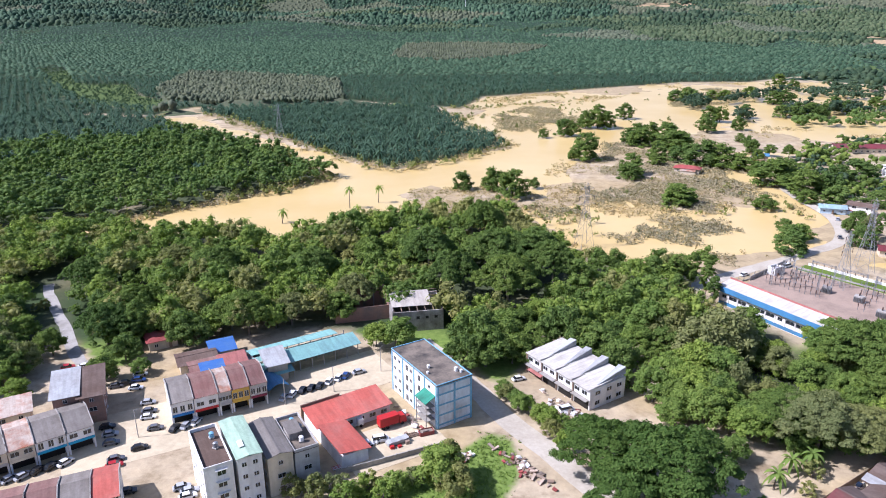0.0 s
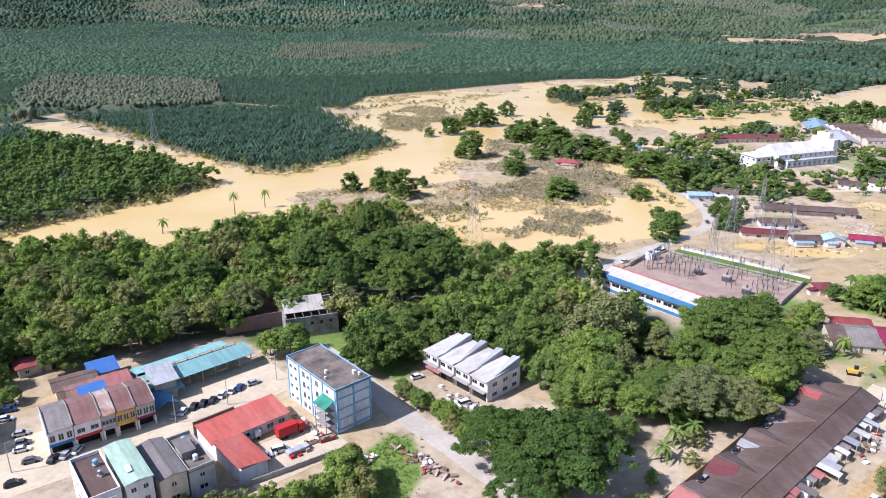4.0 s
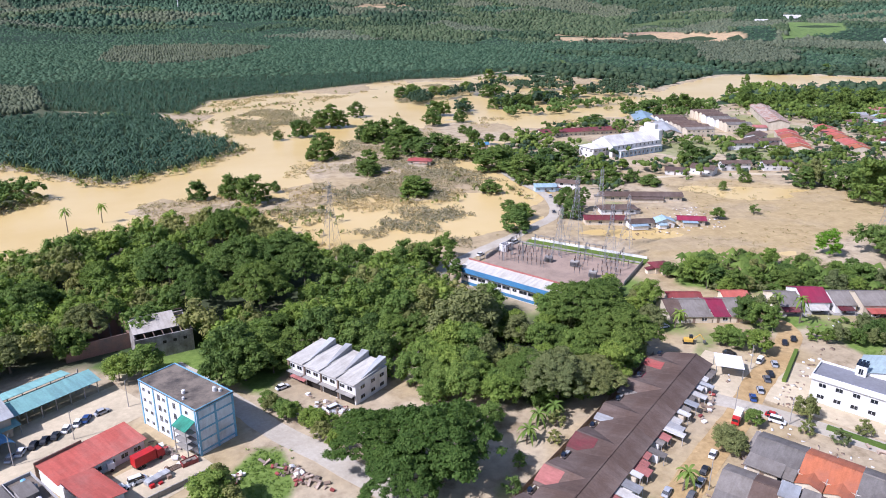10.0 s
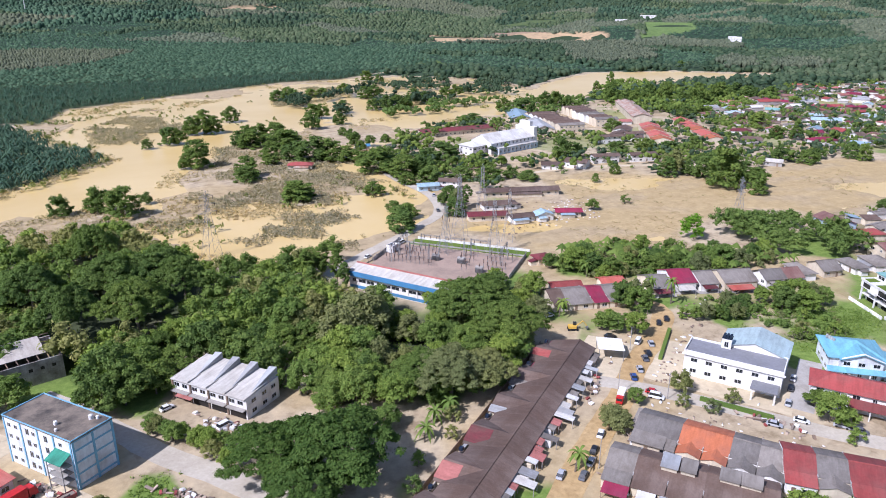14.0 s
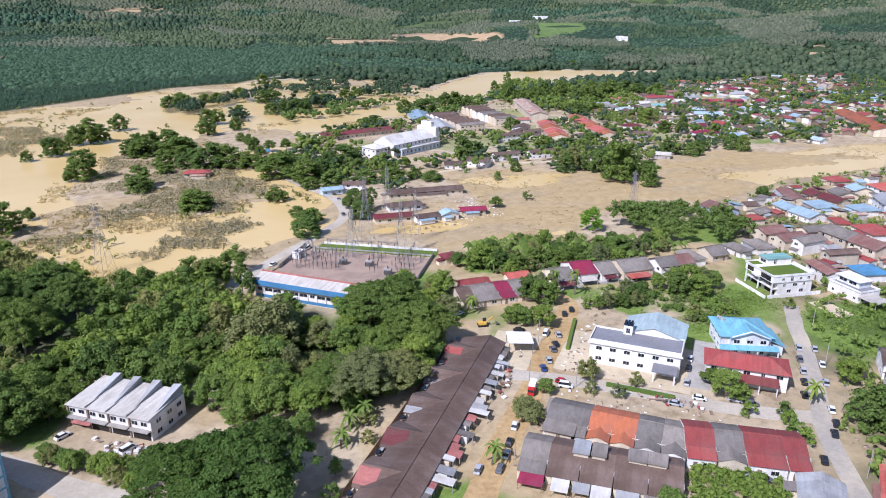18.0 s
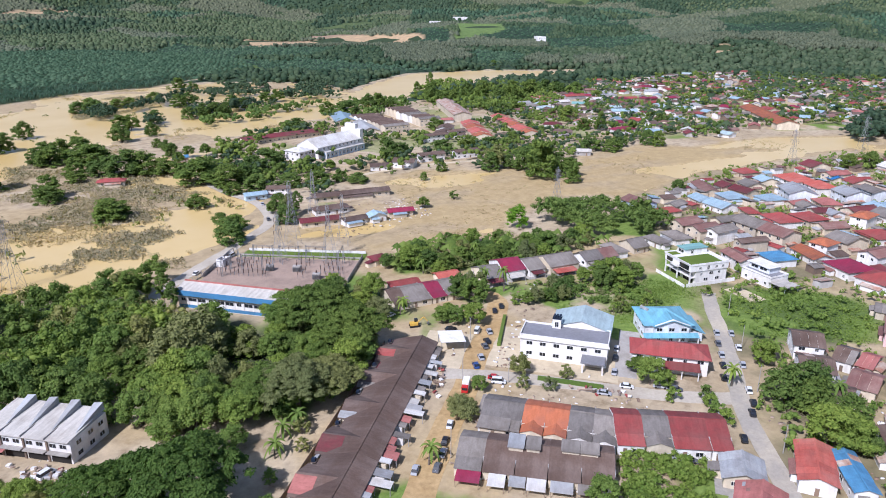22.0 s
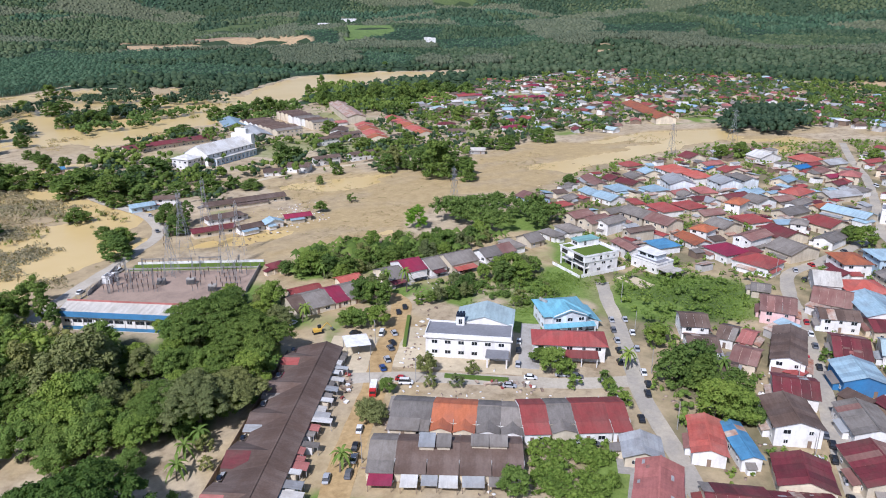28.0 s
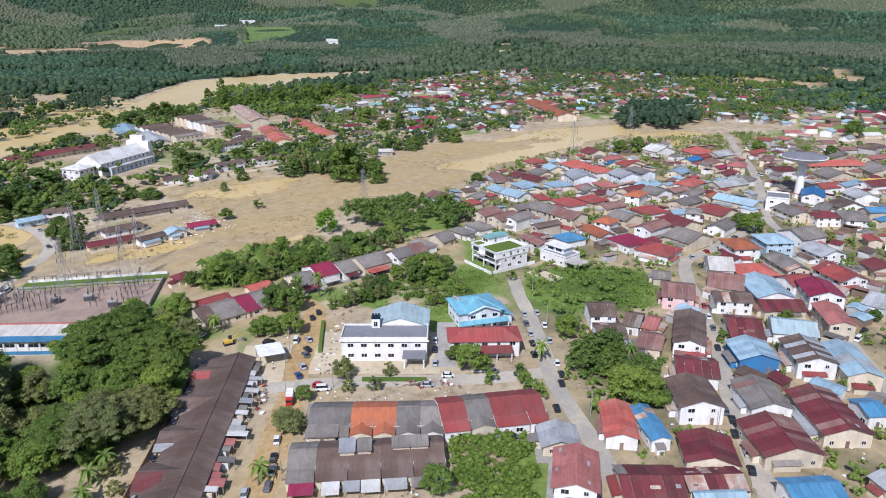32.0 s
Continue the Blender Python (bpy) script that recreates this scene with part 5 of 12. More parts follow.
# ---------------------------------------------------------------- estate terraces
UX, UY = math.cos(radians(32.2)), math.sin(radians(32.2))
Rt = random.Random(9)
for i in range(6):
    c = -41.6 + i * 16.7
    x, y = 104.3 + UX * c, 128.2 + UY * c
    t = thing("terrace_house", x, y, 0, 32.2, "low terrace houses under dark brown tiles with rear cross gable", "terrace house", "brown-roofed terrace")
    W, H = 16.7, 3.1
    RZ = H + 2.1
    blk(t, "wall", "wall_cream", -W / 2 + 0.01, -4.6, 0, W / 2 - 0.01, 8.6, H - 0.45)
    sheet_roof(t, [(-W / 2, -5.5, H + 0.1), (W / 2 - 0.03, -5.5, H + 0.1), (W / 2 - 0.03, 0, RZ), (-W / 2, 0, RZ)], "tile_brown", "front_roof", 0.14)
    sheet_roof(t, [(W / 2 - 0.03, 9.4, RZ - 2.3), (-W / 2, 9.4, RZ - 2.3), (-W / 2, 0.03, RZ), (W / 2 - 0.03, 0.03, RZ)], "tile_brown", "back_roof", 0.14)
    blk(t, "ridge_cap", "tile_brown", -W / 2, -0.2, RZ - 0.05, W / 2 - 0.03, 0.2, RZ + 0.12)
    gx0, gx1 = -W / 2 + 0.1, -W / 2 + 12.9
    gm, gz = (gx0 + gx1) / 2, RZ - 0.25
    yb = 11.6 + Rt.uniform(-0.3, 0.4)
    blk(t, "kitchen_wall", "wall_cream", gx0 + 0.4, 8.6, 0, gx1 - 0.4, yb - 0.5, H - 0.5)
    bm = bmesh.new()
    slab(bm, [(gx0, 1.2, H - 0.35), (gx0, yb, H - 0.35), (gm, yb, gz), (gm, 0.5, gz)], 0.14)
    slab(bm, [(gx1, yb, H - 0.35), (gx1, 1.2, H - 0.35), (gm, 0.5, gz), (gm, yb, gz)], 0.14)
    bmesh.ops.remove_doubles(bm, verts=bm.verts, dist=0.001)
    part("cross_gable", bm, M["tile_brown"], t)
    g = wall_shell(gx1 - gx0 - 0.8, 0.3, H - 0.5, "y", 0.3)
    bmesh.ops.translate(g, verts=g.verts, vec=(gm, yb - 0.5, 0))
    part("gable_wall", g, M["wall_cream"], t)
    blk(t, "court_wall", "wall_grey", gx1 - 0.3, yb - 0.9, 0, W / 2 + 0.4, yb - 0.7, 2.5)
    pm = Rt.choice(["sheet_pale", "tile_crimson", "sheet_white", "tile_pink", "tile_grey", "tile_maroon"])
    d1 = Rt.uniform(2.2, 4.6)
    sheet_roof(t, [(gx1 + 0.1, yb - 2.0 - d1, H - 0.2), (W / 2 + 0.1, yb - 2.0 - d1, H - 0.2), (W / 2 + 0.1, yb - 2.0, H - 0.6), (gx1 + 0.1, yb - 2.0, H - 0.6)], pm, "court_roof", 0.08)
    for k in range(1 + i % 2):
        xc, w = gx1 + 0.3 + k * 1.8, Rt.uniform(1.3, 1.7)
        sheet_roof(t, [(xc, yb - 1.9 + k * 0.3, H - 0.1), (xc + w, yb - 1.9 + k * 0.3, H - 0.1), (xc + w, yb - 0.5, H - 0.35), (xc, yb - 0.5, H - 0.35)], Rt.choice(["sheet_pale", "tile_grey", "tile_brown"]), "zinc_sheet", 0.06)
    # sheets patched over the tiles of the rear wing
    fz = lambda xx: gz - (gz - H + 0.35) * (gm - xx) / (gm - gx0) + 0.07
    xl, xr, back_, mat_ = ((gx0 + 1.2, gm - 0.8, 5.0, "tile_dusty"), (gx0 + 0.9, gm - 0.6, 5.4, "tile_pink"), (gx0 + 0.9, gm - 0.4, 6.2, "tile_maroon"),
                           (gx0 + 0.2, gx0 + 2.6, 4.6, "sheet_pale"), (gx0 + 0.2, gx0 + 2.4, 5.0, "tile_grey"), (gx0 + 2.6, gm - 0.8, 5.6, "tile_red"))[i]
    sheet_roof(t, [(xl, yb - back_, fz(xl)), (xr, yb - back_, fz(xr)), (xr, yb + 0.2, fz(xr)), (xl, yb + 0.2, fz(xl))], mat_, "patched_slope", 0.06)
    blk(t, "water_tank", "solar", gx1 + 0.5, yb - 1.6, 2.6, gx1 + 1.5, yb - 0.6, 3.7)
    # lean-tos and porches on the road side
    d0 = 0
    for k in range(7):
        w, dd, zz = Rt.uniform(2.0, 3.4), Rt.uniform(1.8, 6.0), Rt.uniform(2.2, 2.8)
        xa = -W / 2 + 0.1 + d0
        if xa + w > W / 2:
            break
        sheet_roof(t, [(xa, -5.2 - dd, zz), (xa + w, -5.2 - dd, zz), (xa + w, -4.9, zz + 0.45), (xa, -4.9, zz + 0.45)], Rt.choice(["sheet_pale", "tile_grey", "sheet_white", "sheet_pale", "sheet_white", "tile_grey", "tile_pink"]), "porch_roof", 0.08)
        for px in (xa + 0.1, xa + w - 0.25):
            blk(t, "porch_post", "concrete", px, -5.1 - dd, 0, px + 0.15, -4.95 - dd, zz - 0.08)
        if Rt.random() < 0.55:
            blk(t, "porch_wall", Rt.choice(["wall_white", "wall_cream", "wall_blue", "wall_white"]), xa + 0.2, -4.9 - dd * 0.7, 0, xa + w - 0.2, -4.62, 2.0)
        d0 += w + Rt.uniform(0.1, 0.5)
    for k in (-1, 1):
        put("door", DOOR, t, pose(k * 4.2 + 1.0, -4.6, 0.02))
        put("window", WIN["wide"], t, pose(k * 4.2 - 2.0, -4.6, 1.6))
t = thing("back_fence", 93.0, 137.0, 0, 32.2, "long weathered board fence behind the terrace", "fence")
for i in range(20):
    blk(t, "panel", "timber", -44 + i * 4.95, -0.2, 0, -44 + i * 4.95 + 4.85, -0.1, 1.8)


def unit_row(x, y, ang, D, H, units, group, label):
    """A terrace of units: width, roof, wall, gable over the porch."""
    total = sum(u[0] for u in units)
    ca, sa = math.cos(radians(ang)), math.sin(radians(ang))
    a = -total / 2
    for W, roof, wall, gable in units:
        c = a + W / 2
        t = thing("terrace_house", x + ca * c, y + sa * c, 0, ang, label % WORDS[roof], "terrace house", group)
        part("wall", wall_shell(W - 0.02, D, H, "x", 0.32), M[wall], t)
        part("roof", roof_bm(W - 0.1, D, H, "gx", 0.32, 0.05), M[roof], t)
        part("ridge_cap", ridge_cap(W - 0.1, D, H, "gx", 0.32, 0.0), M[roof], t)
        blk(t, "porch_wall", wall, -W / 2 + 0.2, -D / 2 - 3.4, 0, W / 2 - 0.2, -D / 2, H - 0.5)
        if gable:
            g = wall_shell(W - 0.5, 3.6, H - 0.5, "y", 0.3)
            bmesh.ops.translate(g, verts=g.verts, vec=(0, -D / 2 - 1.8, 0))
            part("porch_gable", g, M[wall], t)
            bm = bmesh.new()
            zr = H - 0.3 + (W / 2) * 0.3
            slab(bm, [(-W / 2 + 0.1, -D / 2 - 3.9, H - 0.4), (0, -D / 2 - 3.9, zr), (0, -D / 2 + 2.6, zr), (-W / 2 + 0.1, -D / 2 + 1.0, H - 0.4)], 0.12)
            slab(bm, [(W / 2 - 0.1, -D / 2 + 1.0, H - 0.4), (0, -D / 2 + 2.6, zr), (0, -D / 2 - 3.9, zr), (W / 2 - 0.1, -D / 2 - 3.9, H - 0.4)], 0.12)
            bmesh.ops.remove_doubles(bm, verts=bm.verts, dist=0.001)
            part("porch_roof", bm, M[roof], t)
        else:
            sheet_roof(t, [(-W / 2 + 0.1, -D / 2 - 3.9, H - 0.5), (W / 2 - 0.1, -D / 2 - 3.9, H - 0.5), (W / 2 - 0.1, -D / 2 + 0.3, H + 0.3), (-W / 2 + 0.1, -D / 2 + 0.3, H + 0.3)], roof, "porch_roof")
        blk(t, "party_wall", "wall_grey", W / 2 - 0.12, -D / 2 - 0.2, 0, W / 2 + 0.1, D / 2, H + 0.45)
        put("door", DOOR, t, pose(-W * 0.2, -D / 2 - 3.4, 0.02))
        put("window", WIN["wide"], t, pose(W * 0.18, -D / 2 - 3.4, 1.5))
        a += W


unit_row(140.3, 97.3, -60.2, 12.5, 3.2, [(11.5, "tile_grey", "wall_white", 0), (6.2, "tile_orange", "wall_cream", 1), (6.2, "tile_orange", "wall_cream", 1), (6.6, "tile_grey", "wall_white", 1), (6.4, "tile_grey", "wall_white", 1)],
         "mixed terrace before the hall", "terrace house with a %s roof and a small porch")
unit_row(158.0, 71.3, -51.3, 13.0, 3.8, [(7.4, "tile_red", "wall_white", 0), (7.0, "tile_grey", "wall_cream", 1), (9.5, "tile_red", "wall_white", 0), (5.5, "tile_red", "wall_white", 0)],
         "mixed terrace before the hall", "terrace house with a %s roof and white walls")
unit_row(123.8, 89.5, -56.5, 12.0, 3.2, [(7.0, "tile_grey", "wall_cream", 0), (8.0, "tile_brown", "wall_cream", 0), (8.0, "tile_brown", "wall_white", 0), (8.0, "tile_brown", "wall_cream", 0), (8.0, "tile_brown", "wall_white", 0)],
         "brown terrace in the estate", "terrace house under a %s roof with patched porches")
for c, d, w, dd, m_ in ((-5.5, 0.5, 3.6, 4.6, "sheet_pale"), (-1.2, 0.5, 3.2, 4.2, "tile_grey"), (8.0, 1.0, 4.2, 3.6, "tile_grey"), (12.6, 1.0, 4.2, 3.6, "tile_grey")):
    ca, sa = math.cos(radians(-57)), math.sin(radians(-57))
    t = thing("roof_dormer", 123.5 + ca * c - sa * d, 88.5 + sa * c + ca * d, 4.3, -57, "raised dormer under pale sheets on the terrace", "dormer", "raised dormers")
    blk(t, "cheek", "wall_cream", -w / 2, -dd / 2, -0.9, w / 2, dd / 2, 1.35)
    sheet_roof(t, [(-w / 2 - 0.3, -dd / 2 - 0.5, 1.45), (w / 2 + 0.3, -dd / 2 - 0.5, 1.45), (w / 2 + 0.3, dd / 2 + 0.3, 2.1), (-w / 2 - 0.3, dd / 2 + 0.3, 2.1)], m_)
for c, w, dd, m_ in ((-15.5, 6.0, 4.2, "tile_crimson"), (-8.5, 4.2, 4.6, "sheet_white"), (-3.6, 4.0, 3.8, "sheet_pale"), (1.0, 4.6, 4.4, "sheet_white"), (7.0, 5.4, 4.0, "sheet_pale"), (13.5, 5.6, 3.6, "tile_grey")):
    ca, sa = math.cos(radians(-56.5)), math.sin(radians(-56.5))
    t = thing("lean_to", 123.8 + ca * c + sa * 9.6, 89.5 + sa * c - ca * 9.6, 0, -56.5, "open lean-to under %s sheets before the terrace" % WORDS[m_], "lean-to", "lean-tos of the estate")
    sheet_roof(t, [(-w / 2, -dd, 2.1), (w / 2, -dd, 2.1), (w / 2, 0, 2.55), (-w / 2, 0, 2.55)], m_)
    for px in (-w / 2 + 0.1, w / 2 - 0.22):
        blk(t, "post", "timber", px, -dd + 0.2, 0, px + 0.12, -dd + 0.32, 2.0)
house(128.0, 106.5, -60, 7, 8, 3.0, "mono", "tile_grey", "wall_cream", 0.1, "lean-to house under grey sheets", 1, "s")
house(133.0, 111.5, -60, 6, 7, 2.8, "mono", "tile_grey", "wall_cream", 0.1, "lean-to shed under grey sheets", 1, "s", name="shed", category="shed")

# white hall
t = thing("assembly_hall", 176.5, 118.0, 0, -61.9, "two-storey white hall with a flat grey roof and a small tower", "hall")
L, D, H = 28, 10, 8.0
blk(t, "wall", "wall_white", -L / 2, -D / 2, 0, L / 2, D / 2, H)
blk(t, "roof", "slab_grey", -L / 2, -D / 2, H, L / 2, D / 2, H + 0.15)
parapets(t, L + 0.5, D + 0.5, H - 0.5, 1.2, 0.3, "wall_white")
blk(t, "cornice", "wall_white", -L / 2 - 0.7, -D / 2 - 0.7, H - 0.75, L / 2 + 0.7, -D / 2 - 0.25, H - 0.25)
for i in range(6):
    put("window", WIN["wide"], t, pose(-L / 2 + 3.0 + i * 4.4, -D / 2, 5.7))
    if i < 4:
        put("window", WIN["wide"], t, pose(-L / 2 + 3.0 + i * 4.4, -D / 2, 2.1))
for u in (-3, 0, 3):
    put("window", WIN["tall"], t, on_wall("e", u, 5.6, L, D))
    put("window", WIN["tall"], t, on_wall("w", u, 5.6, L, D))
blk(t, "portico_roof", "slab_grey", 6.2, -D / 2 - 5.6, 3.6, 13.6, -D / 2, 3.95)
for x in (6.6, 12.8):
    blk(t, "portico_column", "wall_white", x, -D / 2 - 5.3, 0, x + 0.5, -D / 2 - 4.8, 3.6)
tw = blk(t, "tower", "wall_white", -4.8, 3.0, H, -2.0, 5.6, H + 3.4)
blk(tw, "tower_cap", "solar", -4.9, 2.9, H + 3.4, -1.9, 5.7, H + 3.7)
for k in range(3):
    blk(tw, "tower_tank", "solar", -4.7 + k * 0.95, 3.2, H + 3.7, -3.95 + k * 0.95, 5.3, H + 4.5)
ob = put("window", WIN["tall"], tw, pose(-3.4, 3.0, H + 1.6))
g = wall_shell(19, 13, 8.2, "y", 0.3)
bmesh.ops.translate(g, verts=g.verts, vec=(4.5, 11.5, 0))
part("rear_wall", g, M["wall_white"], t)
g = roof_bm(19, 13, 8.2, "gy", 0.3, 0.5)
bmesh.ops.translate(g, verts=g.verts, vec=(4.5, 11.5, 0))
part("rear_roof", g, M["sheet_powder"], t, "powder blue sheeted gable roof")
yard("driveway_hall", 193, 104, -62, 7, 34, "concrete", 0.07, "concrete driveway with marked bays beside the hall")
t = thing("boundary_hedge", 163, 105, 0, -62, "clipped green hedge along the hall's forecourt", "hedge")
part("foliage", boxes((-11, -0.6, 0, 9, 0.6, 1.1)), M["leaf_mid"], t)
t = thing("boundary_hedge", 178, 146, 0, 35, "clipped green hedge along the estate road", "hedge")
part("foliage", boxes((-14, -0.6, 0, 10, 0.6, 1.1)), M["leaf_mid"], t)
t = thing("canopy", 154.7, 149.0, 0, 53, "open canopy with a flat white sheet roof on posts", "canopy")
sheet_roof(t, [(-4.4, -4.2, 4.0), (4.4, -4.2, 4.0), (4.4, 4.2, 4.3), (-4.4, 4.2, 4.3)], "wall_white")
for x in (-4.2, 4.0):
    for y in (-4.0, 3.8):
        blk(t, "post", "steel", x, y, 0, x + 0.18, y + 0.18, 4.0)

# villas
t = thing("villa", 215.6, 104.0, 0, -45, "two-storey pale blue villa under layered sky blue hipped roofs", "villa")
HOUSES.append((215.6, 104.0, 11, 11))
blk(t, "wall", "wall_ice", -8, -7, 0, 8, 7.5, 6.4)
g = roof_bm(16, 14.5, 6.4, "hip", 0.36, 0.9)
bmesh.ops.translate(g, verts=g.verts, vec=(0, 0.25, 0))
part("roof", g, M["sheet_sky"], t)
g = roof_bm(12, 9.0, 6.45, "gy", 0.36, 0.5)
bmesh.ops.translate(g, verts=g.verts, vec=(0.6, -4.6, 0))
part("front_gable_roof", g, M["sheet_sky"], t)
g = wall_shell(12, 8.2, 6.4, "y", 0.36)
bmesh.ops.translate(g, verts=g.verts, vec=(0.6, -4.6, 0))
part("front_wall", g, M["wall_ice"], t)
for pts in ([(-5.4, -9.4, 9.0 - 0.36 * 6.0), (0.6, -9.3, 9.02), (0.6, -8.9, 9.06), (-5.4, -9.0, 6.85)], [(6.6, -9.0, 6.85), (0.6, -8.9, 9.06), (0.6, -9.3, 9.02), (6.6, -9.4, 6.84)]):
    sheet_roof(t, pts, "wall_white", "barge_board", 0.3)
sheet_roof(t, [(-9.2, -11.2, 3.1), (9.6, -11.2, 3.1), (9.6, -8.6, 3.8), (-9.2, -8.6, 3.8)], "sheet_sky", "skirt_roof")
blk(t, "side_wing", "wall_ice", 8.0, -7.5, 0, 11.8, 6.0, 3.2)
sheet_roof(t, [(12.6, -8.4, 3.2), (12.6, 6.8, 3.2), (7.9, 5.2, 4.9), (7.9, -6.8, 4.9)], "sheet_sky", "wing_roof")
blk(t, "porch_floor", "concrete", -9, -11, 0, 9.4, -8.7, 0.25)
for x in (-8.8, -3.2, 2.6, 9.1):
    blk(t, "porch_column", "wall_white", x, -11.0, 0.25, x + 0.35, -10.65, 3.1)
for x in (-3.6, 0.6, 4.8):
    put("window", WIN["wide"], t, pose(x, -8.7, 5.0))
    put("window", WIN["tall"], t, pose(x, -8.7, 1.5))
for y in (-4, 0, 4):
    put("window", WIN["wide"], t, pose(-8, y, 4.8, 0, 0, -90))
    put("window", WIN["wide"], t, pose(-8, y, 1.7, 0, 0, -90))
for k in range(4):
    bm = bmesh.new()
    tube(bm, [(-6.6 + 0.5 * k, 4.4 - 0.9 * k, 7.4), (-6.6 + 0.5 * k, 4.4 - 0.9 * k, 8.4)], [0.4, 0.4], 8)
    part("water_tank", bm, M["sheet_pale"], t)
t = house(194.5, 90.4, -58.9, 23.0, 10.0, 6.2, "hip", "tile_red", "wall_white", 0.4, "two-storey white house with a dark red hipped roof", 2, "sw", name="villa", category="villa")
sheet_roof(t, [(-2, -9.0, 3.3), (9, -9.0, 3.3), (9, -5.0, 4.2), (-2, -5.0, 4.2)], "tile_red", "porch_roof")
for x in (-1.6, 3.5, 8.4):
    blk(t, "porch_post", "wall_white", x, -8.7, 0, x + 0.3, -8.4, 3.3)
blk(t, "balcony", "wall_white", -9, -6.2, 2.9, 0, -5.0, 3.9)

# modern white house
t = thing("modern_house", 276.5, 121.3, 0, -117, "modern three-storey white house with a planted roof terrace", "villa")
HOUSES.append((276.5, 121.3, 11, 12))
blk(t, "wall", "wall_white", -8.6, -6.4, 0, 8.6, 9.2, 5.6)
blk(t, "cantilevered_floor", "wall_white", -8.8, -9.2, 5.6, 9.0, 9.4, 8.2)
blk(t, "roof_slab", "wall_white", -9.0, -9.4, 8.2, 9.2, 9.6, 8.5)
parapets(t, 18.2, 19.0, 8.5, 0.5, 0.25, "wall_white")
blk(t, "roof_lawn", "grass", -1.6, -8.6, 8.5, 8.6, 7.0, 8.64, label="green planted roof terrace")
blk(t, "roof_lawn_strip", "grass", -8.6, -8.8, 8.5, -5.0, -4.2, 8.64, label="small green planted roof strip")
up = blk(t, "roof_room", "wall_white", -8.4, -3.6, 8.5, -3.0, 7.6, 11.0)
blk(up, "roof_room_top", "sheet_teal", -8.8, -4.0, 11.0, -2.6, 8.0, 11.25, label="flat pale teal roof")
put("window", WIN["tall"], up, pose(-3.0, 0, 9.8, 0, 0, 90))
put("window", WIN["band"], up, pose(-5.7, -3.6, 9.8))
blk(t, "glazing", "glass", -7.4, -9.24, 6.0, -3.4, -9.1, 7.8)
blk(t, "glazing", "glass", 1.4, -9.24, 5.9, 7.6, -9.1, 7.9)
blk(t, "balcony", "wall_white", -3.0, -10.2, 5.4, 1.2, -9.2, 6.4)
# garage shade as two black blocks, no room behind
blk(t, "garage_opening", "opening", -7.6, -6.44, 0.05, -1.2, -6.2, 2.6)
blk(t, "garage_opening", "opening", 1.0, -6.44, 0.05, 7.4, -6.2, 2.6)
blk(t, "middle_glazing", "glass", -6.8, -6.46, 3.2, 6.6, -6.3, 5.2)
blk(t, "mid_slab", "wall_white", -8.8, -8.6, 2.75, 8.8, -6.4, 3.0)
for x in (-8.6, -0.4, 8.1):
    blk(t, "column", "wall_white", x, -9.0, 0, x + 0.45, -8.5, 5.6)
for y, z, k in ((-4.6, 7.0, "small"), (-0.6, 7.0, "tall"), (3.4, 7.0, "small"), (6.8, 7.0, "small"), (-3.4, 4.2, "small"), (1.4, 4.2, "wide"), (5.4, 4.2, "small"), (-1.0, 1.6, "wide"), (4.6, 1.6, "wide")):
    put("window", WIN[k], t, pose(9.0 if z > 5.6 else 8.6, y, z, 0, 0, 90))
blk(t, "garden_wall", "wall_white", 10.6, -12.0, 0, 10.85, 12.0, 1.5)
blk(t, "garden_wall", "wall_white", -9.0, -13.0, 0, 10.6, -12.75, 1.3)
t = house(291.0, 97.5, -110, 15.0, 10.0, 4.2, "flat", "slab_grey", "wall_white", 0.2, "modern white house with stepped flat roofs", 1, "sw", name="modern_house", category="villa")
blk(t, "upper_wall", "wall_ice", -7.0, -1.5, 4.3, 3.4, 5.0, 6.9)
blk(t, "upper_roof", "wall_white", -7.6, -2.4, 6.9, 4.2, 5.4, 7.15)
put("window", WIN["band"], t, pose(-4.2, -1.5, 5.7))
put("window", WIN["band"], t, pose(0.4, -1.5, 5.7))
blk(t, "carport_roof", "sheet_bone", 7.2, -6.0, 2.9, 15.4, 2.6, 3.1)
for x, y in ((14.8, -5.6), (14.8, 2.0), (8.0, -5.6)):
    blk(t, "carport_post", "wall_white", x, y, 0, x + 0.3, y + 0.3, 2.9)
yard("patio_court", 270.6, 96.8, -113, 15.0, 7.6, "pale_silt", 0.08, "bare paved patch in the grass beside the white house")

# red and grey terrace by the fallen field
house(177.5, 198.6, -20, 12, 6, 3.2, "gx", "tile_red", "wall_cream", 0.3, storeys=1, windows="s")
house(196.5, 192.5, -20, 9, 6, 3.4, "gx", "tile_scarlet", "wall_cream", 0.3, storeys=1, windows="s")
unit_row(178.6, 188.4, -19.5, 12, 3.2, [(6, "tile_brown", "wall_cream", 0), (10, "tile_grey", "wall_cream", 0), (6.5, "tile_crimson", "wall_cream", 0), (9, "tile_grey", "wall_cream", 0)],
         "terrace by the flooded field", "terrace house with a %s roof and open shopfront")

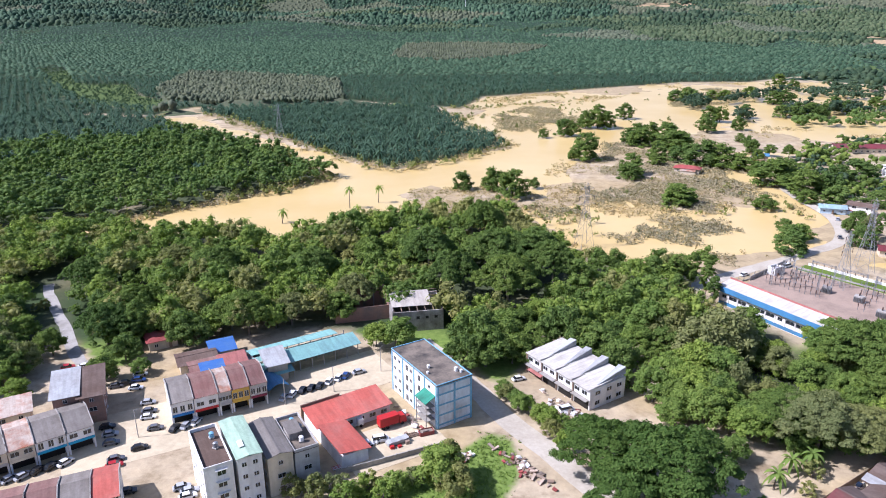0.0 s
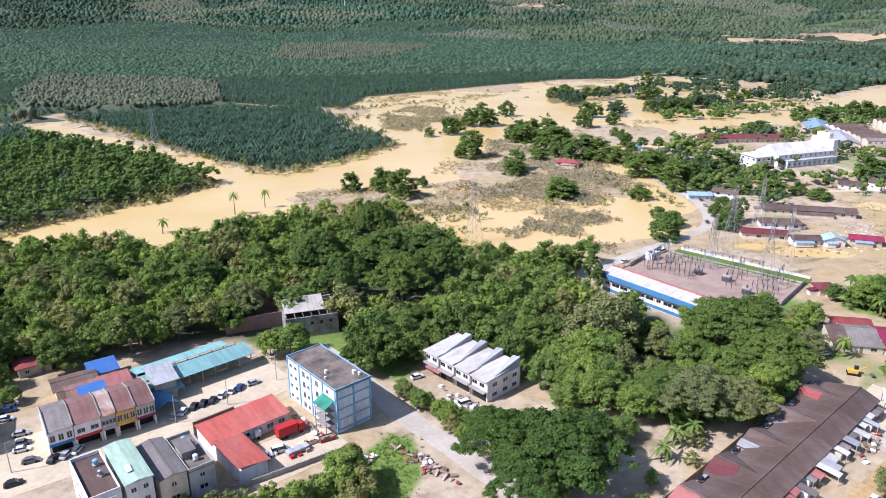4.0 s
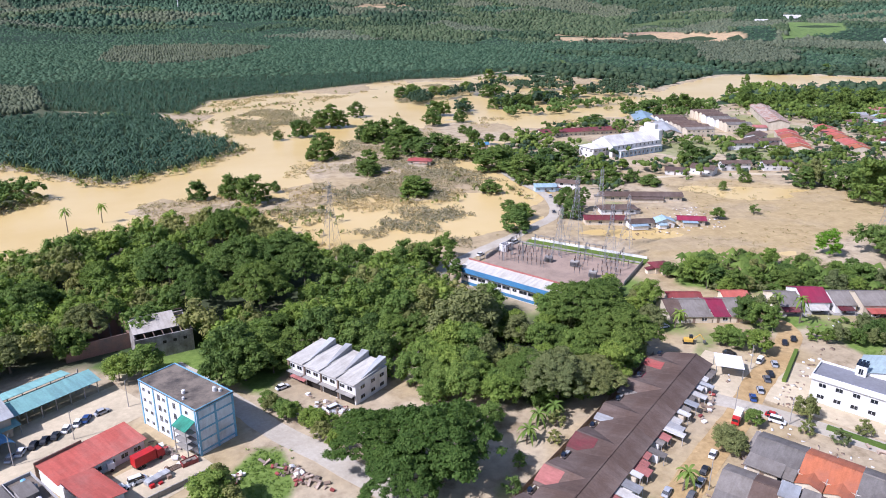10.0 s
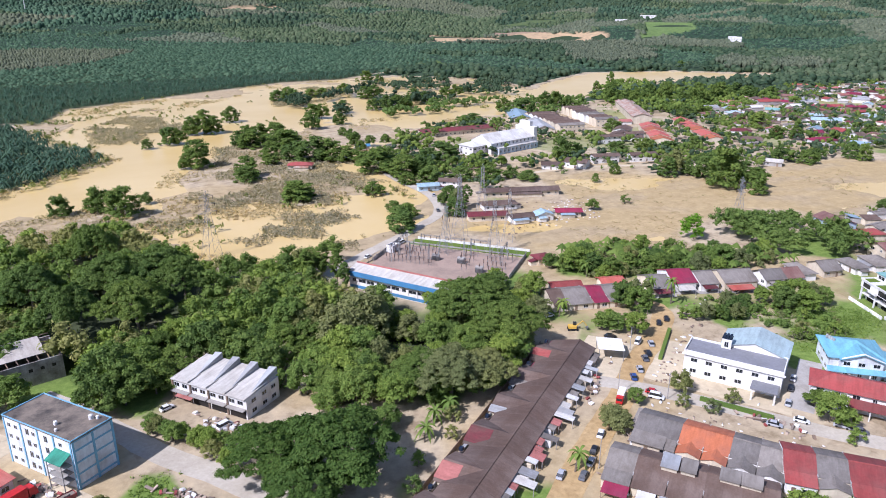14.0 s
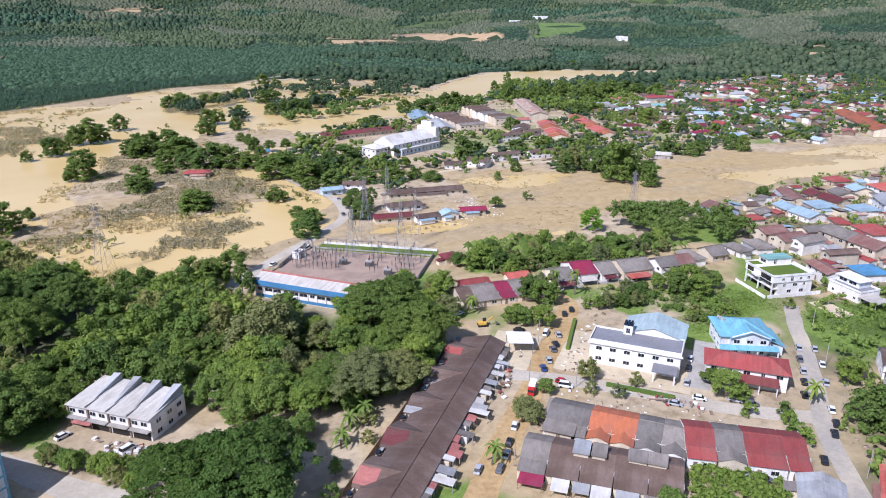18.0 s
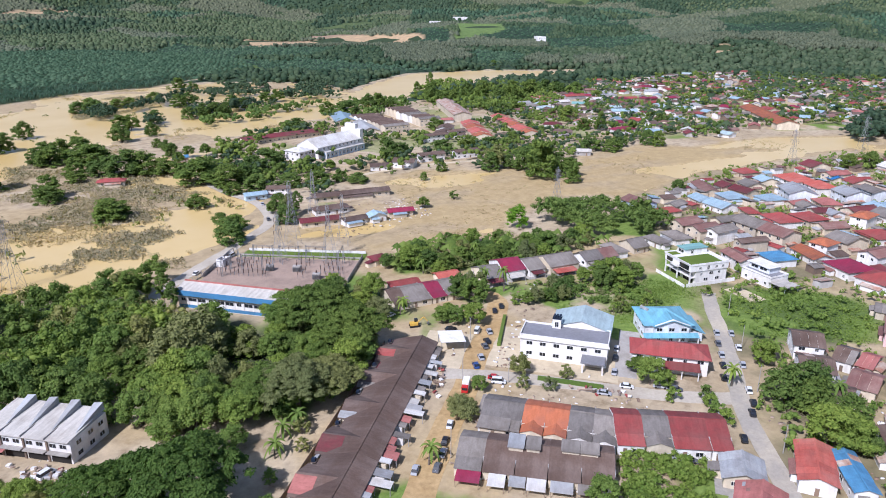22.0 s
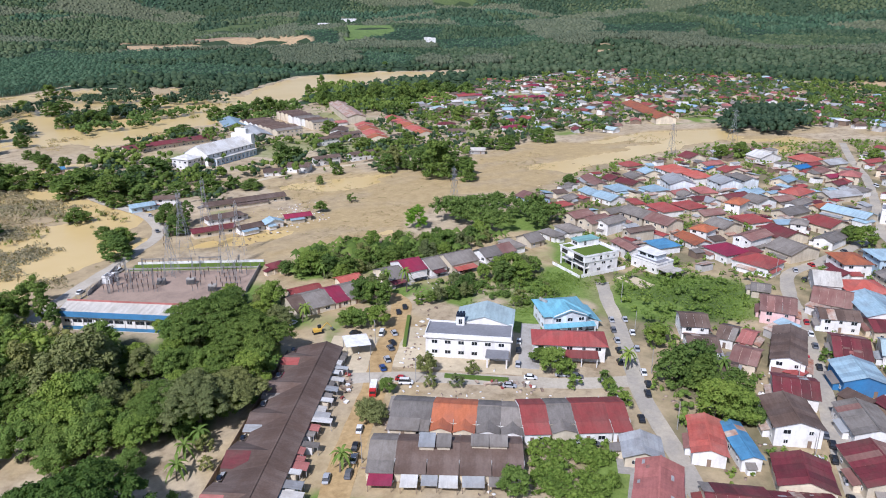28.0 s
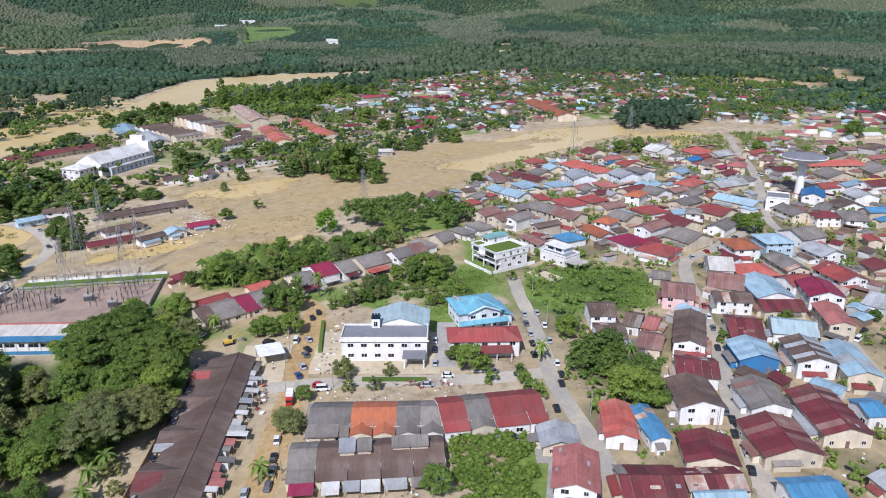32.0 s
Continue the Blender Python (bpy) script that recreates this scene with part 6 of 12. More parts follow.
# ---------------------------------------------------------------- over the water
t = thing("church", 328.5, 450.5, 0, 11, "large white church with a stepped gable tower and blue windows", "church")
part("nave_wall", wall_shell(50, 22, 8.5, "x", 0.52), M["wall_white"], t)
part("roof", roof_bm(50, 22, 8.5, "gx", 0.52, 0.4), M["sheet_white"], t)
blk(t, "front_tower", "wall_white", 25, -10, 0, 29, 10, 15.5)
blk(t, "tower_step", "wall_white", 25.3, -5, 15.5, 28.7, 6, 19.5)
blk(t, "aisle", "wall_blue", -21, -15, 0, 24.5, -11, 4.6)
blk(t, "aisle_roof", "sheet_white", -21.2, -15.6, 4.6, 24.6, -11, 5.0)
for i in range(10):
    put("window", WIN["tall"], t, pose(-18.6 + i * 4.5, -15, 2.3))
    put("window", WIN["tall"], t, pose(-18.6 + i * 4.5, -11, 7.0))
    blk(t, "buttress", "wall_white", -21 + i * 4.5, -15.5, 0, -20.5 + i * 4.5, -15, 4.5)
house(295, 444.5, 11, 13, 15, 7.5, "hip", "sheet_white", "wall_white", 0.35, "white parish house with a pale hipped roof", 2, "sw", name="parish_house", category="building")
house(334, 526.0, -6, 76, 12, 4, "gx", "tile_maroon", "wall_cream", 0.32, "long single-storey school block with a maroon roof", 1, "s", name="school_block", category="school")
for x, y, a, L, D, h_, roof in ((550, 529, 54, 116, 18, 7, "sheet_rust"), (430, 565, 60, 48, 20, 4.5, "sheet_blue"), (409, 506, 62, 50, 19, 4.5, "sheet_pale"),
                                (735, 268, 39, 118, 20, 6, "tile_orange"), (436, 432, 33, 20, 13, 5, "tile_brown"), (458, 450, 33, 20, 13, 5, "tile_brown")):
    house(x, y, a, L, D, h_, "gx", roof, "wall_white" if D < 16 else "wall_cream", 0.3, "long village hall with a %s roof" % WORDS[roof], 1, "sw" if L < 60 else "s", name="long_hall", category="hall", group="long halls of the village")


# two rows of shops under stepped red roofs
for bx, by, ba, dep_, count_ in ((472, 425, 52, 17, 6), (518, 419, 57, 16, 8)):
    for k in range(count_):
        c = (k - (count_ - 1) / 2) * 13.0
        house(bx + math.cos(radians(ba)) * c, by + math.sin(radians(ba)) * c, ba, 12.9, dep_, 4.2 + 0.7 * (k % 2), "gx", "tile_scarlet" if k % 3 else "tile_orange", "wall_cream", 0.27,
              "village shop under a stepped red roof", 1, "s" if count_ < 8 else "", name="village_shop", category="shop", group="red-roofed shops of the village", over=0.25)

# two blocks of shops in the village
Rb = random.Random(17)
for bx, by, ba, wid_, count_ in ((435, 517, -14, 27, 8), (488, 527, -19, 23, 9)):
    for k in range(count_):
        c = (k - (count_ - 1) / 2) * 9.8
        xx_, yy_ = bx - math.sin(radians(ba)) * c, by + math.cos(radians(ba)) * c
        rf_ = Rb.choice(["tile_brown", "tile_brown", "tile_brown", "tile_grey", "tile_grey"])
        house(xx_, yy_, ba, wid_ - Rb.uniform(0, 4), 9.4, 6.6 + Rb.uniform(-0.4, 0.6), "gx", rf_, Rb.choice(["wall_white", "wall_cream"]), 0.3, "two-storey village shop with a %s roof" % WORDS[rf_], 2, "s" if k == 0 else "", name="village_shop", category="shop", group="shops of the village", over=0.3)


def pylon(x, y, hgt, ang, z=0.0):
    t = thing("pylon", x, y, z, ang, "grey lattice steel power pylon with three pairs of arms", "pylon", "power pylons")
    b, w = hgt * 0.11, hgt * 0.022
    lev = [0, 0.2, 0.38, 0.54, 0.66, 0.76, 0.86, 0.94]
    wid = [b + (w - b) * min(1, f / 0.7) for f in lev]
    for sx in (-1, 1):
        for sy in (-1, 1):
            bm = bmesh.new()
            for k in range(7):
                beam(bm, (sx * wid[k], sy * wid[k], lev[k] * hgt), (sx * wid[k + 1], sy * wid[k + 1], lev[k + 1] * hgt), 0.075)
            part("leg", bm, M["pale_steel"], t)
    bm = bmesh.new()
    for k in range(7):
        a, c, z0, z1 = wid[k], wid[k + 1], lev[k] * hgt, lev[k + 1] * hgt
        for sx, sy, tx, ty in ((-1, -1, 1, -1), (1, -1, 1, 1), (1, 1, -1, 1), (-1, 1, -1, -1)):
            beam(bm, (sx * a, sy * a, z0), (tx * c, ty * c, z1), 0.034)
            beam(bm, (tx * a, ty * a, z0), (sx * c, sy * c, z1), 0.034)
            beam(bm, (sx * c, sy * c, z1), (tx * c, ty * c, z1), 0.034)
    part("bracing", bm, M["pale_steel"], t)
    for f, s in ((0.66, 0.15), (0.78, 0.13), (0.9, 0.11)):
        for sg in (-1, 1):
            bm = bmesh.new()
            for dy in (-w, w):
                beam(bm, (sg * w, dy, f * hgt), (sg * hgt * s, 0, f * hgt + 0.3), 0.04)
                beam(bm, (sg * w, dy, f * hgt + 1.2), (sg * hgt * s, 0, f * hgt + 0.35), 0.04)
            arm = part("arm", bm, M["pale_steel"], t)
            bm = bmesh.new()
            tube(bm, [(sg * hgt * s, 0, f * hgt - 1.6), (sg * hgt * s, 0, f * hgt + 0.3)], [0.12, 0.12], 5)
            part("insulator", bm, M["porcelain"], arm)
    bm = bmesh.new()
    for sx in (-1, 1):
        for sy in (-1, 1):
            beam(bm, (sx * w, sy * w, 0.94 * hgt), (0, 0, hgt), 0.04)
    part("peak", bm, M["pale_steel"], t)


for x, y, hgt, a in ((66, 313, 31, 20), (178, 249, 27, 40), (177, 277, 33, 40), (160, 262, 24, 30), (196, 262, 26, 40), (322, 227, 24, 70), (-139, 593, 30, 30), (620, 150, 30, 60), (538, 174, 26, 60), (206, 300, 30, 40)):
    pylon(x, y, hgt, a)

# water tower
t = thing("water_tower", 466, 8, 0, 0, "white concrete water tower with a wide saucer top", "water tower")
bm = bmesh.new()
tube(bm, [(0, 0, 0), (0, 0, 12), (0, 0, 20), (0, 0, 21.5)], [2.6, 2.2, 2.4, 3.5], 20)
part("shaft", bm, M["wall_white"], t)
bm = bmesh.new()
tube(bm, [(0, 0, 21.4), (0, 0, 23.6), (0, 0, 25.2), (0, 0, 25.4)], [3.4, 11.5, 13.2, 13.2], 40)
part("saucer", bm, M["wall_white"], t)
bm = bmesh.new()
tube(bm, [(0, 0, 25.4), (0, 0, 25.9), (0, 0, 27.2)], [12.4, 12.2, 3.0], 40)
part("cover", bm, M["slab_grey"], t)
for k in range(16):
    a = 6.2832 * k / 16
    part("cover_rib", boxes((-0.15, 3.0, 25.5, 0.15, 12.3, 26.3)), M["slab_grey"], t).matrix_local = pose(0, 0, 0, 0, 0, math.degrees(a))
house(560, -10, -58, 44, 15, 5.2, "hip", "tile_scarlet", "wall_cream", 0.32, "long cream school building with a bright red roof", 2, "s", name="school_block", category="school")
t = thing("yellow_canopy", 515, -32, 0, -58, "open shelter under a bright yellow sheet roof", "canopy")
sheet_roof(t, [(-12, -6, 4.6), (12, -6, 4.6), (12, 0, 6.0), (-12, 0, 6.0)], "yellow_paint")
sheet_roof(t, [(-12, 0.02, 6.0), (12, 0.02, 6.0), (12, 6, 4.6), (-12, 6, 4.6)], "yellow_paint")
for x in (-11.5, 0, 11.3):
    for y in (-5.6, 5.5):
        blk(t, "post", "steel", x, y, 0, x + 0.2, y + 0.2, 4.6)


# ---------------------------------------------------------------- houses of the town
house(153.8, 49.3, -62, 9.1, 9.0, 3.3, "gy", "sheet_pale", "wall_cream", 0.36, storeys=1, windows="sw", annex={"w": (0.34, 0.77, 3.5, "tile_grey")}, strips=3.4, apron=1.8)
house(139.7, 39.9, -72, 9.7, 14.7, 5.3, "gy", "tile_pink", "wall_white", 0.36, storeys=2, windows="sw", annex={"s": (0.28, 0.84, 3.0, "sheet_pale")}, strips=3.4, apron=1.8)
house(306.6, 17.7, -56, 15.5, 13.9, 4.8, "hip", "tile_scarlet", "wall_white", 0.36, storeys=1, windows="sw", annex={"w": (0.03, 0.48, 3.3, "tile_grey")}, strips=3.4, apron=1.8)
house(336.0, 26.3, -55, 11.7, 14.8, 6.3, "hip", "tile_orange", "wall_white", 0.36, storeys=2, windows="sw", annex={"s": (0.15, 0.60, 3.8, "tile_red"), "w": (0.15, 0.79, 2.6, "tile_maroon")}, strips=3.4, apron=1.8)
house(346.2, 13.3, -56, 12.9, 13.6, 7.8, "hip", "sheet_blue", "wall_blue", 0.36, storeys=3, windows="sw", annex={"w": (0.32, 0.82, 2.7, "sheet_pale")}, strips=3.4, apron=1.8)
house(321.2, 5.7, -55, 9.6, 18.8, 5.3, "gy", "tile_grey", "wall_cream", 0.36, storeys=2, windows="sw", annex={"e": (0.28, 0.73, 2.7, "tile_brown")}, strips=3.4, apron=1.8)
house(318.6, -15.1, -50, 12.8, 16.1, 4.8, "gy", "tile_red", "wall_white", 0.36, storeys=2, windows="sw", annex={"s": (0.04, 0.65, 2.5, "tile_red"), "w": (0.33, 0.77, 2.9, "tile_grey")}, strips=3.4, apron=1.8)
house(347.9, -8.0, -47, 13.2, 13.1, 4.8, "gy", "sheet_pale", "wall_white", 0.36, storeys=2, windows="sw", annex={"e": (0.15, 0.83, 3.3, "tile_brown"), "w": (0.24, 0.94, 3.2, "tile_brown")}, strips=3.4, apron=1.8)
house(372.1, 1.7, -40, 14.6, 15.5, 4.8, "gx", "tile_grey", "wall_white", 0.36, storeys=1, windows="sw", annex={"e": (0.11, 0.71, 3.2, "tile_red"), "s": (0.29, 0.78, 3.4, "tile_pink")}, strips=3.4, apron=1.8)
house(253.6, 329.1, -22, 46.7, 7.4, 3.3, "gx", "tile_brown", "wall_cream", 0.36, storeys=1, windows="s", annex={"s": (0.35, 0.76, 3.4, "tile_brown"), "w": (0.35, 0.85, 3.9, "tile_grey")})
house(225.2, 311.3, -19, 19.5, 7.4, 3.3, "hip", "tile_brown", "wall_white", 0.36, storeys=1, windows="s", annex={"e": (0.08, 0.59, 3.0, "tile_brown")})
house(207.0, 296.4, -23, 20.7, 6.4, 3.3, "gx", "tile_maroon", "wall_cream", 0.36, storeys=1, windows="s")
house(221.3, 285.7, -12, 12.9, 6.0, 3.0, "gx", "tile_brown", "wall_white", 0.36, storeys=1, windows="s", annex={"e": (0.26, 0.94, 3.5, "tile_brown"), "s": (0.02, 0.71, 3.2, "sheet_blue")})
house(233.4, 281.7, -17, 9.4, 6.0, 3.3, "gy", "sheet_blue", "wall_white", 0.36, storeys=1, windows="s", annex={"s": (0.05, 0.53, 2.4, "sheet_blue"), "w": (0.26, 0.83, 2.8, "sheet_rust")})
house(249.5, 280.3, -28, 13.5, 6.0, 3.0, "gx", "tile_crimson", "wall_cream", 0.36, storeys=1, windows="s", annex={"w": (0.17, 0.77, 2.9, "tile_grey"), "s": (0.13, 0.71, 3.1, "sheet_blue")})
house(211.1, 367.3, -17, 12.6, 6.0, 3.3, "gx", "sheet_blue", "wall_blue", 0.36, storeys=1, windows="s", annex={"e": (0.18, 0.76, 3.7, "tile_pink")})
house(225.0, 363.8, -40, 12.4, 6.0, 5.3, "gx", "tile_brown", "wall_white", 0.36, storeys=2, windows="s")
house(190.5, 229.3, -8, 6.8, 6.0, 3.3, "hip", "tile_maroon", "wall_cream", 0.36, storeys=1, windows="s", annex={"w": (0.05, 0.57, 3.9, "tile_maroon"), "s": (0.33, 0.74, 3.1, "tile_maroon")})
house(164.1, 463.7, -28, 16.0, 7.4, 3.3, "hip", "tile_red", "wall_cream", 0.36, storeys=1, windows="s", annex={"s": (0.26, 0.88, 3.3, "sheet_rust")})
house(230.1, 502.7, -16, 9.5, 6.0, 3.3, "gx", "sheet_midblue", "wall_cream", 0.36, storeys=1, windows="s", annex={"w": (0.11, 0.54, 2.8, "sheet_pale")})
house(362.7, 371.4, -17, 20.1, 6.4, 5.3, "gx", "tile_brown", "wall_white", 0.36, storeys=2, windows="s")
house(390.0, 361.4, -17, 20.1, 6.4, 5.3, "gx", "tile_brown", "wall_white", 0.36, storeys=2, windows="s")
house(420.0, 425.8, -13, 19.0, 6.4, 5.8, "gx", "tile_brown", "wall_white", 0.36, storeys=2, windows="s", annex={"w": (0.32, 0.95, 3.7, "tile_grey")})
house(447.1, 426.2, -11, 17.4, 6.4, 5.8, "gx", "tile_brown", "wall_white", 0.36, storeys=2, windows="s")
house(211.3, 182.4, -22, 8.4, 15.0, 3.0, "gx", "tile_grey", "wall_cream", 0.36, storeys=1, windows="sw", apron=1.5, porch=(3.8, "tile_maroon"), over=0.4)
house(222.0, 180.6, -22, 9.6, 15.5, 3.9, "gx", "tile_crimson", "wall_white", 0.36, storeys=1, windows="sw", apron=1.5, porch=(4.2, "sheet_bone"), over=0.4)
house(231.0, 175.4, -22, 7.6, 14.5, 3.2, "gx", "tile_grey", "wall_white", 0.36, storeys=1, windows="sw", apron=1.5, porch=(3.2, "tile_maroon"), over=0.4)
house(242.2, 169.2, -22, 14.0, 14.5, 3.8, "gx", "tile_grey", "wall_cream", 0.38, storeys=1, windows="sw", apron=1.5, porch=(4.4, "tile_scarlet"), over=0.4)
house(257.5, 163.0, -20, 8.4, 10, 3.4, "gx", "tile_grey", "wall_white", 0.46, storeys=1, windows="sw", apron=1.5, porch=(2.6, "tile_grey"))
house(266.8, 160.6, -20, 7.2, 10, 3.1, "gx", "tile_dusty", "wall_white", 0.46, storeys=1, windows="sw", apron=1.5, porch=(2.6, "tile_grey"))
house(275.6, 160.5, -112, 12.4, 6.4, 3.4, "hip", "tile_grey", "wall_white", 0.5, storeys=1, windows="s", over=0.7, annex={"s": (0.12, 0.56, 1.9, "sheet_rust"), "w": (0.09, 0.73, 1.9, "tile_dusty")})
house(287.8, 157.5, -18, 8.4, 11, 3.2, "gx", "tile_grey", "wall_cream", 0.46, storeys=1, windows="s", over=0.7, annex={"e": (0.05, 0.48, 2.1, "tile_grey")})
house(301.9, 153.1, -110, 11.8, 6.6, 3.2, "hip", "tile_grey", "wall_white", 0.5, storeys=1, windows="s", over=0.7, annex={"w": (0.09, 0.65, 2.8, "sheet_pale"), "e": (0.18, 0.75, 2.5, "tile_grey")})
house(314.4, 149.4, -119, 13.4, 9.0, 3.2, "hip", "tile_grey", "wall_white", 0.38, storeys=1, windows="s", over=0.7, annex={"s": (0.28, 0.89, 3.1, "sheet_pale"), "w": (0.09, 0.66, 2.2, "tile_dusty")})
house(351.3, 191.3, -110, 16.7, 11.9, 5.2, "gx", "tile_dusty", "wall_blue", 0.34, storeys=2, windows="s", over=0.7, annex={"s": (0.09, 0.60, 2.1, "sheet_pale")})
house(350.8, 174.4, -114, 8.3, 15.3, 3.4, "hip", "tile_red", "wall_cream", 0.38, storeys=1, windows="s", over=0.7, annex={"s": (0.19, 0.66, 2.5, "sheet_rust")})
house(367.9, 177.3, -92, 7.4, 12.3, 3.2, "gy", "tile_grey", "wall_cream", 0.34, storeys=1, windows="s", over=0.7, annex={"s": (0.27, 0.83, 2.4, "tile_grey"), "e": (0.22, 0.70, 2.6, "sheet_pale")})
house(389.3, 171.8, -122, 12.4, 10.4, 3.2, "gx", "sheet_blue", "wall_cream", 0.34, storeys=1, windows="s", over=0.7, annex={"e": (0.17, 0.79, 2.0, "tile_grey")})
house(384.5, 158.3, -112, 14.8, 12.6, 3.2, "gx", "sheet_blue", "wall_white", 0.34, storeys=1, windows="s", over=0.7, annex={"w": (0.11, 0.53, 3.2, "sheet_pale")})
house(417.1, 183.0, -137, 25.3, 9.4, 3.2, "gx", "tile_dusty", "wall_cream", 0.34, storeys=1, windows="s", over=0.7, annex={"w": (0.10, 0.53, 2.7, "tile_dusty"), "s": (0.02, 0.58, 3.1, "sheet_pale")})
house(430.2, 175.4, -120, 9.2, 11.1, 3.2, "gx", "tile_maroon", "wall_cream", 0.34, storeys=1, windows="s", over=0.7, annex={"s": (0.29, 0.77, 1.8, "tile_grey"), "w": (0.11, 0.71, 3.2, "tile_dusty")})
house(426.3, 162.6, -110, 14.0, 10.8, 3.2, "gx", "tile_maroon", "wall_cream", 0.34, storeys=1, windows="s", over=0.7, annex={"w": (0.06, 0.48, 1.9, "tile_grey")})
house(407.2, 161.9, -124, 14.2, 12.9, 3.4, "hip", "sheet_blue", "wall_white", 0.38, storeys=1, windows="s", over=0.7, annex={"e": (0.16, 0.71, 2.3, "sheet_blue"), "s": (0.16, 0.75, 2.4, "tile_grey")})
house(418.7, 143.8, -119, 12.1, 13.1, 3.4, "hip", "sheet_blue", "wall_white", 0.38, storeys=1, windows="s", over=0.7, annex={"w": (0.12, 0.53, 2.4, "tile_grey"), "s": (0.13, 0.58, 2.1, "sheet_blue")})
house(444.8, 165.5, -128, 12.8, 12.0, 3.2, "gx", "tile_grey", "wall_cream", 0.34, storeys=1, windows="s", over=0.7, annex={"w": (0.06, 0.52, 3.0, "tile_grey"), "e": (0.27, 0.75, 2.0, "tile_dusty")})
house(463.5, 163.6, -129, 11.1, 11.5, 3.2, "gx", "sheet_blue", "wall_cream", 0.34, storeys=1, windows="s", over=0.7, annex={"w": (0.03, 0.48, 3.0, "tile_grey"), "s": (0.20, 0.80, 2.7, "sheet_rust")})
house(469.4, 148.2, -125, 20.2, 16.9, 5.7, "hip", "tile_scarlet", "wall_white", 0.38, storeys=2, windows="s", over=0.7, annex={"e": (0.21, 0.67, 3.1, "sheet_rust"), "s": (0.29, 0.93, 2.7, "tile_grey")})
house(463.4, 131.1, -129, 17.0, 13.4, 5.2, "hip", "tile_scarlet", "wall_white", 0.38, storeys=2, windows="s", over=0.7, annex={"s": (0.26, 0.87, 2.8, "sheet_rust")})
house(438.3, 135.7, -142, 19.4, 15.7, 5.7, "gx", "sheet_pale", "wall_ice", 0.34, storeys=2, windows="s", over=0.7, annex=None)
house(478.3, 183.6, -116, 12.0, 13.0, 3.2, "hip", "tile_red", "wall_cream", 0.38, storeys=1, windows="s", over=0.7, annex={"s": (0.05, 0.60, 2.2, "sheet_rust")})
house(419.8, 129.4, -113, 6.4, 12.2, 3.2, "gy", "tile_pink", "wall_cream", 0.34, storeys=1, windows="s", over=0.7, annex={"w": (0.26, 0.71, 2.7, "sheet_pale")})
house(416.0, 122.5, -130, 8.2, 10.5, 3.2, "gx", "tile_grey", "wall_white", 0.34, storeys=1, windows="s", over=0.7, annex={"w": (0.02, 0.60, 2.0, "tile_dusty")})
house(432.0, 117.0, -137, 13.6, 11.1, 3.4, "hip", "tile_pink", "wall_cream", 0.38, storeys=1, windows="s", over=0.7, annex={"w": (0.02, 0.64, 3.1, "sheet_pale")})
house(455.1, 111.3, -132, 15.5, 14.8, 5.7, "gx", "sheet_pale", "wall_ice", 0.34, storeys=2, windows="s", over=0.7, annex={"e": (0.06, 0.71, 2.3, "sheet_rust")})
house(470.7, 103.6, -130, 15.7, 10.3, 5.7, "gx", "tile_grey", "wall_ice", 0.34, storeys=2, windows="s", over=0.7, annex={"w": (0.27, 0.87, 2.3, "sheet_rust"), "s": (0.21, 0.72, 2.7, "tile_grey")})
house(383.4, 141.6, -133, 11.4, 6.6, 3.2, "hip", "tile_red", "wall_cream", 0.38, storeys=1, windows="s", over=0.7, annex={"w": (0.04, 0.58, 2.3, "tile_grey")})
house(379.2, 123.1, -123, 16.3, 13.2, 3.7, "hip", "tile_red", "wall_white", 0.38, storeys=1, windows="s", over=0.7, annex={"s": (0.26, 0.72, 3.2, "tile_red")})
house(352.3, 127.3, -111, 15.9, 13.9, 6.2, "gx", "tile_grey", "wall_cream", 0.34, storeys=2, windows="s", over=0.7, annex={"s": (0.03, 0.63, 2.6, "tile_dusty"), "w": (0.07, 0.69, 2.3, "tile_grey")})
house(346.1, 112.0, -110, 14.6, 13.1, 6.2, "gx", "tile_dusty", "wall_cream", 0.34, storeys=2, windows="s", over=0.7, annex={"e": (0.18, 0.66, 3.1, "sheet_rust")})
house(358.6, 143.3, -113, 8.1, 14.7, 3.4, "gy", "tile_grey", "wall_cream", 0.34, storeys=1, windows="s", over=0.7, annex={"w": (0.13, 0.69, 2.3, "sheet_pale")})
house(331.8, 153.5, -108, 9.9, 13.7, 5.7, "gy", "tile_dusty", "wall_cream", 0.34, storeys=2, windows="s", over=0.7, annex={"w": (0.13, 0.68, 2.7, "tile_dusty")})
house(328.2, 142.1, -110, 10.3, 14.0, 5.7, "gy", "tile_dusty", "wall_cream", 0.34, storeys=2, windows="s", over=0.7, annex={"w": (0.17, 0.66, 2.7, "tile_grey")})
house(330.1, 134.1, -105, 8.0, 14.6, 6.2, "gy", "tile_grey", "wall_white", 0.34, storeys=2, windows="s", over=0.7, annex={"s": (0.27, 0.75, 2.3, "tile_grey"), "w": (0.01, 0.41, 3.1, "tile_grey")})
house(325.0, 117.2, -120, 5.8, 14.7, 5.7, "gy", "tile_brown", "wall_cream", 0.34, storeys=2, windows="s", over=0.7, annex={"w": (0.18, 0.70, 2.6, "tile_grey")})
house(322.8, 119.2, -29, 4.5, 6.0, 5.2, "gx", "tile_dusty", "wall_cream", 0.34, storeys=2, windows="s", over=0.7, annex={"s": (0.20, 0.79, 2.7, "sheet_pale")})
house(316.3, 101.9, -122, 11.4, 11.9, 3.7, "hip", "sheet_midblue", "wall_white", 0.38, storeys=1, windows="s", over=0.7, annex={"w": (0.15, 0.60, 2.3, "sheet_pale")})
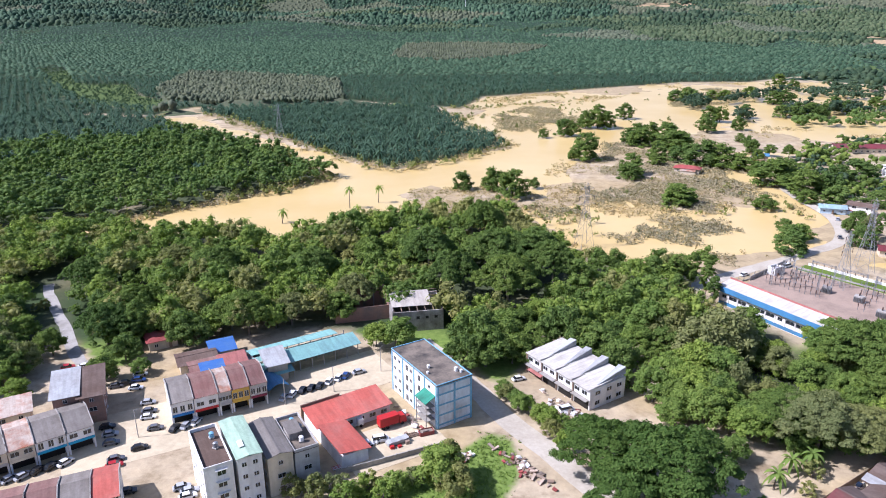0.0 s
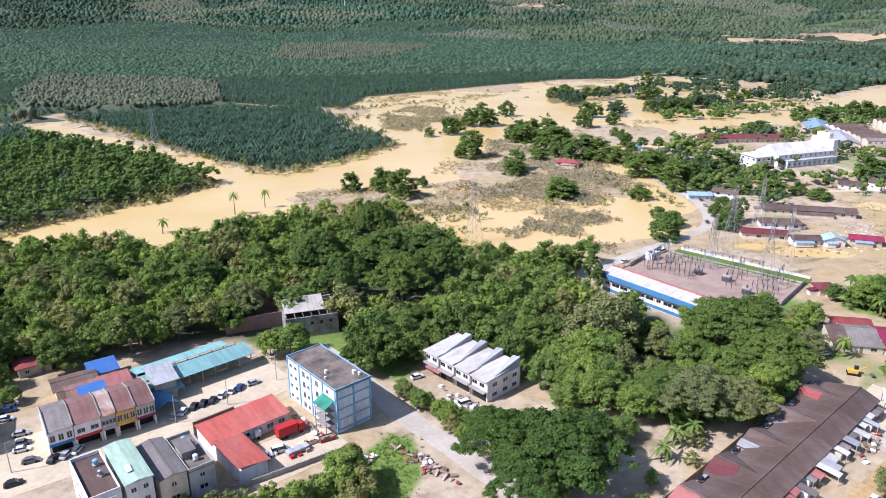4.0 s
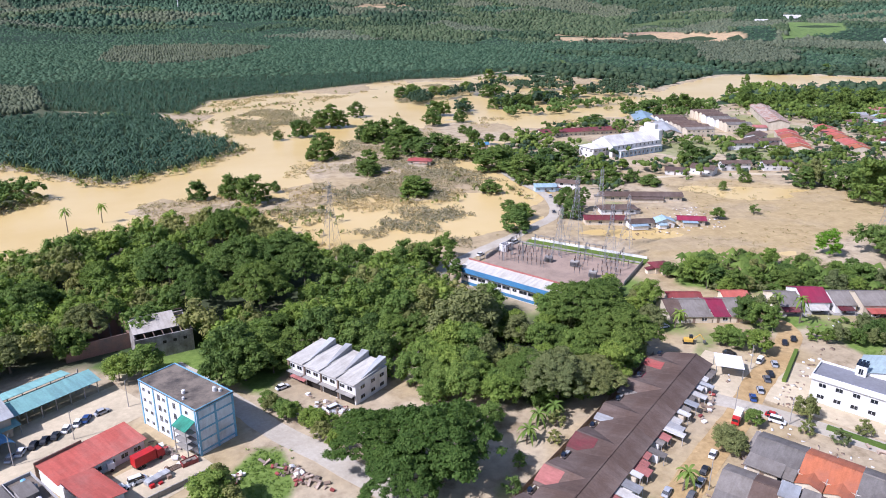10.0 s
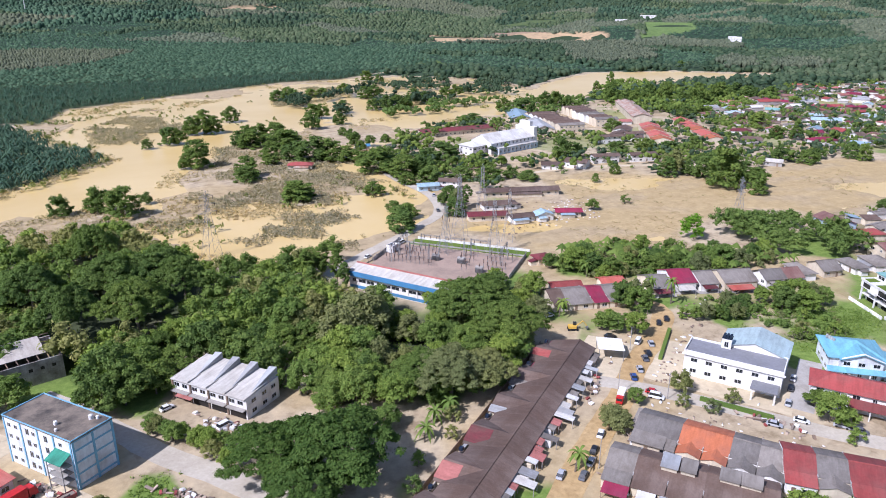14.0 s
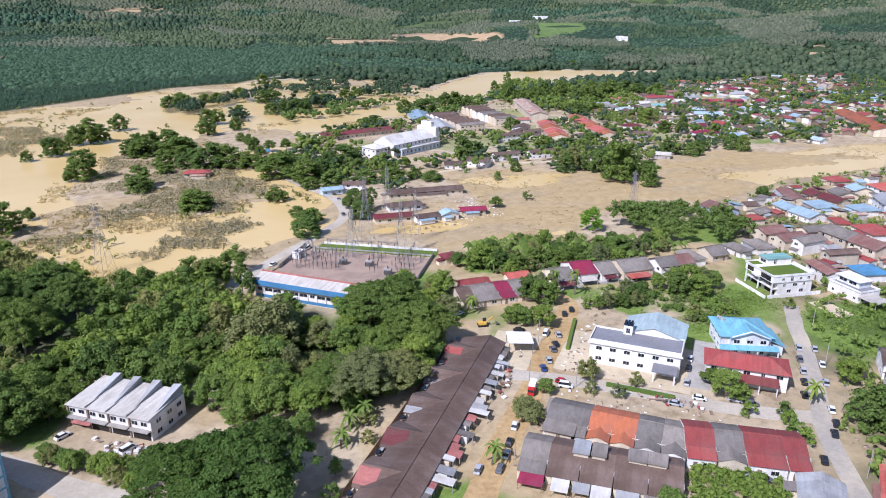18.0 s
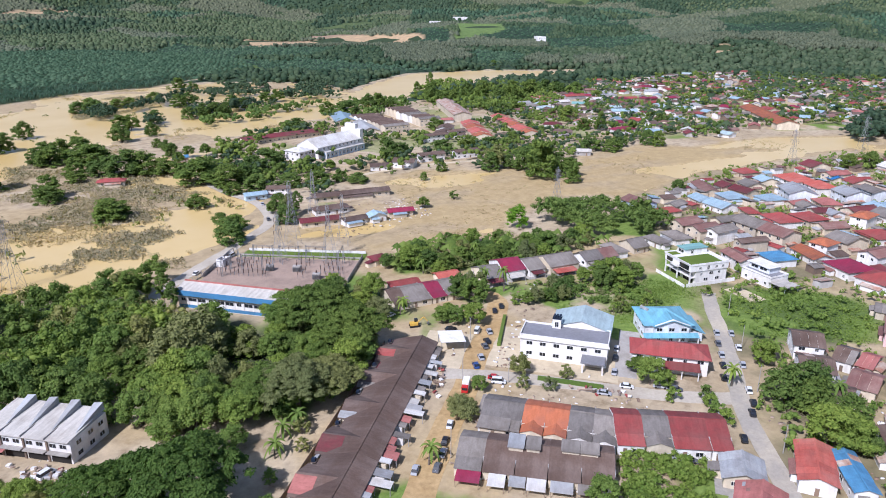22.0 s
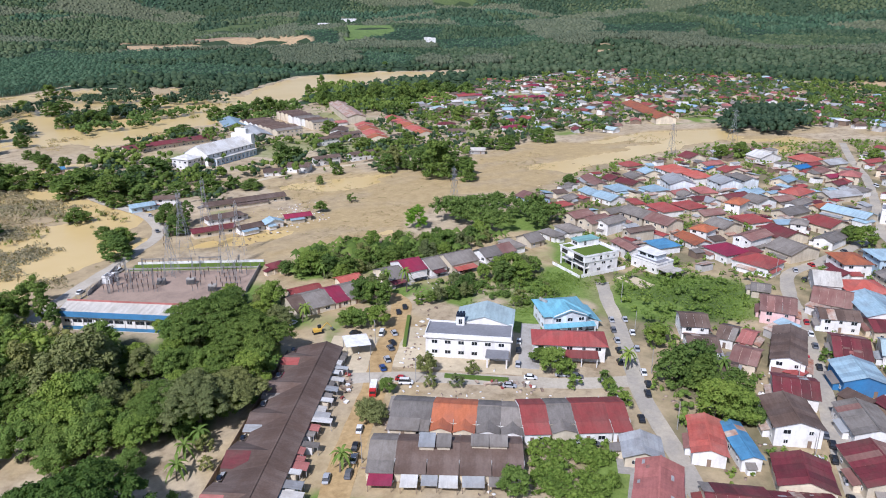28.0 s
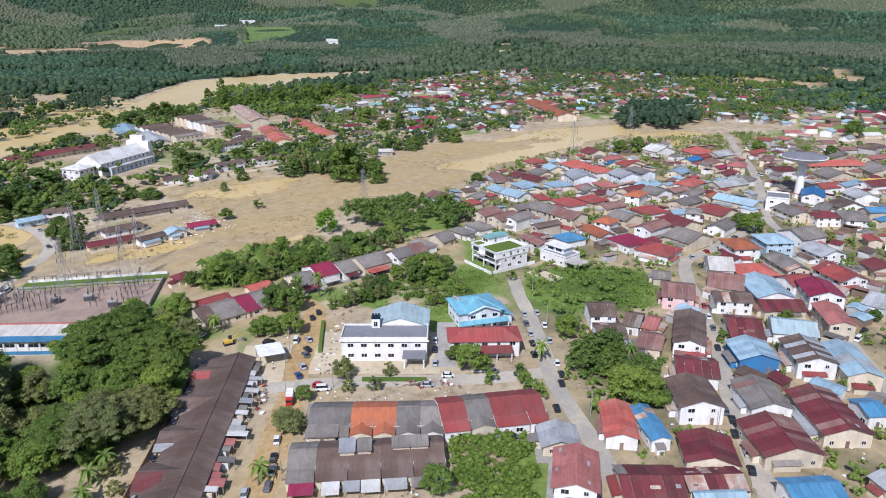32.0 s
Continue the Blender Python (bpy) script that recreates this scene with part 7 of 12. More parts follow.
house(299.9, 112.7, -124, 14.7, 7.4, 5.2, "gx", "tile_dusty", "wall_white", 0.34, storeys=2, windows="s", over=0.7, annex={"w": (0.12, 0.72, 2.2, "sheet_rust")})
house(345.7, 91.7, -101, 8.6, 10.2, 5.7, "hip", "tile_orange", "wall_white", 0.38, storeys=2, windows="s", over=0.7, annex={"e": (0.27, 0.78, 2.6, "sheet_pale"), "s": (0.12, 0.52, 2.5, "sheet_rust")})
house(332.7, 92.5, -126, 16.0, 9.2, 3.2, "gx", "tile_orange", "wall_white", 0.34, storeys=1, windows="s", over=0.7, annex={"e": (0.09, 0.52, 2.2, "tile_grey"), "w": (0.14, 0.69, 1.9, "tile_grey")})
house(324.1, 74.5, -121, 14.4, 13.9, 4.2, "hip", "tile_crimson", "wall_white", 0.38, storeys=1, windows="sw", over=0.7, annex={"s": (0.01, 0.51, 2.6, "tile_dusty"), "w": (0.29, 0.75, 2.5, "tile_grey")})
house(360.1, 86.0, -116, 12.2, 13.3, 5.2, "gx", "tile_grey", "wall_cream", 0.34, storeys=2, windows="sw", over=0.7, annex={"s": (0.21, 0.79, 2.6, "tile_dusty"), "e": (0.06, 0.54, 2.5, "sheet_rust")})
house(392.4, 113.7, -119, 14.5, 13.0, 3.6, "hip", "tile_red", "wall_cream", 0.38, storeys=1, windows="s", over=0.7, annex={"e": (0.12, 0.69, 3.0, "sheet_pale")})
house(384.1, 100.1, -124, 9.9, 14.2, 3.4, "gy", "tile_dusty", "wall_cream", 0.34, storeys=1, windows="s", over=0.7, annex={"s": (0.29, 0.76, 2.7, "sheet_pale")})
house(410.8, 113.1, -128, 8.0, 12.0, 3.4, "gy", "tile_maroon", "wall_cream", 0.34, storeys=1, windows="s", over=0.7, annex={"s": (0.25, 0.86, 2.1, "tile_dusty"), "e": (0.27, 0.81, 3.0, "sheet_rust")})
house(410.8, 106.9, -123, 7.1, 8.7, 3.2, "gx", "sheet_pale", "wall_white", 0.34, storeys=1, windows="s", over=0.7, annex={"e": (0.05, 0.58, 2.1, "sheet_rust"), "w": (0.27, 0.75, 2.7, "sheet_rust")})
house(426.6, 98.3, -117, 10.8, 17.1, 3.6, "gy", "tile_maroon", "wall_cream", 0.34, storeys=1, windows="s", over=0.7, annex={"s": (0.17, 0.77, 2.6, "sheet_rust")})
house(408.1, 91.7, -96, 8.3, 13.6, 5.7, "hip", "tile_orange", "wall_white", 0.38, storeys=2, windows="s", over=0.7, annex={"w": (0.07, 0.55, 1.9, "tile_grey")})
house(382.8, 79.1, -126, 14.4, 12.9, 3.6, "hip", "tile_red", "wall_cream", 0.38, storeys=1, windows="sw", over=0.7, annex={"e": (0.30, 0.78, 1.9, "tile_red"), "w": (0.16, 0.71, 2.1, "tile_grey")})
house(438.5, 91.0, -134, 14.7, 12.1, 3.4, "gx", "sheet_blue", "wall_cream", 0.34, storeys=1, windows="s", over=0.7, annex={"e": (0.18, 0.61, 2.2, "tile_dusty")})
house(498.5, 119.5, -133, 11.2, 13.0, 3.4, "gx", "tile_red", "wall_cream", 0.34, storeys=1, windows="s", over=0.7, annex={"e": (0.07, 0.54, 3.1, "tile_red"), "s": (0.21, 0.66, 2.1, "sheet_pale")})
house(498.9, 132.5, -132, 7.3, 8.7, 3.2, "gx", "sheet_deepblue", "wall_cream", 0.34, storeys=1, windows="s", over=0.7, annex={"w": (0.12, 0.56, 2.5, "tile_grey")})
house(504.6, 134.5, -119, 8.7, 16.1, 5.2, "gy", "tile_pink", "wall_cream", 0.34, storeys=2, windows="s", over=0.7, annex={"e": (0.08, 0.54, 2.8, "sheet_pale"), "w": (0.01, 0.63, 3.1, "sheet_pale")})
house(532.5, 156.2, -122, 12.7, 15.9, 3.2, "gx", "tile_maroon", "wall_cream", 0.34, storeys=1, windows="s", over=0.7, annex=None)
house(560.2, 145.4, -128, 9.7, 13.5, 3.2, "gy", "sheet_pale", "wall_cream", 0.34, storeys=1, windows="s", over=0.7, annex={"e": (0.08, 0.51, 2.4, "tile_dusty")})
house(560.7, 112.0, -125, 15.4, 18.8, 4.2, "gx", "sheet_white", "wall_white", 0.34, storeys=1, windows="s", over=0.7, annex={"w": (0.09, 0.73, 2.9, "tile_dusty"), "s": (0.06, 0.70, 2.7, "sheet_rust")})
house(569.4, 84.1, -130, 17.7, 18.2, 3.8, "hip", "tile_scarlet", "wall_cream", 0.38, storeys=1, windows="sw", over=0.7, annex={"s": (0.17, 0.62, 1.9, "tile_dusty")})
house(566.9, 67.2, -121, 12.9, 17.5, 3.6, "gy", "sheet_pale", "wall_cream", 0.34, storeys=1, windows="sw", over=0.7, annex={"s": (0.17, 0.74, 3.1, "tile_grey"), "w": (0.30, 0.92, 2.8, "tile_grey")})
house(537.4, 82.8, -110, 8.2, 14.5, 3.4, "gy", "sheet_deepblue", "wall_cream", 0.34, storeys=1, windows="sw", over=0.7, annex={"e": (0.18, 0.74, 2.8, "tile_dusty")})
house(552.1, 78.1, -113, 6.9, 14.6, 3.4, "gy", "tile_red", "wall_cream", 0.34, storeys=1, windows="sw", over=0.7, annex={"e": (0.02, 0.46, 3.1, "tile_red")})
house(533.4, 65.6, -142, 11.6, 11.6, 3.4, "gx", "tile_dusty", "wall_cream", 0.34, storeys=1, windows="sw", over=0.7, annex={"w": (0.25, 0.68, 2.1, "tile_grey")})
house(520.7, 58.7, -125, 7.6, 15.1, 3.4, "gy", "tile_crimson", "wall_cream", 0.34, storeys=1, windows="sw", over=0.7, annex={"w": (0.15, 0.63, 2.4, "sheet_rust")})
house(521.7, 49.7, -88, 11.6, 14.7, 5.7, "hip", "tile_pink", "wall_cream", 0.38, storeys=2, windows="sw", over=0.7, annex={"s": (0.07, 0.53, 2.6, "tile_grey")})
house(500.0, 54.2, -113, 8.1, 11.4, 3.4, "gy", "tile_maroon", "wall_cream", 0.34, storeys=1, windows="sw", over=0.7, annex={"e": (0.16, 0.59, 2.1, "sheet_pale"), "w": (0.16, 0.57, 2.0, "sheet_pale")})
house(491.2, 83.5, -102, 10.4, 14.4, 3.4, "gy", "sheet_blue", "wall_cream", 0.34, storeys=1, windows="sw", over=0.7, annex={"w": (0.01, 0.49, 2.8, "sheet_rust")})
house(458.3, 70.1, -106, 12.7, 18.5, 4.2, "hip", "tile_scarlet", "wall_white", 0.38, storeys=1, windows="sw", over=0.7, annex={"e": (0.11, 0.51, 2.8, "sheet_rust")})
house(469.2, 49.1, -126, 13.0, 24.0, 3.6, "gy", "sheet_pale", "wall_cream", 0.34, storeys=1, windows="sw", over=0.7, annex={"s": (0.10, 0.65, 1.9, "tile_grey"), "w": (0.29, 0.82, 2.1, "tile_dusty")})
house(483.3, 40.2, -114, 7.2, 15.3, 4.2, "hip", "tile_grey", "wall_white", 0.38, storeys=1, windows="sw", over=0.7, annex={"s": (0.22, 0.62, 2.4, "tile_dusty"), "w": (0.01, 0.46, 2.2, "sheet_rust")})
house(443.8, 91.6, -102, 8.6, 14.3, 3.4, "gy", "sheet_blue", "wall_cream", 0.34, storeys=1, windows="s", over=0.7, annex={"e": (0.11, 0.69, 3.1, "tile_dusty"), "w": (0.17, 0.66, 2.6, "tile_dusty")})
house(424.8, 83.7, -121, 12.5, 14.0, 4.2, "gx", "tile_grey", "wall_white", 0.34, storeys=1, windows="sw", over=0.7, annex={"s": (0.26, 0.71, 2.5, "tile_grey"), "e": (0.19, 0.64, 2.0, "tile_dusty")})
house(437.4, 74.3, -121, 9.3, 13.9, 3.6, "gy", "tile_dusty", "wall_cream", 0.34, storeys=1, windows="sw", over=0.7, annex={"e": (0.02, 0.62, 3.0, "tile_grey")})
house(427.6, 63.4, -105, 7.0, 17.3, 5.2, "gy", "tile_grey", "wall_white", 0.34, storeys=2, windows="sw", over=0.7, annex={"s": (0.08, 0.49, 2.5, "sheet_pale"), "e": (0.14, 0.61, 2.8, "tile_grey")})
house(431.9, 52.3, -115, 5.7, 13.5, 4.2, "gy", "tile_orange", "wall_cream", 0.34, storeys=1, windows="sw", over=0.7, annex={"w": (0.10, 0.65, 3.1, "sheet_pale")})
house(425.7, 37.8, -111, 23.6, 12.2, 4.2, "gx", "sheet_blue", "wall_cream", 0.34, storeys=1, windows="sw", over=0.7, annex={"s": (0.02, 0.53, 3.1, "sheet_pale"), "e": (0.20, 0.65, 2.0, "sheet_blue")})
house(412.0, 64.3, -113, 10.9, 18.5, 3.6, "gy", "tile_grey", "wall_cream", 0.34, storeys=1, windows="sw", over=0.7, annex=None)
house(397.1, 43.6, -117, 13.3, 15.7, 4.2, "gx", "tile_red", "wall_cream", 0.34, storeys=1, windows="sw", over=0.7, annex={"e": (0.16, 0.64, 2.0, "tile_grey"), "w": (0.16, 0.74, 1.9, "sheet_rust")})
house(386.2, 55.3, -84, 7.4, 9.0, 5.2, "hip", "tile_grey", "wall_white", 0.38, storeys=2, windows="sw", over=0.7, annex={"e": (0.15, 0.72, 2.0, "tile_dusty")})
house(388.6, 63.0, -141, 7.1, 10.5, 3.2, "gy", "sheet_blue", "wall_cream", 0.34, storeys=1, windows="sw", over=0.7, annex={"s": (0.00, 0.41, 2.2, "sheet_rust")})
house(382.4, 77.4, -125, 13.5, 13.3, 4.2, "hip", "tile_red", "wall_white", 0.38, storeys=1, windows="sw", over=0.7, annex={"w": (0.11, 0.62, 3.2, "sheet_rust")})
house(366.8, 59.0, -124, 16.0, 16.3, 3.7, "gx", "tile_maroon", "wall_cream", 0.34, storeys=1, windows="sw", over=0.7, annex={"w": (0.01, 0.55, 3.2, "sheet_pale")})
house(370.8, 38.5, -106, 8.9, 14.9, 4.2, "gy", "tile_grey", "wall_white", 0.34, storeys=1, windows="sw", over=0.7, annex={"w": (0.05, 0.69, 3.0, "tile_grey")})
house(346.1, 68.5, -111, 9.4, 16.8, 6.2, "gy", "tile_dusty", "wall_white", 0.34, storeys=2, windows="sw", over=0.7, annex={"e": (0.08, 0.70, 2.0, "tile_grey")})
house(343.1, 50.2, -120, 14.4, 18.1, 4.2, "gx", "tile_grey", "wall_cream", 0.34, storeys=1, windows="sw", over=0.7, annex={"w": (0.03, 0.68, 1.8, "tile_grey"), "s": (0.28, 0.90, 2.8, "tile_grey")})
house(316.9, 59.0, -104, 16.3, 14.6, 4.2, "hip", "tile_red", "wall_white", 0.38, storeys=1, windows="sw", over=0.7, annex={"s": (0.19, 0.69, 2.7, "sheet_rust"), "e": (0.03, 0.62, 1.9, "tile_red")})
house(434.4, 17.5, -86, 12.0, 14.6, 7.2, "flat", "slab_grey", "wall_white", 0.34, storeys=2, windows="sw", over=0.7, annex=None)
house(455.5, 0.1, -88, 11.6, 17.7, 6.2, "gy", "sheet_deepblue", "wall_white", 0.34, storeys=2, windows="sw", over=0.7, annex={"e": (0.22, 0.72, 1.9, "sheet_rust")})
house(488.6, -6.6, -135, 10.6, 15.2, 4.2, "gy", "tile_red", "wall_white", 0.34, storeys=1, windows="sw", over=0.7, annex={"s": (0.03, 0.46, 2.4, "sheet_pale")})
house(497.6, -18.9, -118, 6.3, 21.2, 5.2, "gy", "sheet_blue", "wall_white", 0.34, storeys=2, windows="sw", over=0.7, annex={"w": (0.09, 0.69, 3.1, "sheet_blue")})
house(468.7, -24.8, -148, 13.0, 14.3, 5.2, "gx", "sheet_pale", "wall_white", 0.34, storeys=2, windows="sw", over=0.7, annex=None)
house(507.2, -35.1, -134, 12.2, 23.2, 5.2, "gy", "tile_maroon", "wall_white", 0.34, storeys=2, windows="sw", over=0.7, annex={"e": (0.22, 0.83, 2.6, "tile_dusty"), "w": (0.13, 0.56, 2.5, "tile_dusty")})
house(443.9, -17.7, -151, 11.7, 15.5, 4.2, "gx", "tile_brown", "wall_white", 0.34, storeys=1, windows="sw", over=0.7, annex={"e": (0.23, 0.69, 2.5, "sheet_rust"), "s": (0.16, 0.73, 2.5, "tile_grey")})
house(414.0, 8.6, -50, 12.0, 16.9, 4.7, "gy", "tile_grey", "wall_cream", 0.34, storeys=2, windows="sw", over=0.7, annex={"w": (0.22, 0.69, 2.0, "sheet_pale")})
house(430.9, -5.5, -100, 6.6, 19.8, 4.2, "gy", "tile_grey", "wall_cream", 0.34, storeys=1, windows="sw", over=0.7, annex={"s": (0.28, 0.91, 3.2, "sheet_rust")})
house(411.8, -7.3, -62, 12.8, 10.4, 5.2, "hip", "tile_maroon", "wall_white", 0.38, storeys=2, windows="sw", over=0.7, annex=None)
house(414.4, -20.0, -72, 11.5, 17.9, 5.7, "hip", "tile_grey", "wall_white", 0.38, storeys=2, windows="sw", over=0.7, annex={"s": (0.08, 0.63, 2.1, "tile_dusty")})
house(439.5, -32.2, -145, 8.6, 13.9, 4.2, "gy", "sheet_midblue", "wall_cream", 0.34, storeys=1, windows="sw", over=0.7, annex={"s": (0.21, 0.75, 2.0, "tile_grey")})
house(423.1, -35.1, -122, 4.0, 15.0, 4.2, "gy", "sheet_midblue", "wall_cream", 0.34, storeys=1, windows="sw", over=0.7, annex={"w": (0.10, 0.61, 2.1, "tile_grey"), "s": (0.01, 0.44, 2.8, "tile_grey")})
house(382.4, -28.6, -162, 8.4, 6.0, 3.6, "gx", "tile_red", "wall_cream", 0.34, storeys=1, windows="sw", over=0.7, annex={"w": (0.18, 0.63, 1.8, "tile_grey")})
house(340.0, -30.2, -154, 10.9, 10.9, 3.6, "gx", "tile_maroon", "wall_cream", 0.34, storeys=1, windows="sw", over=0.7, annex={"e": (0.00, 0.52, 2.3, "tile_dusty"), "s": (0.04, 0.63, 3.1, "tile_grey")})
house(558.7, 33.4, -94, 6.9, 19.1, 5.2, "hip", "tile_dusty", "wall_cream", 0.38, storeys=2, windows="sw", over=0.7, annex={"e": (0.02, 0.66, 3.1, "tile_grey")})
house(587.7, 44.7, -117, 8.1, 18.5, 3.6, "gy", "tile_red", "wall_cream", 0.34, storeys=1, windows="sw", over=0.7, annex={"w": (0.07, 0.60, 2.3, "tile_red")})
house(527.9, 22.3, -135, 10.7, 15.7, 3.8, "gy", "tile_maroon", "wall_white", 0.34, storeys=1, windows="sw", over=0.7, annex=None)
house(527.2, -10.5, -144, 17.0, 20.0, 3.8, "gx", "tile_grey", "wall_cream", 0.34, storeys=1, windows="sw", over=0.7, annex={"w": (0.11, 0.69, 2.0, "tile_grey"), "e": (0.14, 0.75, 2.5, "sheet_rust")})
house(477.7, 17.3, -107, 7.5, 20.6, 4.2, "gy", "tile_grey", "wall_cream", 0.34, storeys=1, windows="sw", over=0.7, annex={"w": (0.19, 0.66, 1.8, "sheet_rust"), "e": (0.10, 0.67, 2.9, "tile_grey")})
house(558.9, -37.6, -153, 21.9, 20.7, 3.8, "gx", "tile_grey", "wall_cream", 0.34, storeys=1, windows="sw", over=0.7, annex=None)
house(606.6, -37.0, -128, 8.5, 18.9, 3.6, "gy", "tile_pink", "wall_cream", 0.34, storeys=1, windows="sw", over=0.7, annex={"e": (0.04, 0.48, 2.9, "tile_dusty")})
house(603.9, -10.7, -114, 6.8, 24.0, 3.6, "gy", "tile_grey", "wall_cream", 0.34, storeys=1, windows="sw", over=0.7, annex={"s": (0.15, 0.72, 2.7, "tile_grey")})
house(167.9, 37.2, -68, 8.1, 16.7, 3.8, "gy", "tile_scarlet", "wall_white", 0.32, storeys=1, windows="sw", over=0.6, strips=2.4, annex={"w": (0.21, 0.63, 1.9, "tile_dusty")})
house(170.9, 29.5, -55, 5.1, 16.0, 3.8, "gy", "sheet_midblue", "wall_white", 0.32, storeys=1, windows="sw", over=0.6, strips=2.4, annex={"s": (0.14, 0.65, 2.2, "tile_grey")})
house(188.9, 21.3, -62, 12.0, 15.2, 5.8, "gy", "tile_brown", "wall_white", 0.32, storeys=2, windows="sw", over=0.6, strips=2.4, annex={"w": (0.23, 0.80, 2.2, "sheet_rust")})
house(208.2, 23.8, -73, 11.6, 12.9, 4.2, "gx", "tile_maroon", "wall_white", 0.32, storeys=1, windows="sw", over=0.6, strips=2.4, annex={"w": (0.03, 0.63, 2.1, "sheet_rust"), "s": (0.02, 0.48, 1.7, "tile_red")})
house(233.2, 30.3, -80, 9.8, 26.0, 5.5, "gy", "tile_brown", "wall_white", 0.32, storeys=2, windows="sw", over=0.6, strips=2.4, annex={"e": (0.04, 0.46, 2.7, "sheet_rust"), "s": (0.04, 0.66, 2.1, "tile_dusty")})
house(267.5, 40.9, -77, 11.5, 16.4, 5.2, "gx", "tile_dusty", "wall_pink", 0.32, storeys=2, windows="sw", over=0.6, strips=2.4, annex={"w": (0.26, 0.76, 1.8, "tile_dusty"), "e": (0.21, 0.78, 2.7, "sheet_rust")})
house(308.3, 31.3, -73, 9.4, 17.9, 4.7, "gx", "sheet_bone", "wall_white", 0.32, storeys=1, windows="sw", over=0.6, strips=2.4, annex={"e": (0.11, 0.58, 2.4, "tile_dusty")})
house(290.4, 26.0, -84, 13.0, 18.5, 3.8, "gx", "tile_dusty", "wall_cream", 0.32, storeys=1, windows="sw", over=0.6, strips=2.4, annex={"e": (0.27, 0.75, 1.9, "tile_grey"), "s": (0.11, 0.72, 2.7, "tile_grey")})
house(270.1, 21.4, -68, 12.8, 10.2, 5.2, "gx", "tile_brown", "wall_white", 0.32, storeys=2, windows="sw", over=0.6, strips=2.4, annex={"e": (0.28, 0.89, 1.6, "tile_grey"), "w": (0.00, 0.60, 2.0, "tile_grey")})
house(247.7, 14.6, -74, 10.4, 18.1, 3.6, "gx", "tile_maroon", "wall_cream", 0.32, storeys=1, windows="sw", over=0.6, strips=2.4, annex={"w": (0.17, 0.67, 1.7, "tile_grey")})
house(227.1, 9.6, -64, 12.2, 13.3, 4.8, "gy", "sheet_blue", "wall_dblue", 0.32, storeys=1, windows="sw", over=0.6, strips=2.4, annex={"w": (0.20, 0.79, 2.2, "tile_grey")})
house(200.4, 4.4, -62, 11.3, 15.4, 4.0, "gy", "tile_grey", "wall_white", 0.32, storeys=1, windows="sw", over=0.6, strips=2.4, annex={"e": (0.29, 0.71, 1.6, "tile_grey"), "w": (0.20, 0.63, 2.0, "sheet_pale")})
house(179.4, -1.9, -59, 14.8, 16.0, 4.0, "gy", "tile_maroon", "wall_cream", 0.32, storeys=1, windows="sw", over=0.6, strips=2.4, annex={"w": (0.15, 0.56, 2.3, "tile_dusty"), "s": (0.10, 0.61, 1.7, "tile_grey")})
house(160.1, -10.1, -57, 12.2, 7.6, 4.2, "gx", "sheet_midblue", "wall_white", 0.32, storeys=1, windows="sw", over=0.6, strips=2.4, annex={"e": (0.14, 0.58, 1.7, "tile_dusty"), "s": (0.19, 0.77, 2.2, "tile_grey")})
house(148.1, 8.4, -59, 11.4, 4.0, 3.8, "gx", "sheet_blue", "wall_cream", 0.32, storeys=1, windows="sw", over=0.6, strips=2.4, annex={"e": (0.24, 0.76, 1.7, "tile_grey"), "w": (0.03, 0.61, 2.4, "tile_dusty")})
house(144.7, 23.5, -62, 13.8, 12.8, 4.0, "gx", "tile_maroon", "wall_cream", 0.32, storeys=1, windows="sw", over=0.6, strips=2.4, annex={"w": (0.29, 0.88, 2.3, "tile_red")})
house(153.1, 10.7, -59, 13.2, 8.1, 4.0, "gx", "tile_maroon", "wall_cream", 0.32, storeys=1, windows="sw", over=0.6, strips=2.4, annex={"e": (0.10, 0.59, 2.2, "tile_grey"), "s": (0.18, 0.81, 2.5, "sheet_rust")})
house(165.2, 13.5, -70, 12.4, 12.2, 4.0, "gy", "tile_maroon", "wall_cream", 0.32, storeys=1, windows="sw", over=0.6, strips=2.4, annex={"s": (0.13, 0.71, 2.6, "tile_red")})
house(198.7, -12.7, -62, 12.6, 22.3, 4.2, "gy", "tile_maroon", "wall_cream", 0.32, storeys=1, windows="sw", over=0.6, strips=2.4, annex={"e": (0.29, 0.88, 2.0, "tile_grey"), "w": (0.11, 0.75, 2.6, "sheet_pale")})
house(232.7, -6.2, -67, 11.6, 16.2, 5.8, "gy", "tile_brown", "wall_white", 0.32, storeys=2, windows="sw", over=0.6, strips=2.4, annex={"s": (0.12, 0.74, 2.2, "tile_red"), "w": (0.25, 0.80, 2.0, "sheet_rust")})
house(254.1, -0.7, -77, 13.8, 13.6, 4.2, "gx", "sheet_powder", "wall_white", 0.32, storeys=1, windows="sw", over=0.6, strips=2.4, annex={"w": (0.02, 0.47, 2.2, "sheet_pale")})
house(274.2, 4.8, -62, 15.3, 11.3, 3.6, "gx", "tile_maroon", "wall_cream", 0.32, storeys=1, windows="sw", over=0.6, strips=2.4, annex={"w": (0.25, 0.89, 1.9, "tile_dusty"), "s": (0.30, 0.86, 1.9, "tile_grey")})
house(286.5, 11.1, -62, 13.9, 21.4, 5.2, "gy", "sheet_blue", "wall_white", 0.32, storeys=1, windows="sw", over=0.6, strips=2.4, annex={"s": (0.24, 0.79, 2.6, "sheet_pale"), "w": (0.03, 0.46, 1.7, "tile_grey")})
house(293.1, -8.1, -69, 12.7, 15.9, 5.7, "gy", "tile_crimson", "wall_white", 0.32, storeys=2, windows="sw", over=0.6, strips=2.4, annex={})
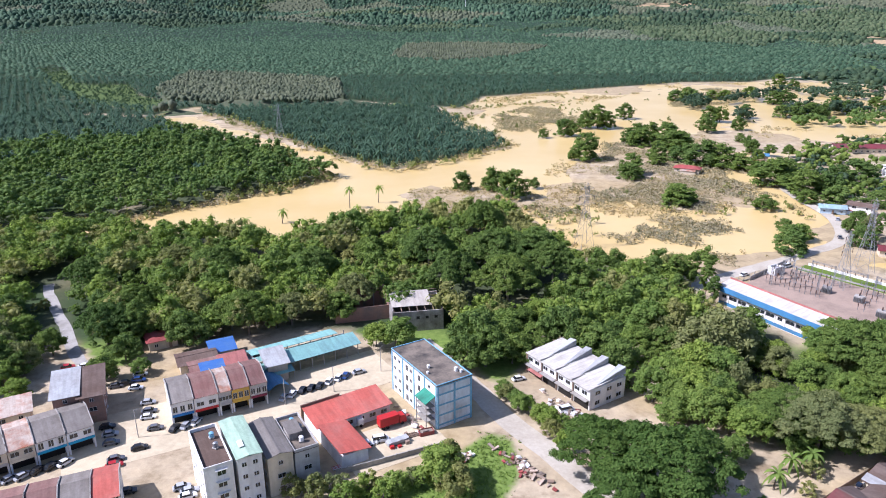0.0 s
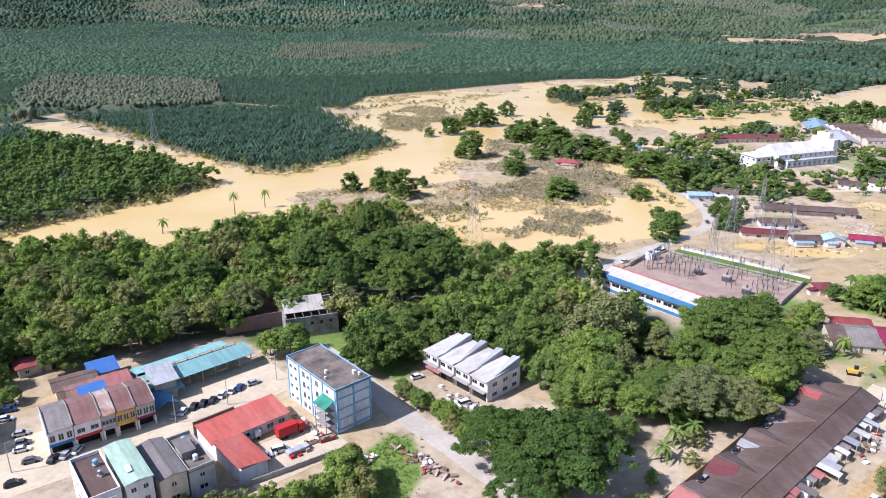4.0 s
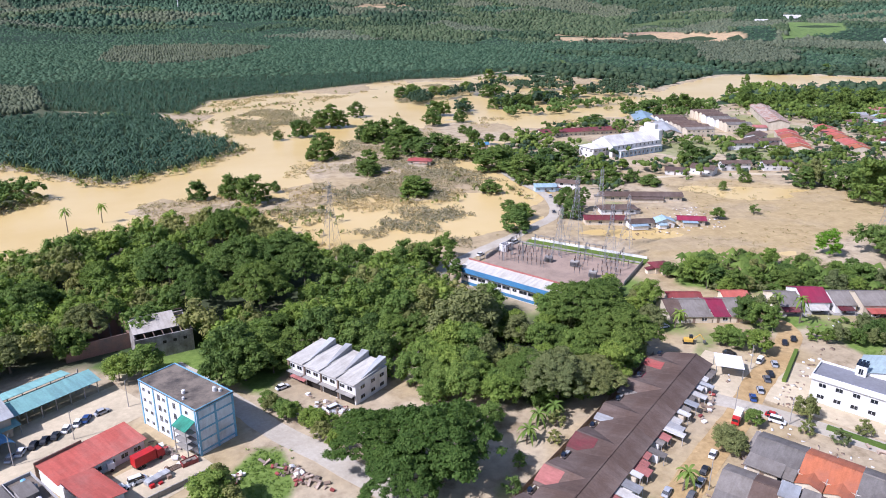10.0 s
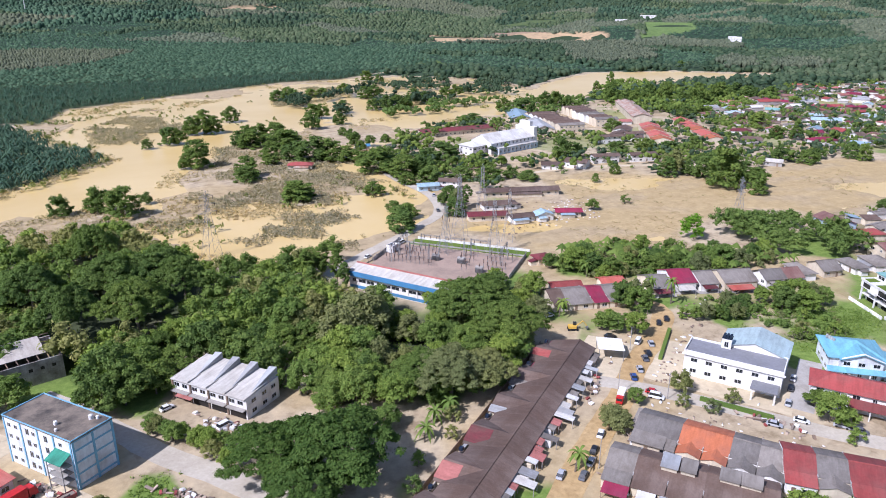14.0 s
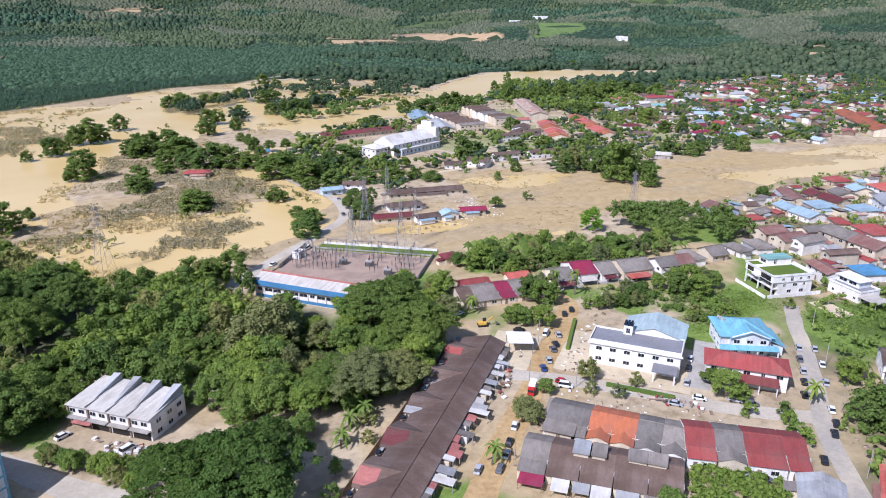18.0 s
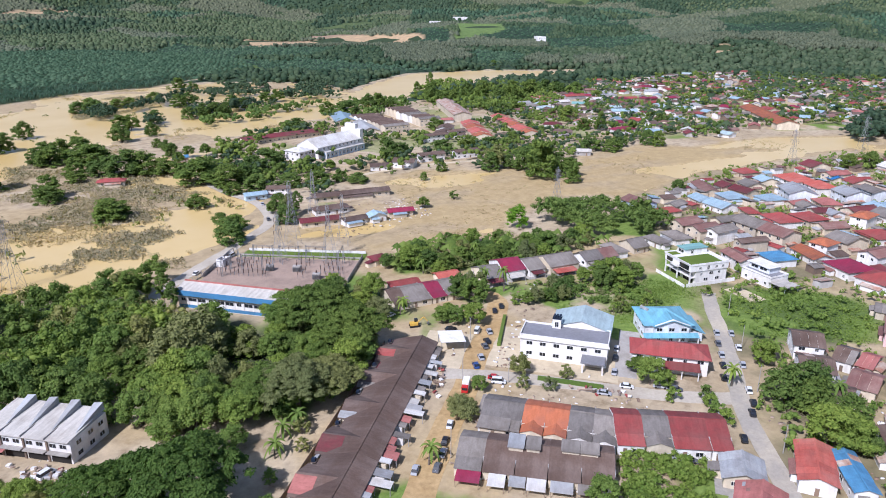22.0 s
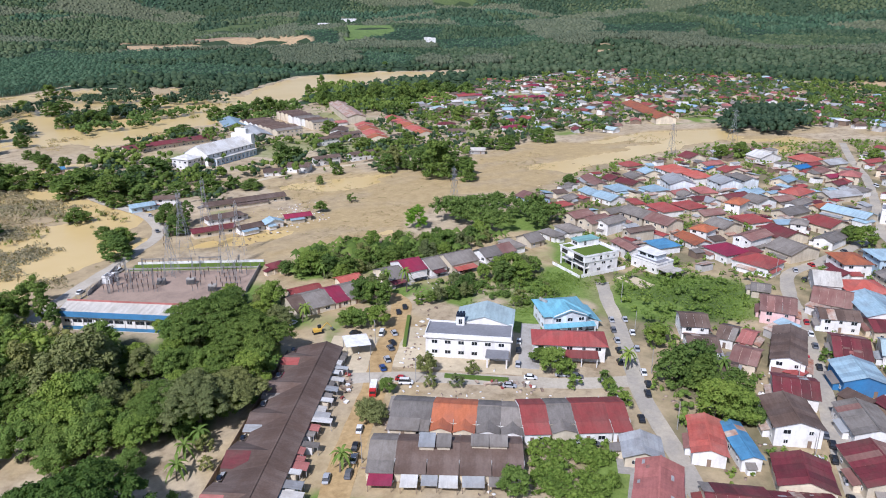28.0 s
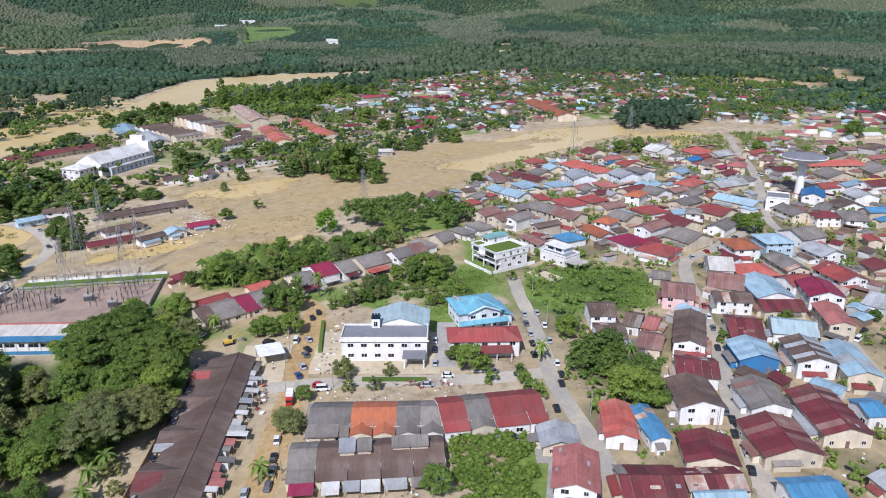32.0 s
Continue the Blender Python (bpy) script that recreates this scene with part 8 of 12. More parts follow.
house(303.7, 0.8, -45, 11.0, 10.7, 4.2, "gx", "tile_red", "wall_white", 0.32, storeys=1, windows="sw", over=0.6, strips=2.4, annex={"s": (0.21, 0.63, 2.2, "tile_red")})
house(267.4, -13.0, -70, 8.4, 18.0, 6.2, "gy", "tile_pink", "wall_cream", 0.32, storeys=2, windows="sw", over=0.6, strips=2.4, annex={"e": (0.11, 0.75, 1.7, "tile_grey")})
house(233.8, -18.2, -67, 10.0, 21.3, 5.2, "gy", "sheet_blue", "wall_cream", 0.32, storeys=1, windows="sw", over=0.6, strips=2.4, annex={"s": (0.11, 0.72, 2.6, "tile_red"), "e": (0.24, 0.69, 2.5, "sheet_pale")})
house(206.4, -22.7, -55, 5.6, 8.6, 4.2, "gx", "sheet_midblue", "wall_white", 0.32, storeys=1, windows="sw", over=0.6, strips=2.4, annex={"e": (0.13, 0.57, 2.7, "tile_grey")})
house(295.4, -28.8, -109, 7.2, 15.9, 4.2, "gx", "sheet_pale", "wall_white", 0.32, storeys=1, windows="sw", over=0.6, strips=2.4, annex={"w": (0.07, 0.54, 1.8, "tile_red"), "s": (0.28, 0.70, 2.5, "tile_grey")})
house(171.3, -27.3, -136, 7.5, 6.8, 4.0, "gx", "sheet_pale", "wall_cream", 0.32, storeys=1, windows="sw", over=0.6, strips=2.4, annex={"s": (0.07, 0.60, 1.7, "tile_red")})
house(235.2, 62.3, -62, 8.9, 12.3, 5.2, "gx", "tile_brown", "wall_white", 0.32, storeys=2, windows="sw", over=0.6, strips=2.4, annex={"s": (0.07, 0.51, 1.8, "sheet_rust"), "e": (0.27, 0.81, 2.3, "sheet_rust")})
house(218.5, 54.1, -62, 9.3, 12.3, 5.2, "gx", "tile_brown", "wall_white", 0.32, storeys=2, windows="sw", over=0.6, strips=2.4, annex={"w": (0.30, 0.82, 2.0, "tile_dusty"), "e": (0.08, 0.72, 2.6, "sheet_pale")})
house(235.6, 49.7, -87, 5.2, 12.4, 3.6, "gx", "tile_brown", "wall_white", 0.32, storeys=1, windows="sw", over=0.6, strips=2.4, annex={"e": (0.12, 0.55, 2.2, "sheet_rust")})
house(221.5, 40.4, -86, 7.4, 12.9, 3.6, "gx", "tile_dusty", "wall_cream", 0.32, storeys=1, windows="sw", over=0.6, strips=2.4, annex={"s": (0.01, 0.50, 2.7, "sheet_pale"), "w": (0.01, 0.66, 2.6, "tile_grey")})
house(207.9, 45.2, -80, 9.6, 11.1, 3.6, "gx", "tile_brown", "wall_cream", 0.32, storeys=1, windows="sw", over=0.6, strips=2.4, annex={"s": (0.28, 0.88, 2.6, "tile_dusty"), "e": (0.29, 0.72, 2.8, "tile_grey")})
house(286.3, 51.0, -76, 6.5, 9.2, 3.2, "gx", "tile_grey", "wall_cream", 0.32, storeys=1, windows="sw", over=0.6, strips=2.4, annex={"w": (0.28, 0.85, 2.2, "tile_grey")})
house(236.8, 43.3, -91, 4.0, 11.7, 3.2, "gx", "tile_pink", "wall_cream", 0.32, storeys=1, windows="sw", over=0.6, strips=2.4, annex={"e": (0.17, 0.81, 2.5, "sheet_rust"), "s": (0.19, 0.60, 1.8, "tile_red")})


# sheds and lean-tos squeezed into the gaps between the houses
Rs = random.Random(23)
GAPS_IN = [(300, 118), (362, 196), (475, 190), (600, 140), (640, 20), (560, -60), (400, -60), (250, -40), (190, -20), (215, 40), (262, 40), (300, 60)]
LANES = [(x_, y_) for x_, y_, r_ in ROADS]
for k in range(900):
    x, y = Rs.uniform(190, 640), Rs.uniform(-60, 196)
    if float(inside(GAPS_IN, np.array([x]), np.array([y]))[0]) < 0 or float(inside(GREEN_PLOT, np.array([x]), np.array([y]))[0]) > -5:
        continue
    if any(math.hypot(x - a, y - b) < r + 2.2 + 0.12 * f for a, b, r, f in HOUSES) or any(math.hypot(x - a, y - b) < 6.0 for a, b in LANES):
        continue
    rf_ = Rs.choice(["tile_grey", "tile_grey", "tile_dusty", "tile_maroon", "sheet_rust", "sheet_pale", "tile_brown", "sheet_blue", "tile_red"])
    house(x, y, Rs.choice([-115, -25, 65, 155]) + Rs.uniform(-8, 8), Rs.uniform(4.5, 8.5), Rs.uniform(4, 6), Rs.uniform(2.4, 3.2), Rs.choice(["mono", "gx"]), rf_, Rs.choice(["wall_cream", "wall_grey", "wall_white", "timber"]), 0.2,
          "small shed with a %s roof between the houses" % WORDS[rf_], 1, "", name="shed", category="shed", group="sheds of the town", over=0.4)


# ---------------------------------------------------------------- houses of the village over the water
Rv = random.Random(31)
FARV = {}
CENTRE = (
    (699, 524, -51, 24.3, "tile_pink"),
    (638, 509, -23, 27.6, "sheet_pale"),
    (743, 507, -23, 26.8, "tile_red"),
    (764, 503, -51, 12.3, "tile_crimson"),
    (633, 488, -37, 19.1, "tile_grey"),
    (633, 468, -23, 15.7, "sheet_powder"),
    (681, 490, -31, 14.0, "tile_grey"),
    (688, 483, -23, 13.4, "sheet_white"),
    (686, 461, -57, 13.8, "sheet_teal"),
    (736, 467, -23, 15.9, "sheet_white"),
    (780, 480, -57, 18.9, "sheet_pale"),
    (756, 449, -31, 21.6, "tile_crimson"),
    (769, 443, -37, 14.8, "tile_red"),
    (726, 437, -23, 17.5, "tile_pink"),
    (931, 584, -51, 31.3, "tile_scarlet"),
    (670, 392, -51, 25.9, "sheet_blue"),
    (638, 354, -31, 12.2, "sheet_white"),
    (602, 361, -23, 12.9, "tile_crimson"),
)
EAST = (
    (567, 332, -23, 21.5, "tile_crimson"),
    (681, 370, -31, 13.6, "tile_maroon"),
    (750, 395, -31, 12.1, "sheet_powder"),
    (936, 498, -51, 18.5, "tile_maroon"),
    (896, 495, -51, 15.4, "tile_crimson"),
    (853, 462, -51, 16.9, "sheet_pale"),
    (875, 496, -23, 13.6, "tile_pink"),
    (653, 428, -31, 16.8, "tile_brown"),
    (618, 396, -57, 9.9, "tile_grey"),
    (546, 394, -57, 16.7, "tile_maroon"),
    (518, 363, -51, 16.2, "tile_brown"),
    (606, 475, -23, 18.4, "tile_dusty"),
    (461, 303, -57, 12.4, "sheet_bone"),
    (316, 376, -37, 12.7, "tile_brown"),
    (335, 370, -57, 15.3, "tile_brown"),
    (448, 424, -37, 10.4, "tile_brown"),
    (506, 550, -31, 10.1, "tile_pink"),
    (500, 490, -23, 12.3, "tile_pink"),
)
for x, y, a_, L_, roof_ in CENTRE + EAST:
    house(x, y, a_, L_, min(11.0, max(7.0, L_ * 0.7)), 3.0 if L_ < 13 else 4.2, "hip" if int(x) % 3 == 0 else "gx", roof_, ("wall_white", "wall_cream", "wall_white", "wall_grey")[int(y) % 4], 0.34, windows="s" if y < 420 else "", group="houses of the village", over=0.6)
VROOFS = ["tile_red", "tile_crimson", "tile_pink", "tile_maroon", "tile_red", "sheet_white", "tile_brown", "tile_brown", "tile_grey", "tile_dusty", "sheet_pale", "tile_dusty", "sheet_blue", "tile_pink", "tile_grey", "tile_brown", "sheet_rust", "sheet_powder"]
for poly, gap, keep, sd in ((KAMPUNG, 16.5, 0.76, 41), ([(620, 60), (720, 20), (860, -40), (760, -140), (600, -120), (540, -60)], 17.0, 0.78, 44), ([(760, 112), (1000, 150), (1090, 30), (900, 5), (790, 50)], 15.0, 0.8, 45)):
    pts, rr_ = [], random.Random(sd)
    gx = min(p[0] for p in poly)
    while gx < max(p[0] for p in poly):
        gy = min(p[1] for p in poly)
        while gy < max(p[1] for p in poly):
            if rr_.random() < keep:
                pts.append((gx + rr_.uniform(-0.35, 0.35) * gap, gy + rr_.uniform(-0.35, 0.35) * gap))
            gy += gap
        gx += gap
    for x, y in pts:
        if float(inside(poly, np.array([x]), np.array([y]))[0]) < 0 or any(math.hypot(x - a, y - b) < r + 9 for a, b, r, f in HOUSES):
            continue
        if float(inside(BELTS[5], np.array([x]), np.array([y]))[0]) > 0:
            continue
        L_, D_, h_, a_ = Rv.uniform(8.5, 15), Rv.uniform(7, 10.5), Rv.choice([2.8, 3.0, 4.8]), Rv.choice([-60, 30, -20, 70]) + Rv.uniform(-12, 12)
        zz = float(rise(np.array(x), np.array(y)))
        roof_, wall_, kd = Rv.choice(VROOFS), Rv.choice(["wall_white", "wall_cream", "wall_grey", "timber"]), Rv.choice(["gx", "gx", "hip"])
        if math.hypot(x - 450, y - 330) < 190:
            house(x, y, a_, L_, D_, h_, kd, roof_, wall_, 0.38, windows="", z=zz, group="houses of the village")
            continue
        HOUSES.append((x, y, 0.5 * min(L_, D_) + 2, max(L_, D_) * 0.5))
        for src, mat_ in ((wall_shell(L_, D_, h_, {"gx": "x"}.get(kd), 0.38), wall_), (roof_bm(L_, D_, h_, kd, 0.38), roof_)):
            bmesh.ops.transform(src, matrix=pose(x, y, zz, 0, 0, a_), verts=src.verts)
            bv = FARV.setdefault(mat_, ([], []))
            base = len(bv[0])
            src.verts.index_update()
            bv[0].extend(tuple(v.co) for v in src.verts)
            bv[1].extend([base + v.index for v in f.verts] for f in src.faces)
            src.free()
vv, ff, mi, mats = [], [], [], []
for mat_, (v_, f_) in FARV.items():
    base = len(vv)
    vv += v_
    ff += [[base + i for i in f] for f in f_]
    mi += [len(mats)] * len(f_)
    mats.append(M[mat_])
me = bpy.data.meshes.new("far_village")
me.from_pydata(vv, [], ff)
for mt in mats:
    me.materials.append(mt)
me.polygons.foreach_set("material_index", mi)
tagged(new("far_village_houses", me), "far village houses with red, brown, grey and blue roofs", "houses", kind="stuff")

for x, y, L, D, hh in ((2024, 2043, 46, 18, 16), (2217, 2093, 60, 20, 16), (1721, 1299, 26, 18, 20), (1766, 1345, 20, 14, 14)):
    house(x, y, -40, L, D, hh, "flat", "sheet_white", "wall_white", 0.2, "far white building on a wooded hill", 3, "s", name="hill_building", category="building", z=float(rise(np.array(x), np.array(y))), group="far white buildings")
t = thing("radio_mast", 112, 3745, float(rise(np.array(112.0), np.array(3745.0))), 0, "slim pale radio mast on the skyline", "mast")
bm = bmesh.new()
tube(bm, [(0, 0, 0), (0, 0, 55), (0, 0, 85)], [2.2, 1.4, 0.6], 6)
part("mast_shaft", bm, M["wall_white"], t)


# ---------------------------------------------------------------- plants
def leaves_np(rng, centres, radii, per, size, up=0.5, squash=0.8):
    """Leaf clumps: small kite-shaped sprays round the given centres, facing outward and up."""
    n = len(centres) * per
    c = np.repeat(centres, per, 0)
    r = np.repeat(radii, per)[:, None]
    d = rng.normal(size=(n, 3))
    d[:, 2] = np.abs(d[:, 2]) * 1.1 - 0.35
    d /= np.linalg.norm(d, axis=1)[:, None]
    p = c + d * r * (0.5 + 0.6 * rng.random((n, 1))) * np.array([1, 1, squash])
    nrm = d + rng.normal(size=(n, 3)) * 0.42 + np.array([0, 0, up])
    nrm /= np.linalg.norm(nrm, axis=1)[:, None]
    t = np.cross(nrm, rng.normal(size=(n, 3)))
    t /= np.linalg.norm(t, axis=1)[:, None] + 1e-9
    b = np.cross(nrm, t)
    s = size * (0.6 + 0.8 * rng.random((n, 1)))
    v = np.stack([p - t * s, p - b * s * 0.55, p + t * s, p + b * s * 0.55], 1).reshape(-1, 3)
    return v


def facets(rings, seed, rough):
    """A small closed crown from rings of corners (radius, height), uneven, in triangles."""
    rng = np.random.default_rng(seed)
    k = 6
    V, T = [(0.0, 0.0, rings[0][1])], []
    for j, (r, z) in enumerate(rings[1:]):
        for i in range(k):
            a = 6.2832 * (i + 0.5 * (j % 2)) / k
            q = r * (1 + rng.uniform(-rough, rough))
            V.append((q * math.cos(a), q * math.sin(a), z * (1 + rng.uniform(-rough, rough) * 0.6)))
    for i in range(k):
        T.append((0, 1 + i, 1 + (i + 1) % k))
    for j in range(len(rings) - 2):
        for i in range(k):
            a, b = 1 + j * k + i, 1 + j * k + (i + 1) % k
            T += [(a, a + k, b), (b, a + k, b + k)]
    return np.array(V), np.array(T)


def lumps(rng, centres, radii, squash=0.8):
    """The bodies of the leaf clumps inside a crown: uneven closed lumps in triangles."""
    forms = [facets([(0, 1.0), (0.62, 0.78), (1.0, 0.15), (0.75, -0.5)], k, 0.22) for k in range(5)]
    V, T, off = [], [], 0
    for c, r in zip(centres, radii):
        v, t = forms[rng.integers(5)]
        a = rng.random() * 6.2832
        w = np.stack([v[:, 0] * math.cos(a) - v[:, 1] * math.sin(a), v[:, 0] * math.sin(a) + v[:, 1] * math.cos(a), v[:, 2] * squash], 1)
        V.append(w * r + c)
        T.append(t + off)
        off += len(v)
    return np.concatenate(V), np.concatenate(T)


def leafed(rng, centres, radii, per, size, squash=0.8, fill=0.55):
    """Leaf clumps: a body each, covered with sprays."""
    bv, bt = lumps(rng, centres, radii * fill, squash)
    v = leaves_np(rng, centres, radii, per, size, 0.45, squash)
    q = np.arange(len(v)).reshape(-1, 4) + len(bv)
    return np.concatenate([bv, v]), np.concatenate([bt, q[:, [0, 1, 2]], q[:, [0, 2, 3]]])


def crown_mesh(name, seed, rx, rz, base, clumps, per, size, mat, shape="round"):
    rng = np.random.default_rng(seed)
    u = rng.random((clumps, 3))
    th = u[:, 0] * 6.2832
    if shape == "umbrella":
        rr = np.sqrt(u[:, 1]) * rx
        zz = base + rz * (1 - (rr / rx) ** 2) * (0.75 + 0.3 * u[:, 2]) + rng.normal(size=clumps) * rz * 0.06
    elif shape == "tall":
        h = u[:, 1]
        rr = rx * np.sin(np.clip(h * 2.9 + 0.15, 0, 3.1)) * (0.55 + 0.45 * u[:, 2])
        zz = base + h * rz
    else:
        cz = u[:, 1] * 1.35 - 0.35
        rr = rx * np.sqrt(np.clip(1 - cz ** 2, 0, 1)) * (0.6 + 0.4 * np.sqrt(u[:, 2]))
        zz = base + rz * 0.35 + cz * rz * (0.7 + 0.35 * u[:, 2])
    lob = 0.82 + 0.36 * np.sin(th * 3 + seed) * np.sin(th * 2 + seed * 2.1)
    c = np.stack([rr * np.cos(th) * lob, rr * np.sin(th) * lob, zz], 1)
    rad = (0.15 + 0.13 * rng.random(clumps)) * (rx * 1.15 if shape != "umbrella" else rx * 0.42)
    v, f = leafed(rng, c, rad, per, size, 0.5 if shape == "umbrella" else 0.72, 0.5)
    me = mesh_np(name, v, f)
    me.materials.append(mat)
    return me


def trunk_mesh(name, seed, h, r, spread, limbs):
    rng = random.Random(seed)
    bm = bmesh.new()
    lean = (rng.uniform(-0.4, 0.4), rng.uniform(-0.4, 0.4))
    top = (lean[0], lean[1], h)
    tube(bm, [(0, 0, -0.3), (0, 0, 0.5), (lean[0] * 0.5, lean[1] * 0.5, h * 0.5), top], [r * 1.5, r, r * 0.8, r * 0.55])
    for i in range(limbs):
        a = 6.2832 * (i + rng.random() * 0.6) / limbs
        e = (top[0] + math.cos(a) * spread, top[1] + math.sin(a) * spread, h + spread * rng.uniform(0.35, 0.75))
        s = (top[0] * 0.8, top[1] * 0.8, h * rng.uniform(0.7, 0.95))
        mid = tuple((s[k] + e[k]) / 2 + (0.5 if k == 2 else 0) for k in range(3))
        tube(bm, [s, mid, e], [r * 0.5, r * 0.32, r * 0.12], 5)
    me = bpy.data.meshes.new(name)
    bm.to_mesh(me)
    bm.free()
    me.materials.append(M["bark"])
    return me


def tree_kind(seed, rx, rz, base, clumps, per, size, mat, shape, label, category="tree"):
    return dict(crown=crown_mesh("crown", seed, rx, rz, base, clumps, per, size, M[mat], shape),
                trunk=trunk_mesh("trunk", seed, base + rz * 0.15, max(0.18, rx * 0.045), rx * 0.5, 4 if rx > 3 else 3), label=label + " growing on silted ground", cat=category)


KIND = {
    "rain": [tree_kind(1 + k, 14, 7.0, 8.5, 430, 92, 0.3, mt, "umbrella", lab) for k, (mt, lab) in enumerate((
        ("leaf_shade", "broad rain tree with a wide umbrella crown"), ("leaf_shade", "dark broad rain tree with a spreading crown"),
        ("leaf_olive", "olive-tinted rain tree with a wide flat crown"), ("leaf_deep_shaded", "deep green domed rain tree")))],
    "broad": [tree_kind(11 + k, 5.2, 5.4, 2.6, 84, 74, 0.29, mt, "round", lab) for k, (mt, lab) in enumerate((
        ("leaf_shade", "dark green broadleaf tree"), ("leaf_mid", "green broadleaf tree with a dense crown"), ("leaf_olive", "olive-green broadleaf tree"),
        ("leaf_shade", "dense dark fruit tree"), ("leaf_mid", "leafy green tree with an uneven crown")))],
    "tall": [tree_kind(31 + k, 3.6, 11, 3, 80, 66, 0.29, mt, "tall", lab) for k, (mt, lab) in enumerate((
        ("leaf_dark", "tall slender dark tree"), ("leaf_mid", "tall green tree with a narrow crown"), ("leaf_olive", "tall feathery olive-green tree")))],
    "bush": [tree_kind(41 + k, 2.2, 2.2, 0.6, 26, 30, 0.2, mt, "round", lab, "bush") for k, (mt, lab) in enumerate((
        ("leaf_mid", "leafy green bush"), ("leaf_dark", "dark green bush"), ("leaf_olive", "olive-green scrub bush")))],
    "bright": [tree_kind(51, 4.4, 6.0, 1.6, 80, 50, 0.24, "leaf_bright", "round", "bright yellow-green tree with a dense oval crown")],
    "far": [tree_kind(61 + k, 5.0, 5.0, 2.6, 26, 18, 0.5, mt, "round", lab) for k, (mt, lab) in enumerate((
        ("leaf_shade", "dark green village tree"), ("leaf_dark", "green village tree"), ("leaf_olive", "olive-green village tree"), ("leaf_dark", "dark shade tree among the houses")))],
    "clump": [tree_kind(81 + k, 5.0, 7.2, 0.2, 70, 60, 0.34, mt, "round", lab) for k, (mt, lab) in enumerate((
        ("leaf_shade", "dark tree with a low crown"), ("leaf_shade", "rounded dark tree"), ("leaf_dark", "olive tree with a low crown")))],
    "reed": [tree_kind(71 + k, 2.6, 2.0, 0.3, 22, 20, 0.38, mt, "round", "clump of grey-brown flooded scrub", "bush") for k, mt in enumerate(("leaf_dry", "leaf_dry", "leaf_olive"))],
}


def tree(kind, x, y, s=1.0, which=None, rng=random, group="", sz=None, name="tree"):
    opts = KIND[kind]
    v = opts[rng.randrange(len(opts)) if which is None else which]
    z = float(rise(np.array(x), np.array(y)))
    if name == "tree":
        name = {"rain": "rain_tree", "clump": "riverside_tree"}.get(kind, name)
    t = thing(name if v["cat"] == "tree" else "bush", x, y, z, rng.uniform(0, 360), v["label"], v["cat"], group)
    t.scale = (s, s, sz or s * rng.uniform(0.88, 1.12))
    for part_name in ("trunk", "crown"):
        ob = new(part_name, v[part_name])
        ob.parent = t
    return t


def tuft_of(seed, rx, rz, base, clumps, per, size, body=False):
    """A low-cost crown for trees that stay far off."""
    rng = np.random.default_rng(seed)
    th, u = rng.random(clumps) * 6.2832, rng.random(clumps)
    c = np.stack([rx * 0.72 * np.sqrt(u) * np.cos(th), rx * 0.72 * np.sqrt(u) * np.sin(th), base + rz * (0.4 + 0.5 * rng.random(clumps)) * (1.15 - 0.5 * u)], 1)
    rad = np.full(clumps, rx * (0.42 if clumps < 12 else 0.3)) * (0.75 + 0.5 * rng.random(clumps))
    if body:
        return leafed(rng, c, rad, per, size, 0.75, 0.52)
    v = leaves_np(rng, c, rad, per, size)
    q = np.arange(len(v)).reshape(-1, 4)
    return v, np.concatenate([q[:, [0, 1, 2]], q[:, [0, 2, 3]]])


def scatter(poly, gap, seed, keep=1.0, margin=0.0):
    """Uneven planting inside an outline."""
    rng = random.Random(seed)
    px, py = [p[0] for p in poly], [p[1] for p in poly]
    pts = []
    x = min(px)
    while x < max(px):
        y = min(py)
        while y < max(py):
            if rng.random() < keep:
                pts.append((x + rng.uniform(-0.45, 0.45) * gap, y + rng.uniform(-0.45, 0.45) * gap))
            y += gap
        x += gap
    a = np.array(pts)
    ok = inside(poly, a[:, 0], a[:, 1]) > margin
    return [tuple(p) for p in a[ok]]


def palm_template(fronds, length, segs, seed, crown_h, width=0.5):
    """An oil palm seen from above: a rosette of arching fronds."""
    rng = np.random.default_rng(seed)
    V, Fq = [], []
    for i in range(fronds):
        a = 6.2832 * i * 0.381966 * 1.0 + rng.random() * 0.2
        lift = 1.25 - 1.6 * (i / fronds)
        ln = length * (0.8 + 0.3 * rng.random())
        d, side = np.array([math.cos(a), math.sin(a), 0]), np.array([-math.sin(a), math.cos(a), 0])
        base = len(V)
        for k in range(segs + 1):
            u = k / segs
            c = d * ln * u * (1 - 0.12 * u) + np.array([0, 0, crown_h + ln * (lift * u - 1.05 * u * u)])
            w = width * (0.35 + 1.3 * u * (1 - u) * 2) * (0.25 if k == segs else 1)
            V += [c - side * w, c + side * w]
        for k in range(segs):
            b = base + 2 * k
            Fq.append((b, b + 1, b + 3, b + 2))
    return np.array(V), np.array(Fq)


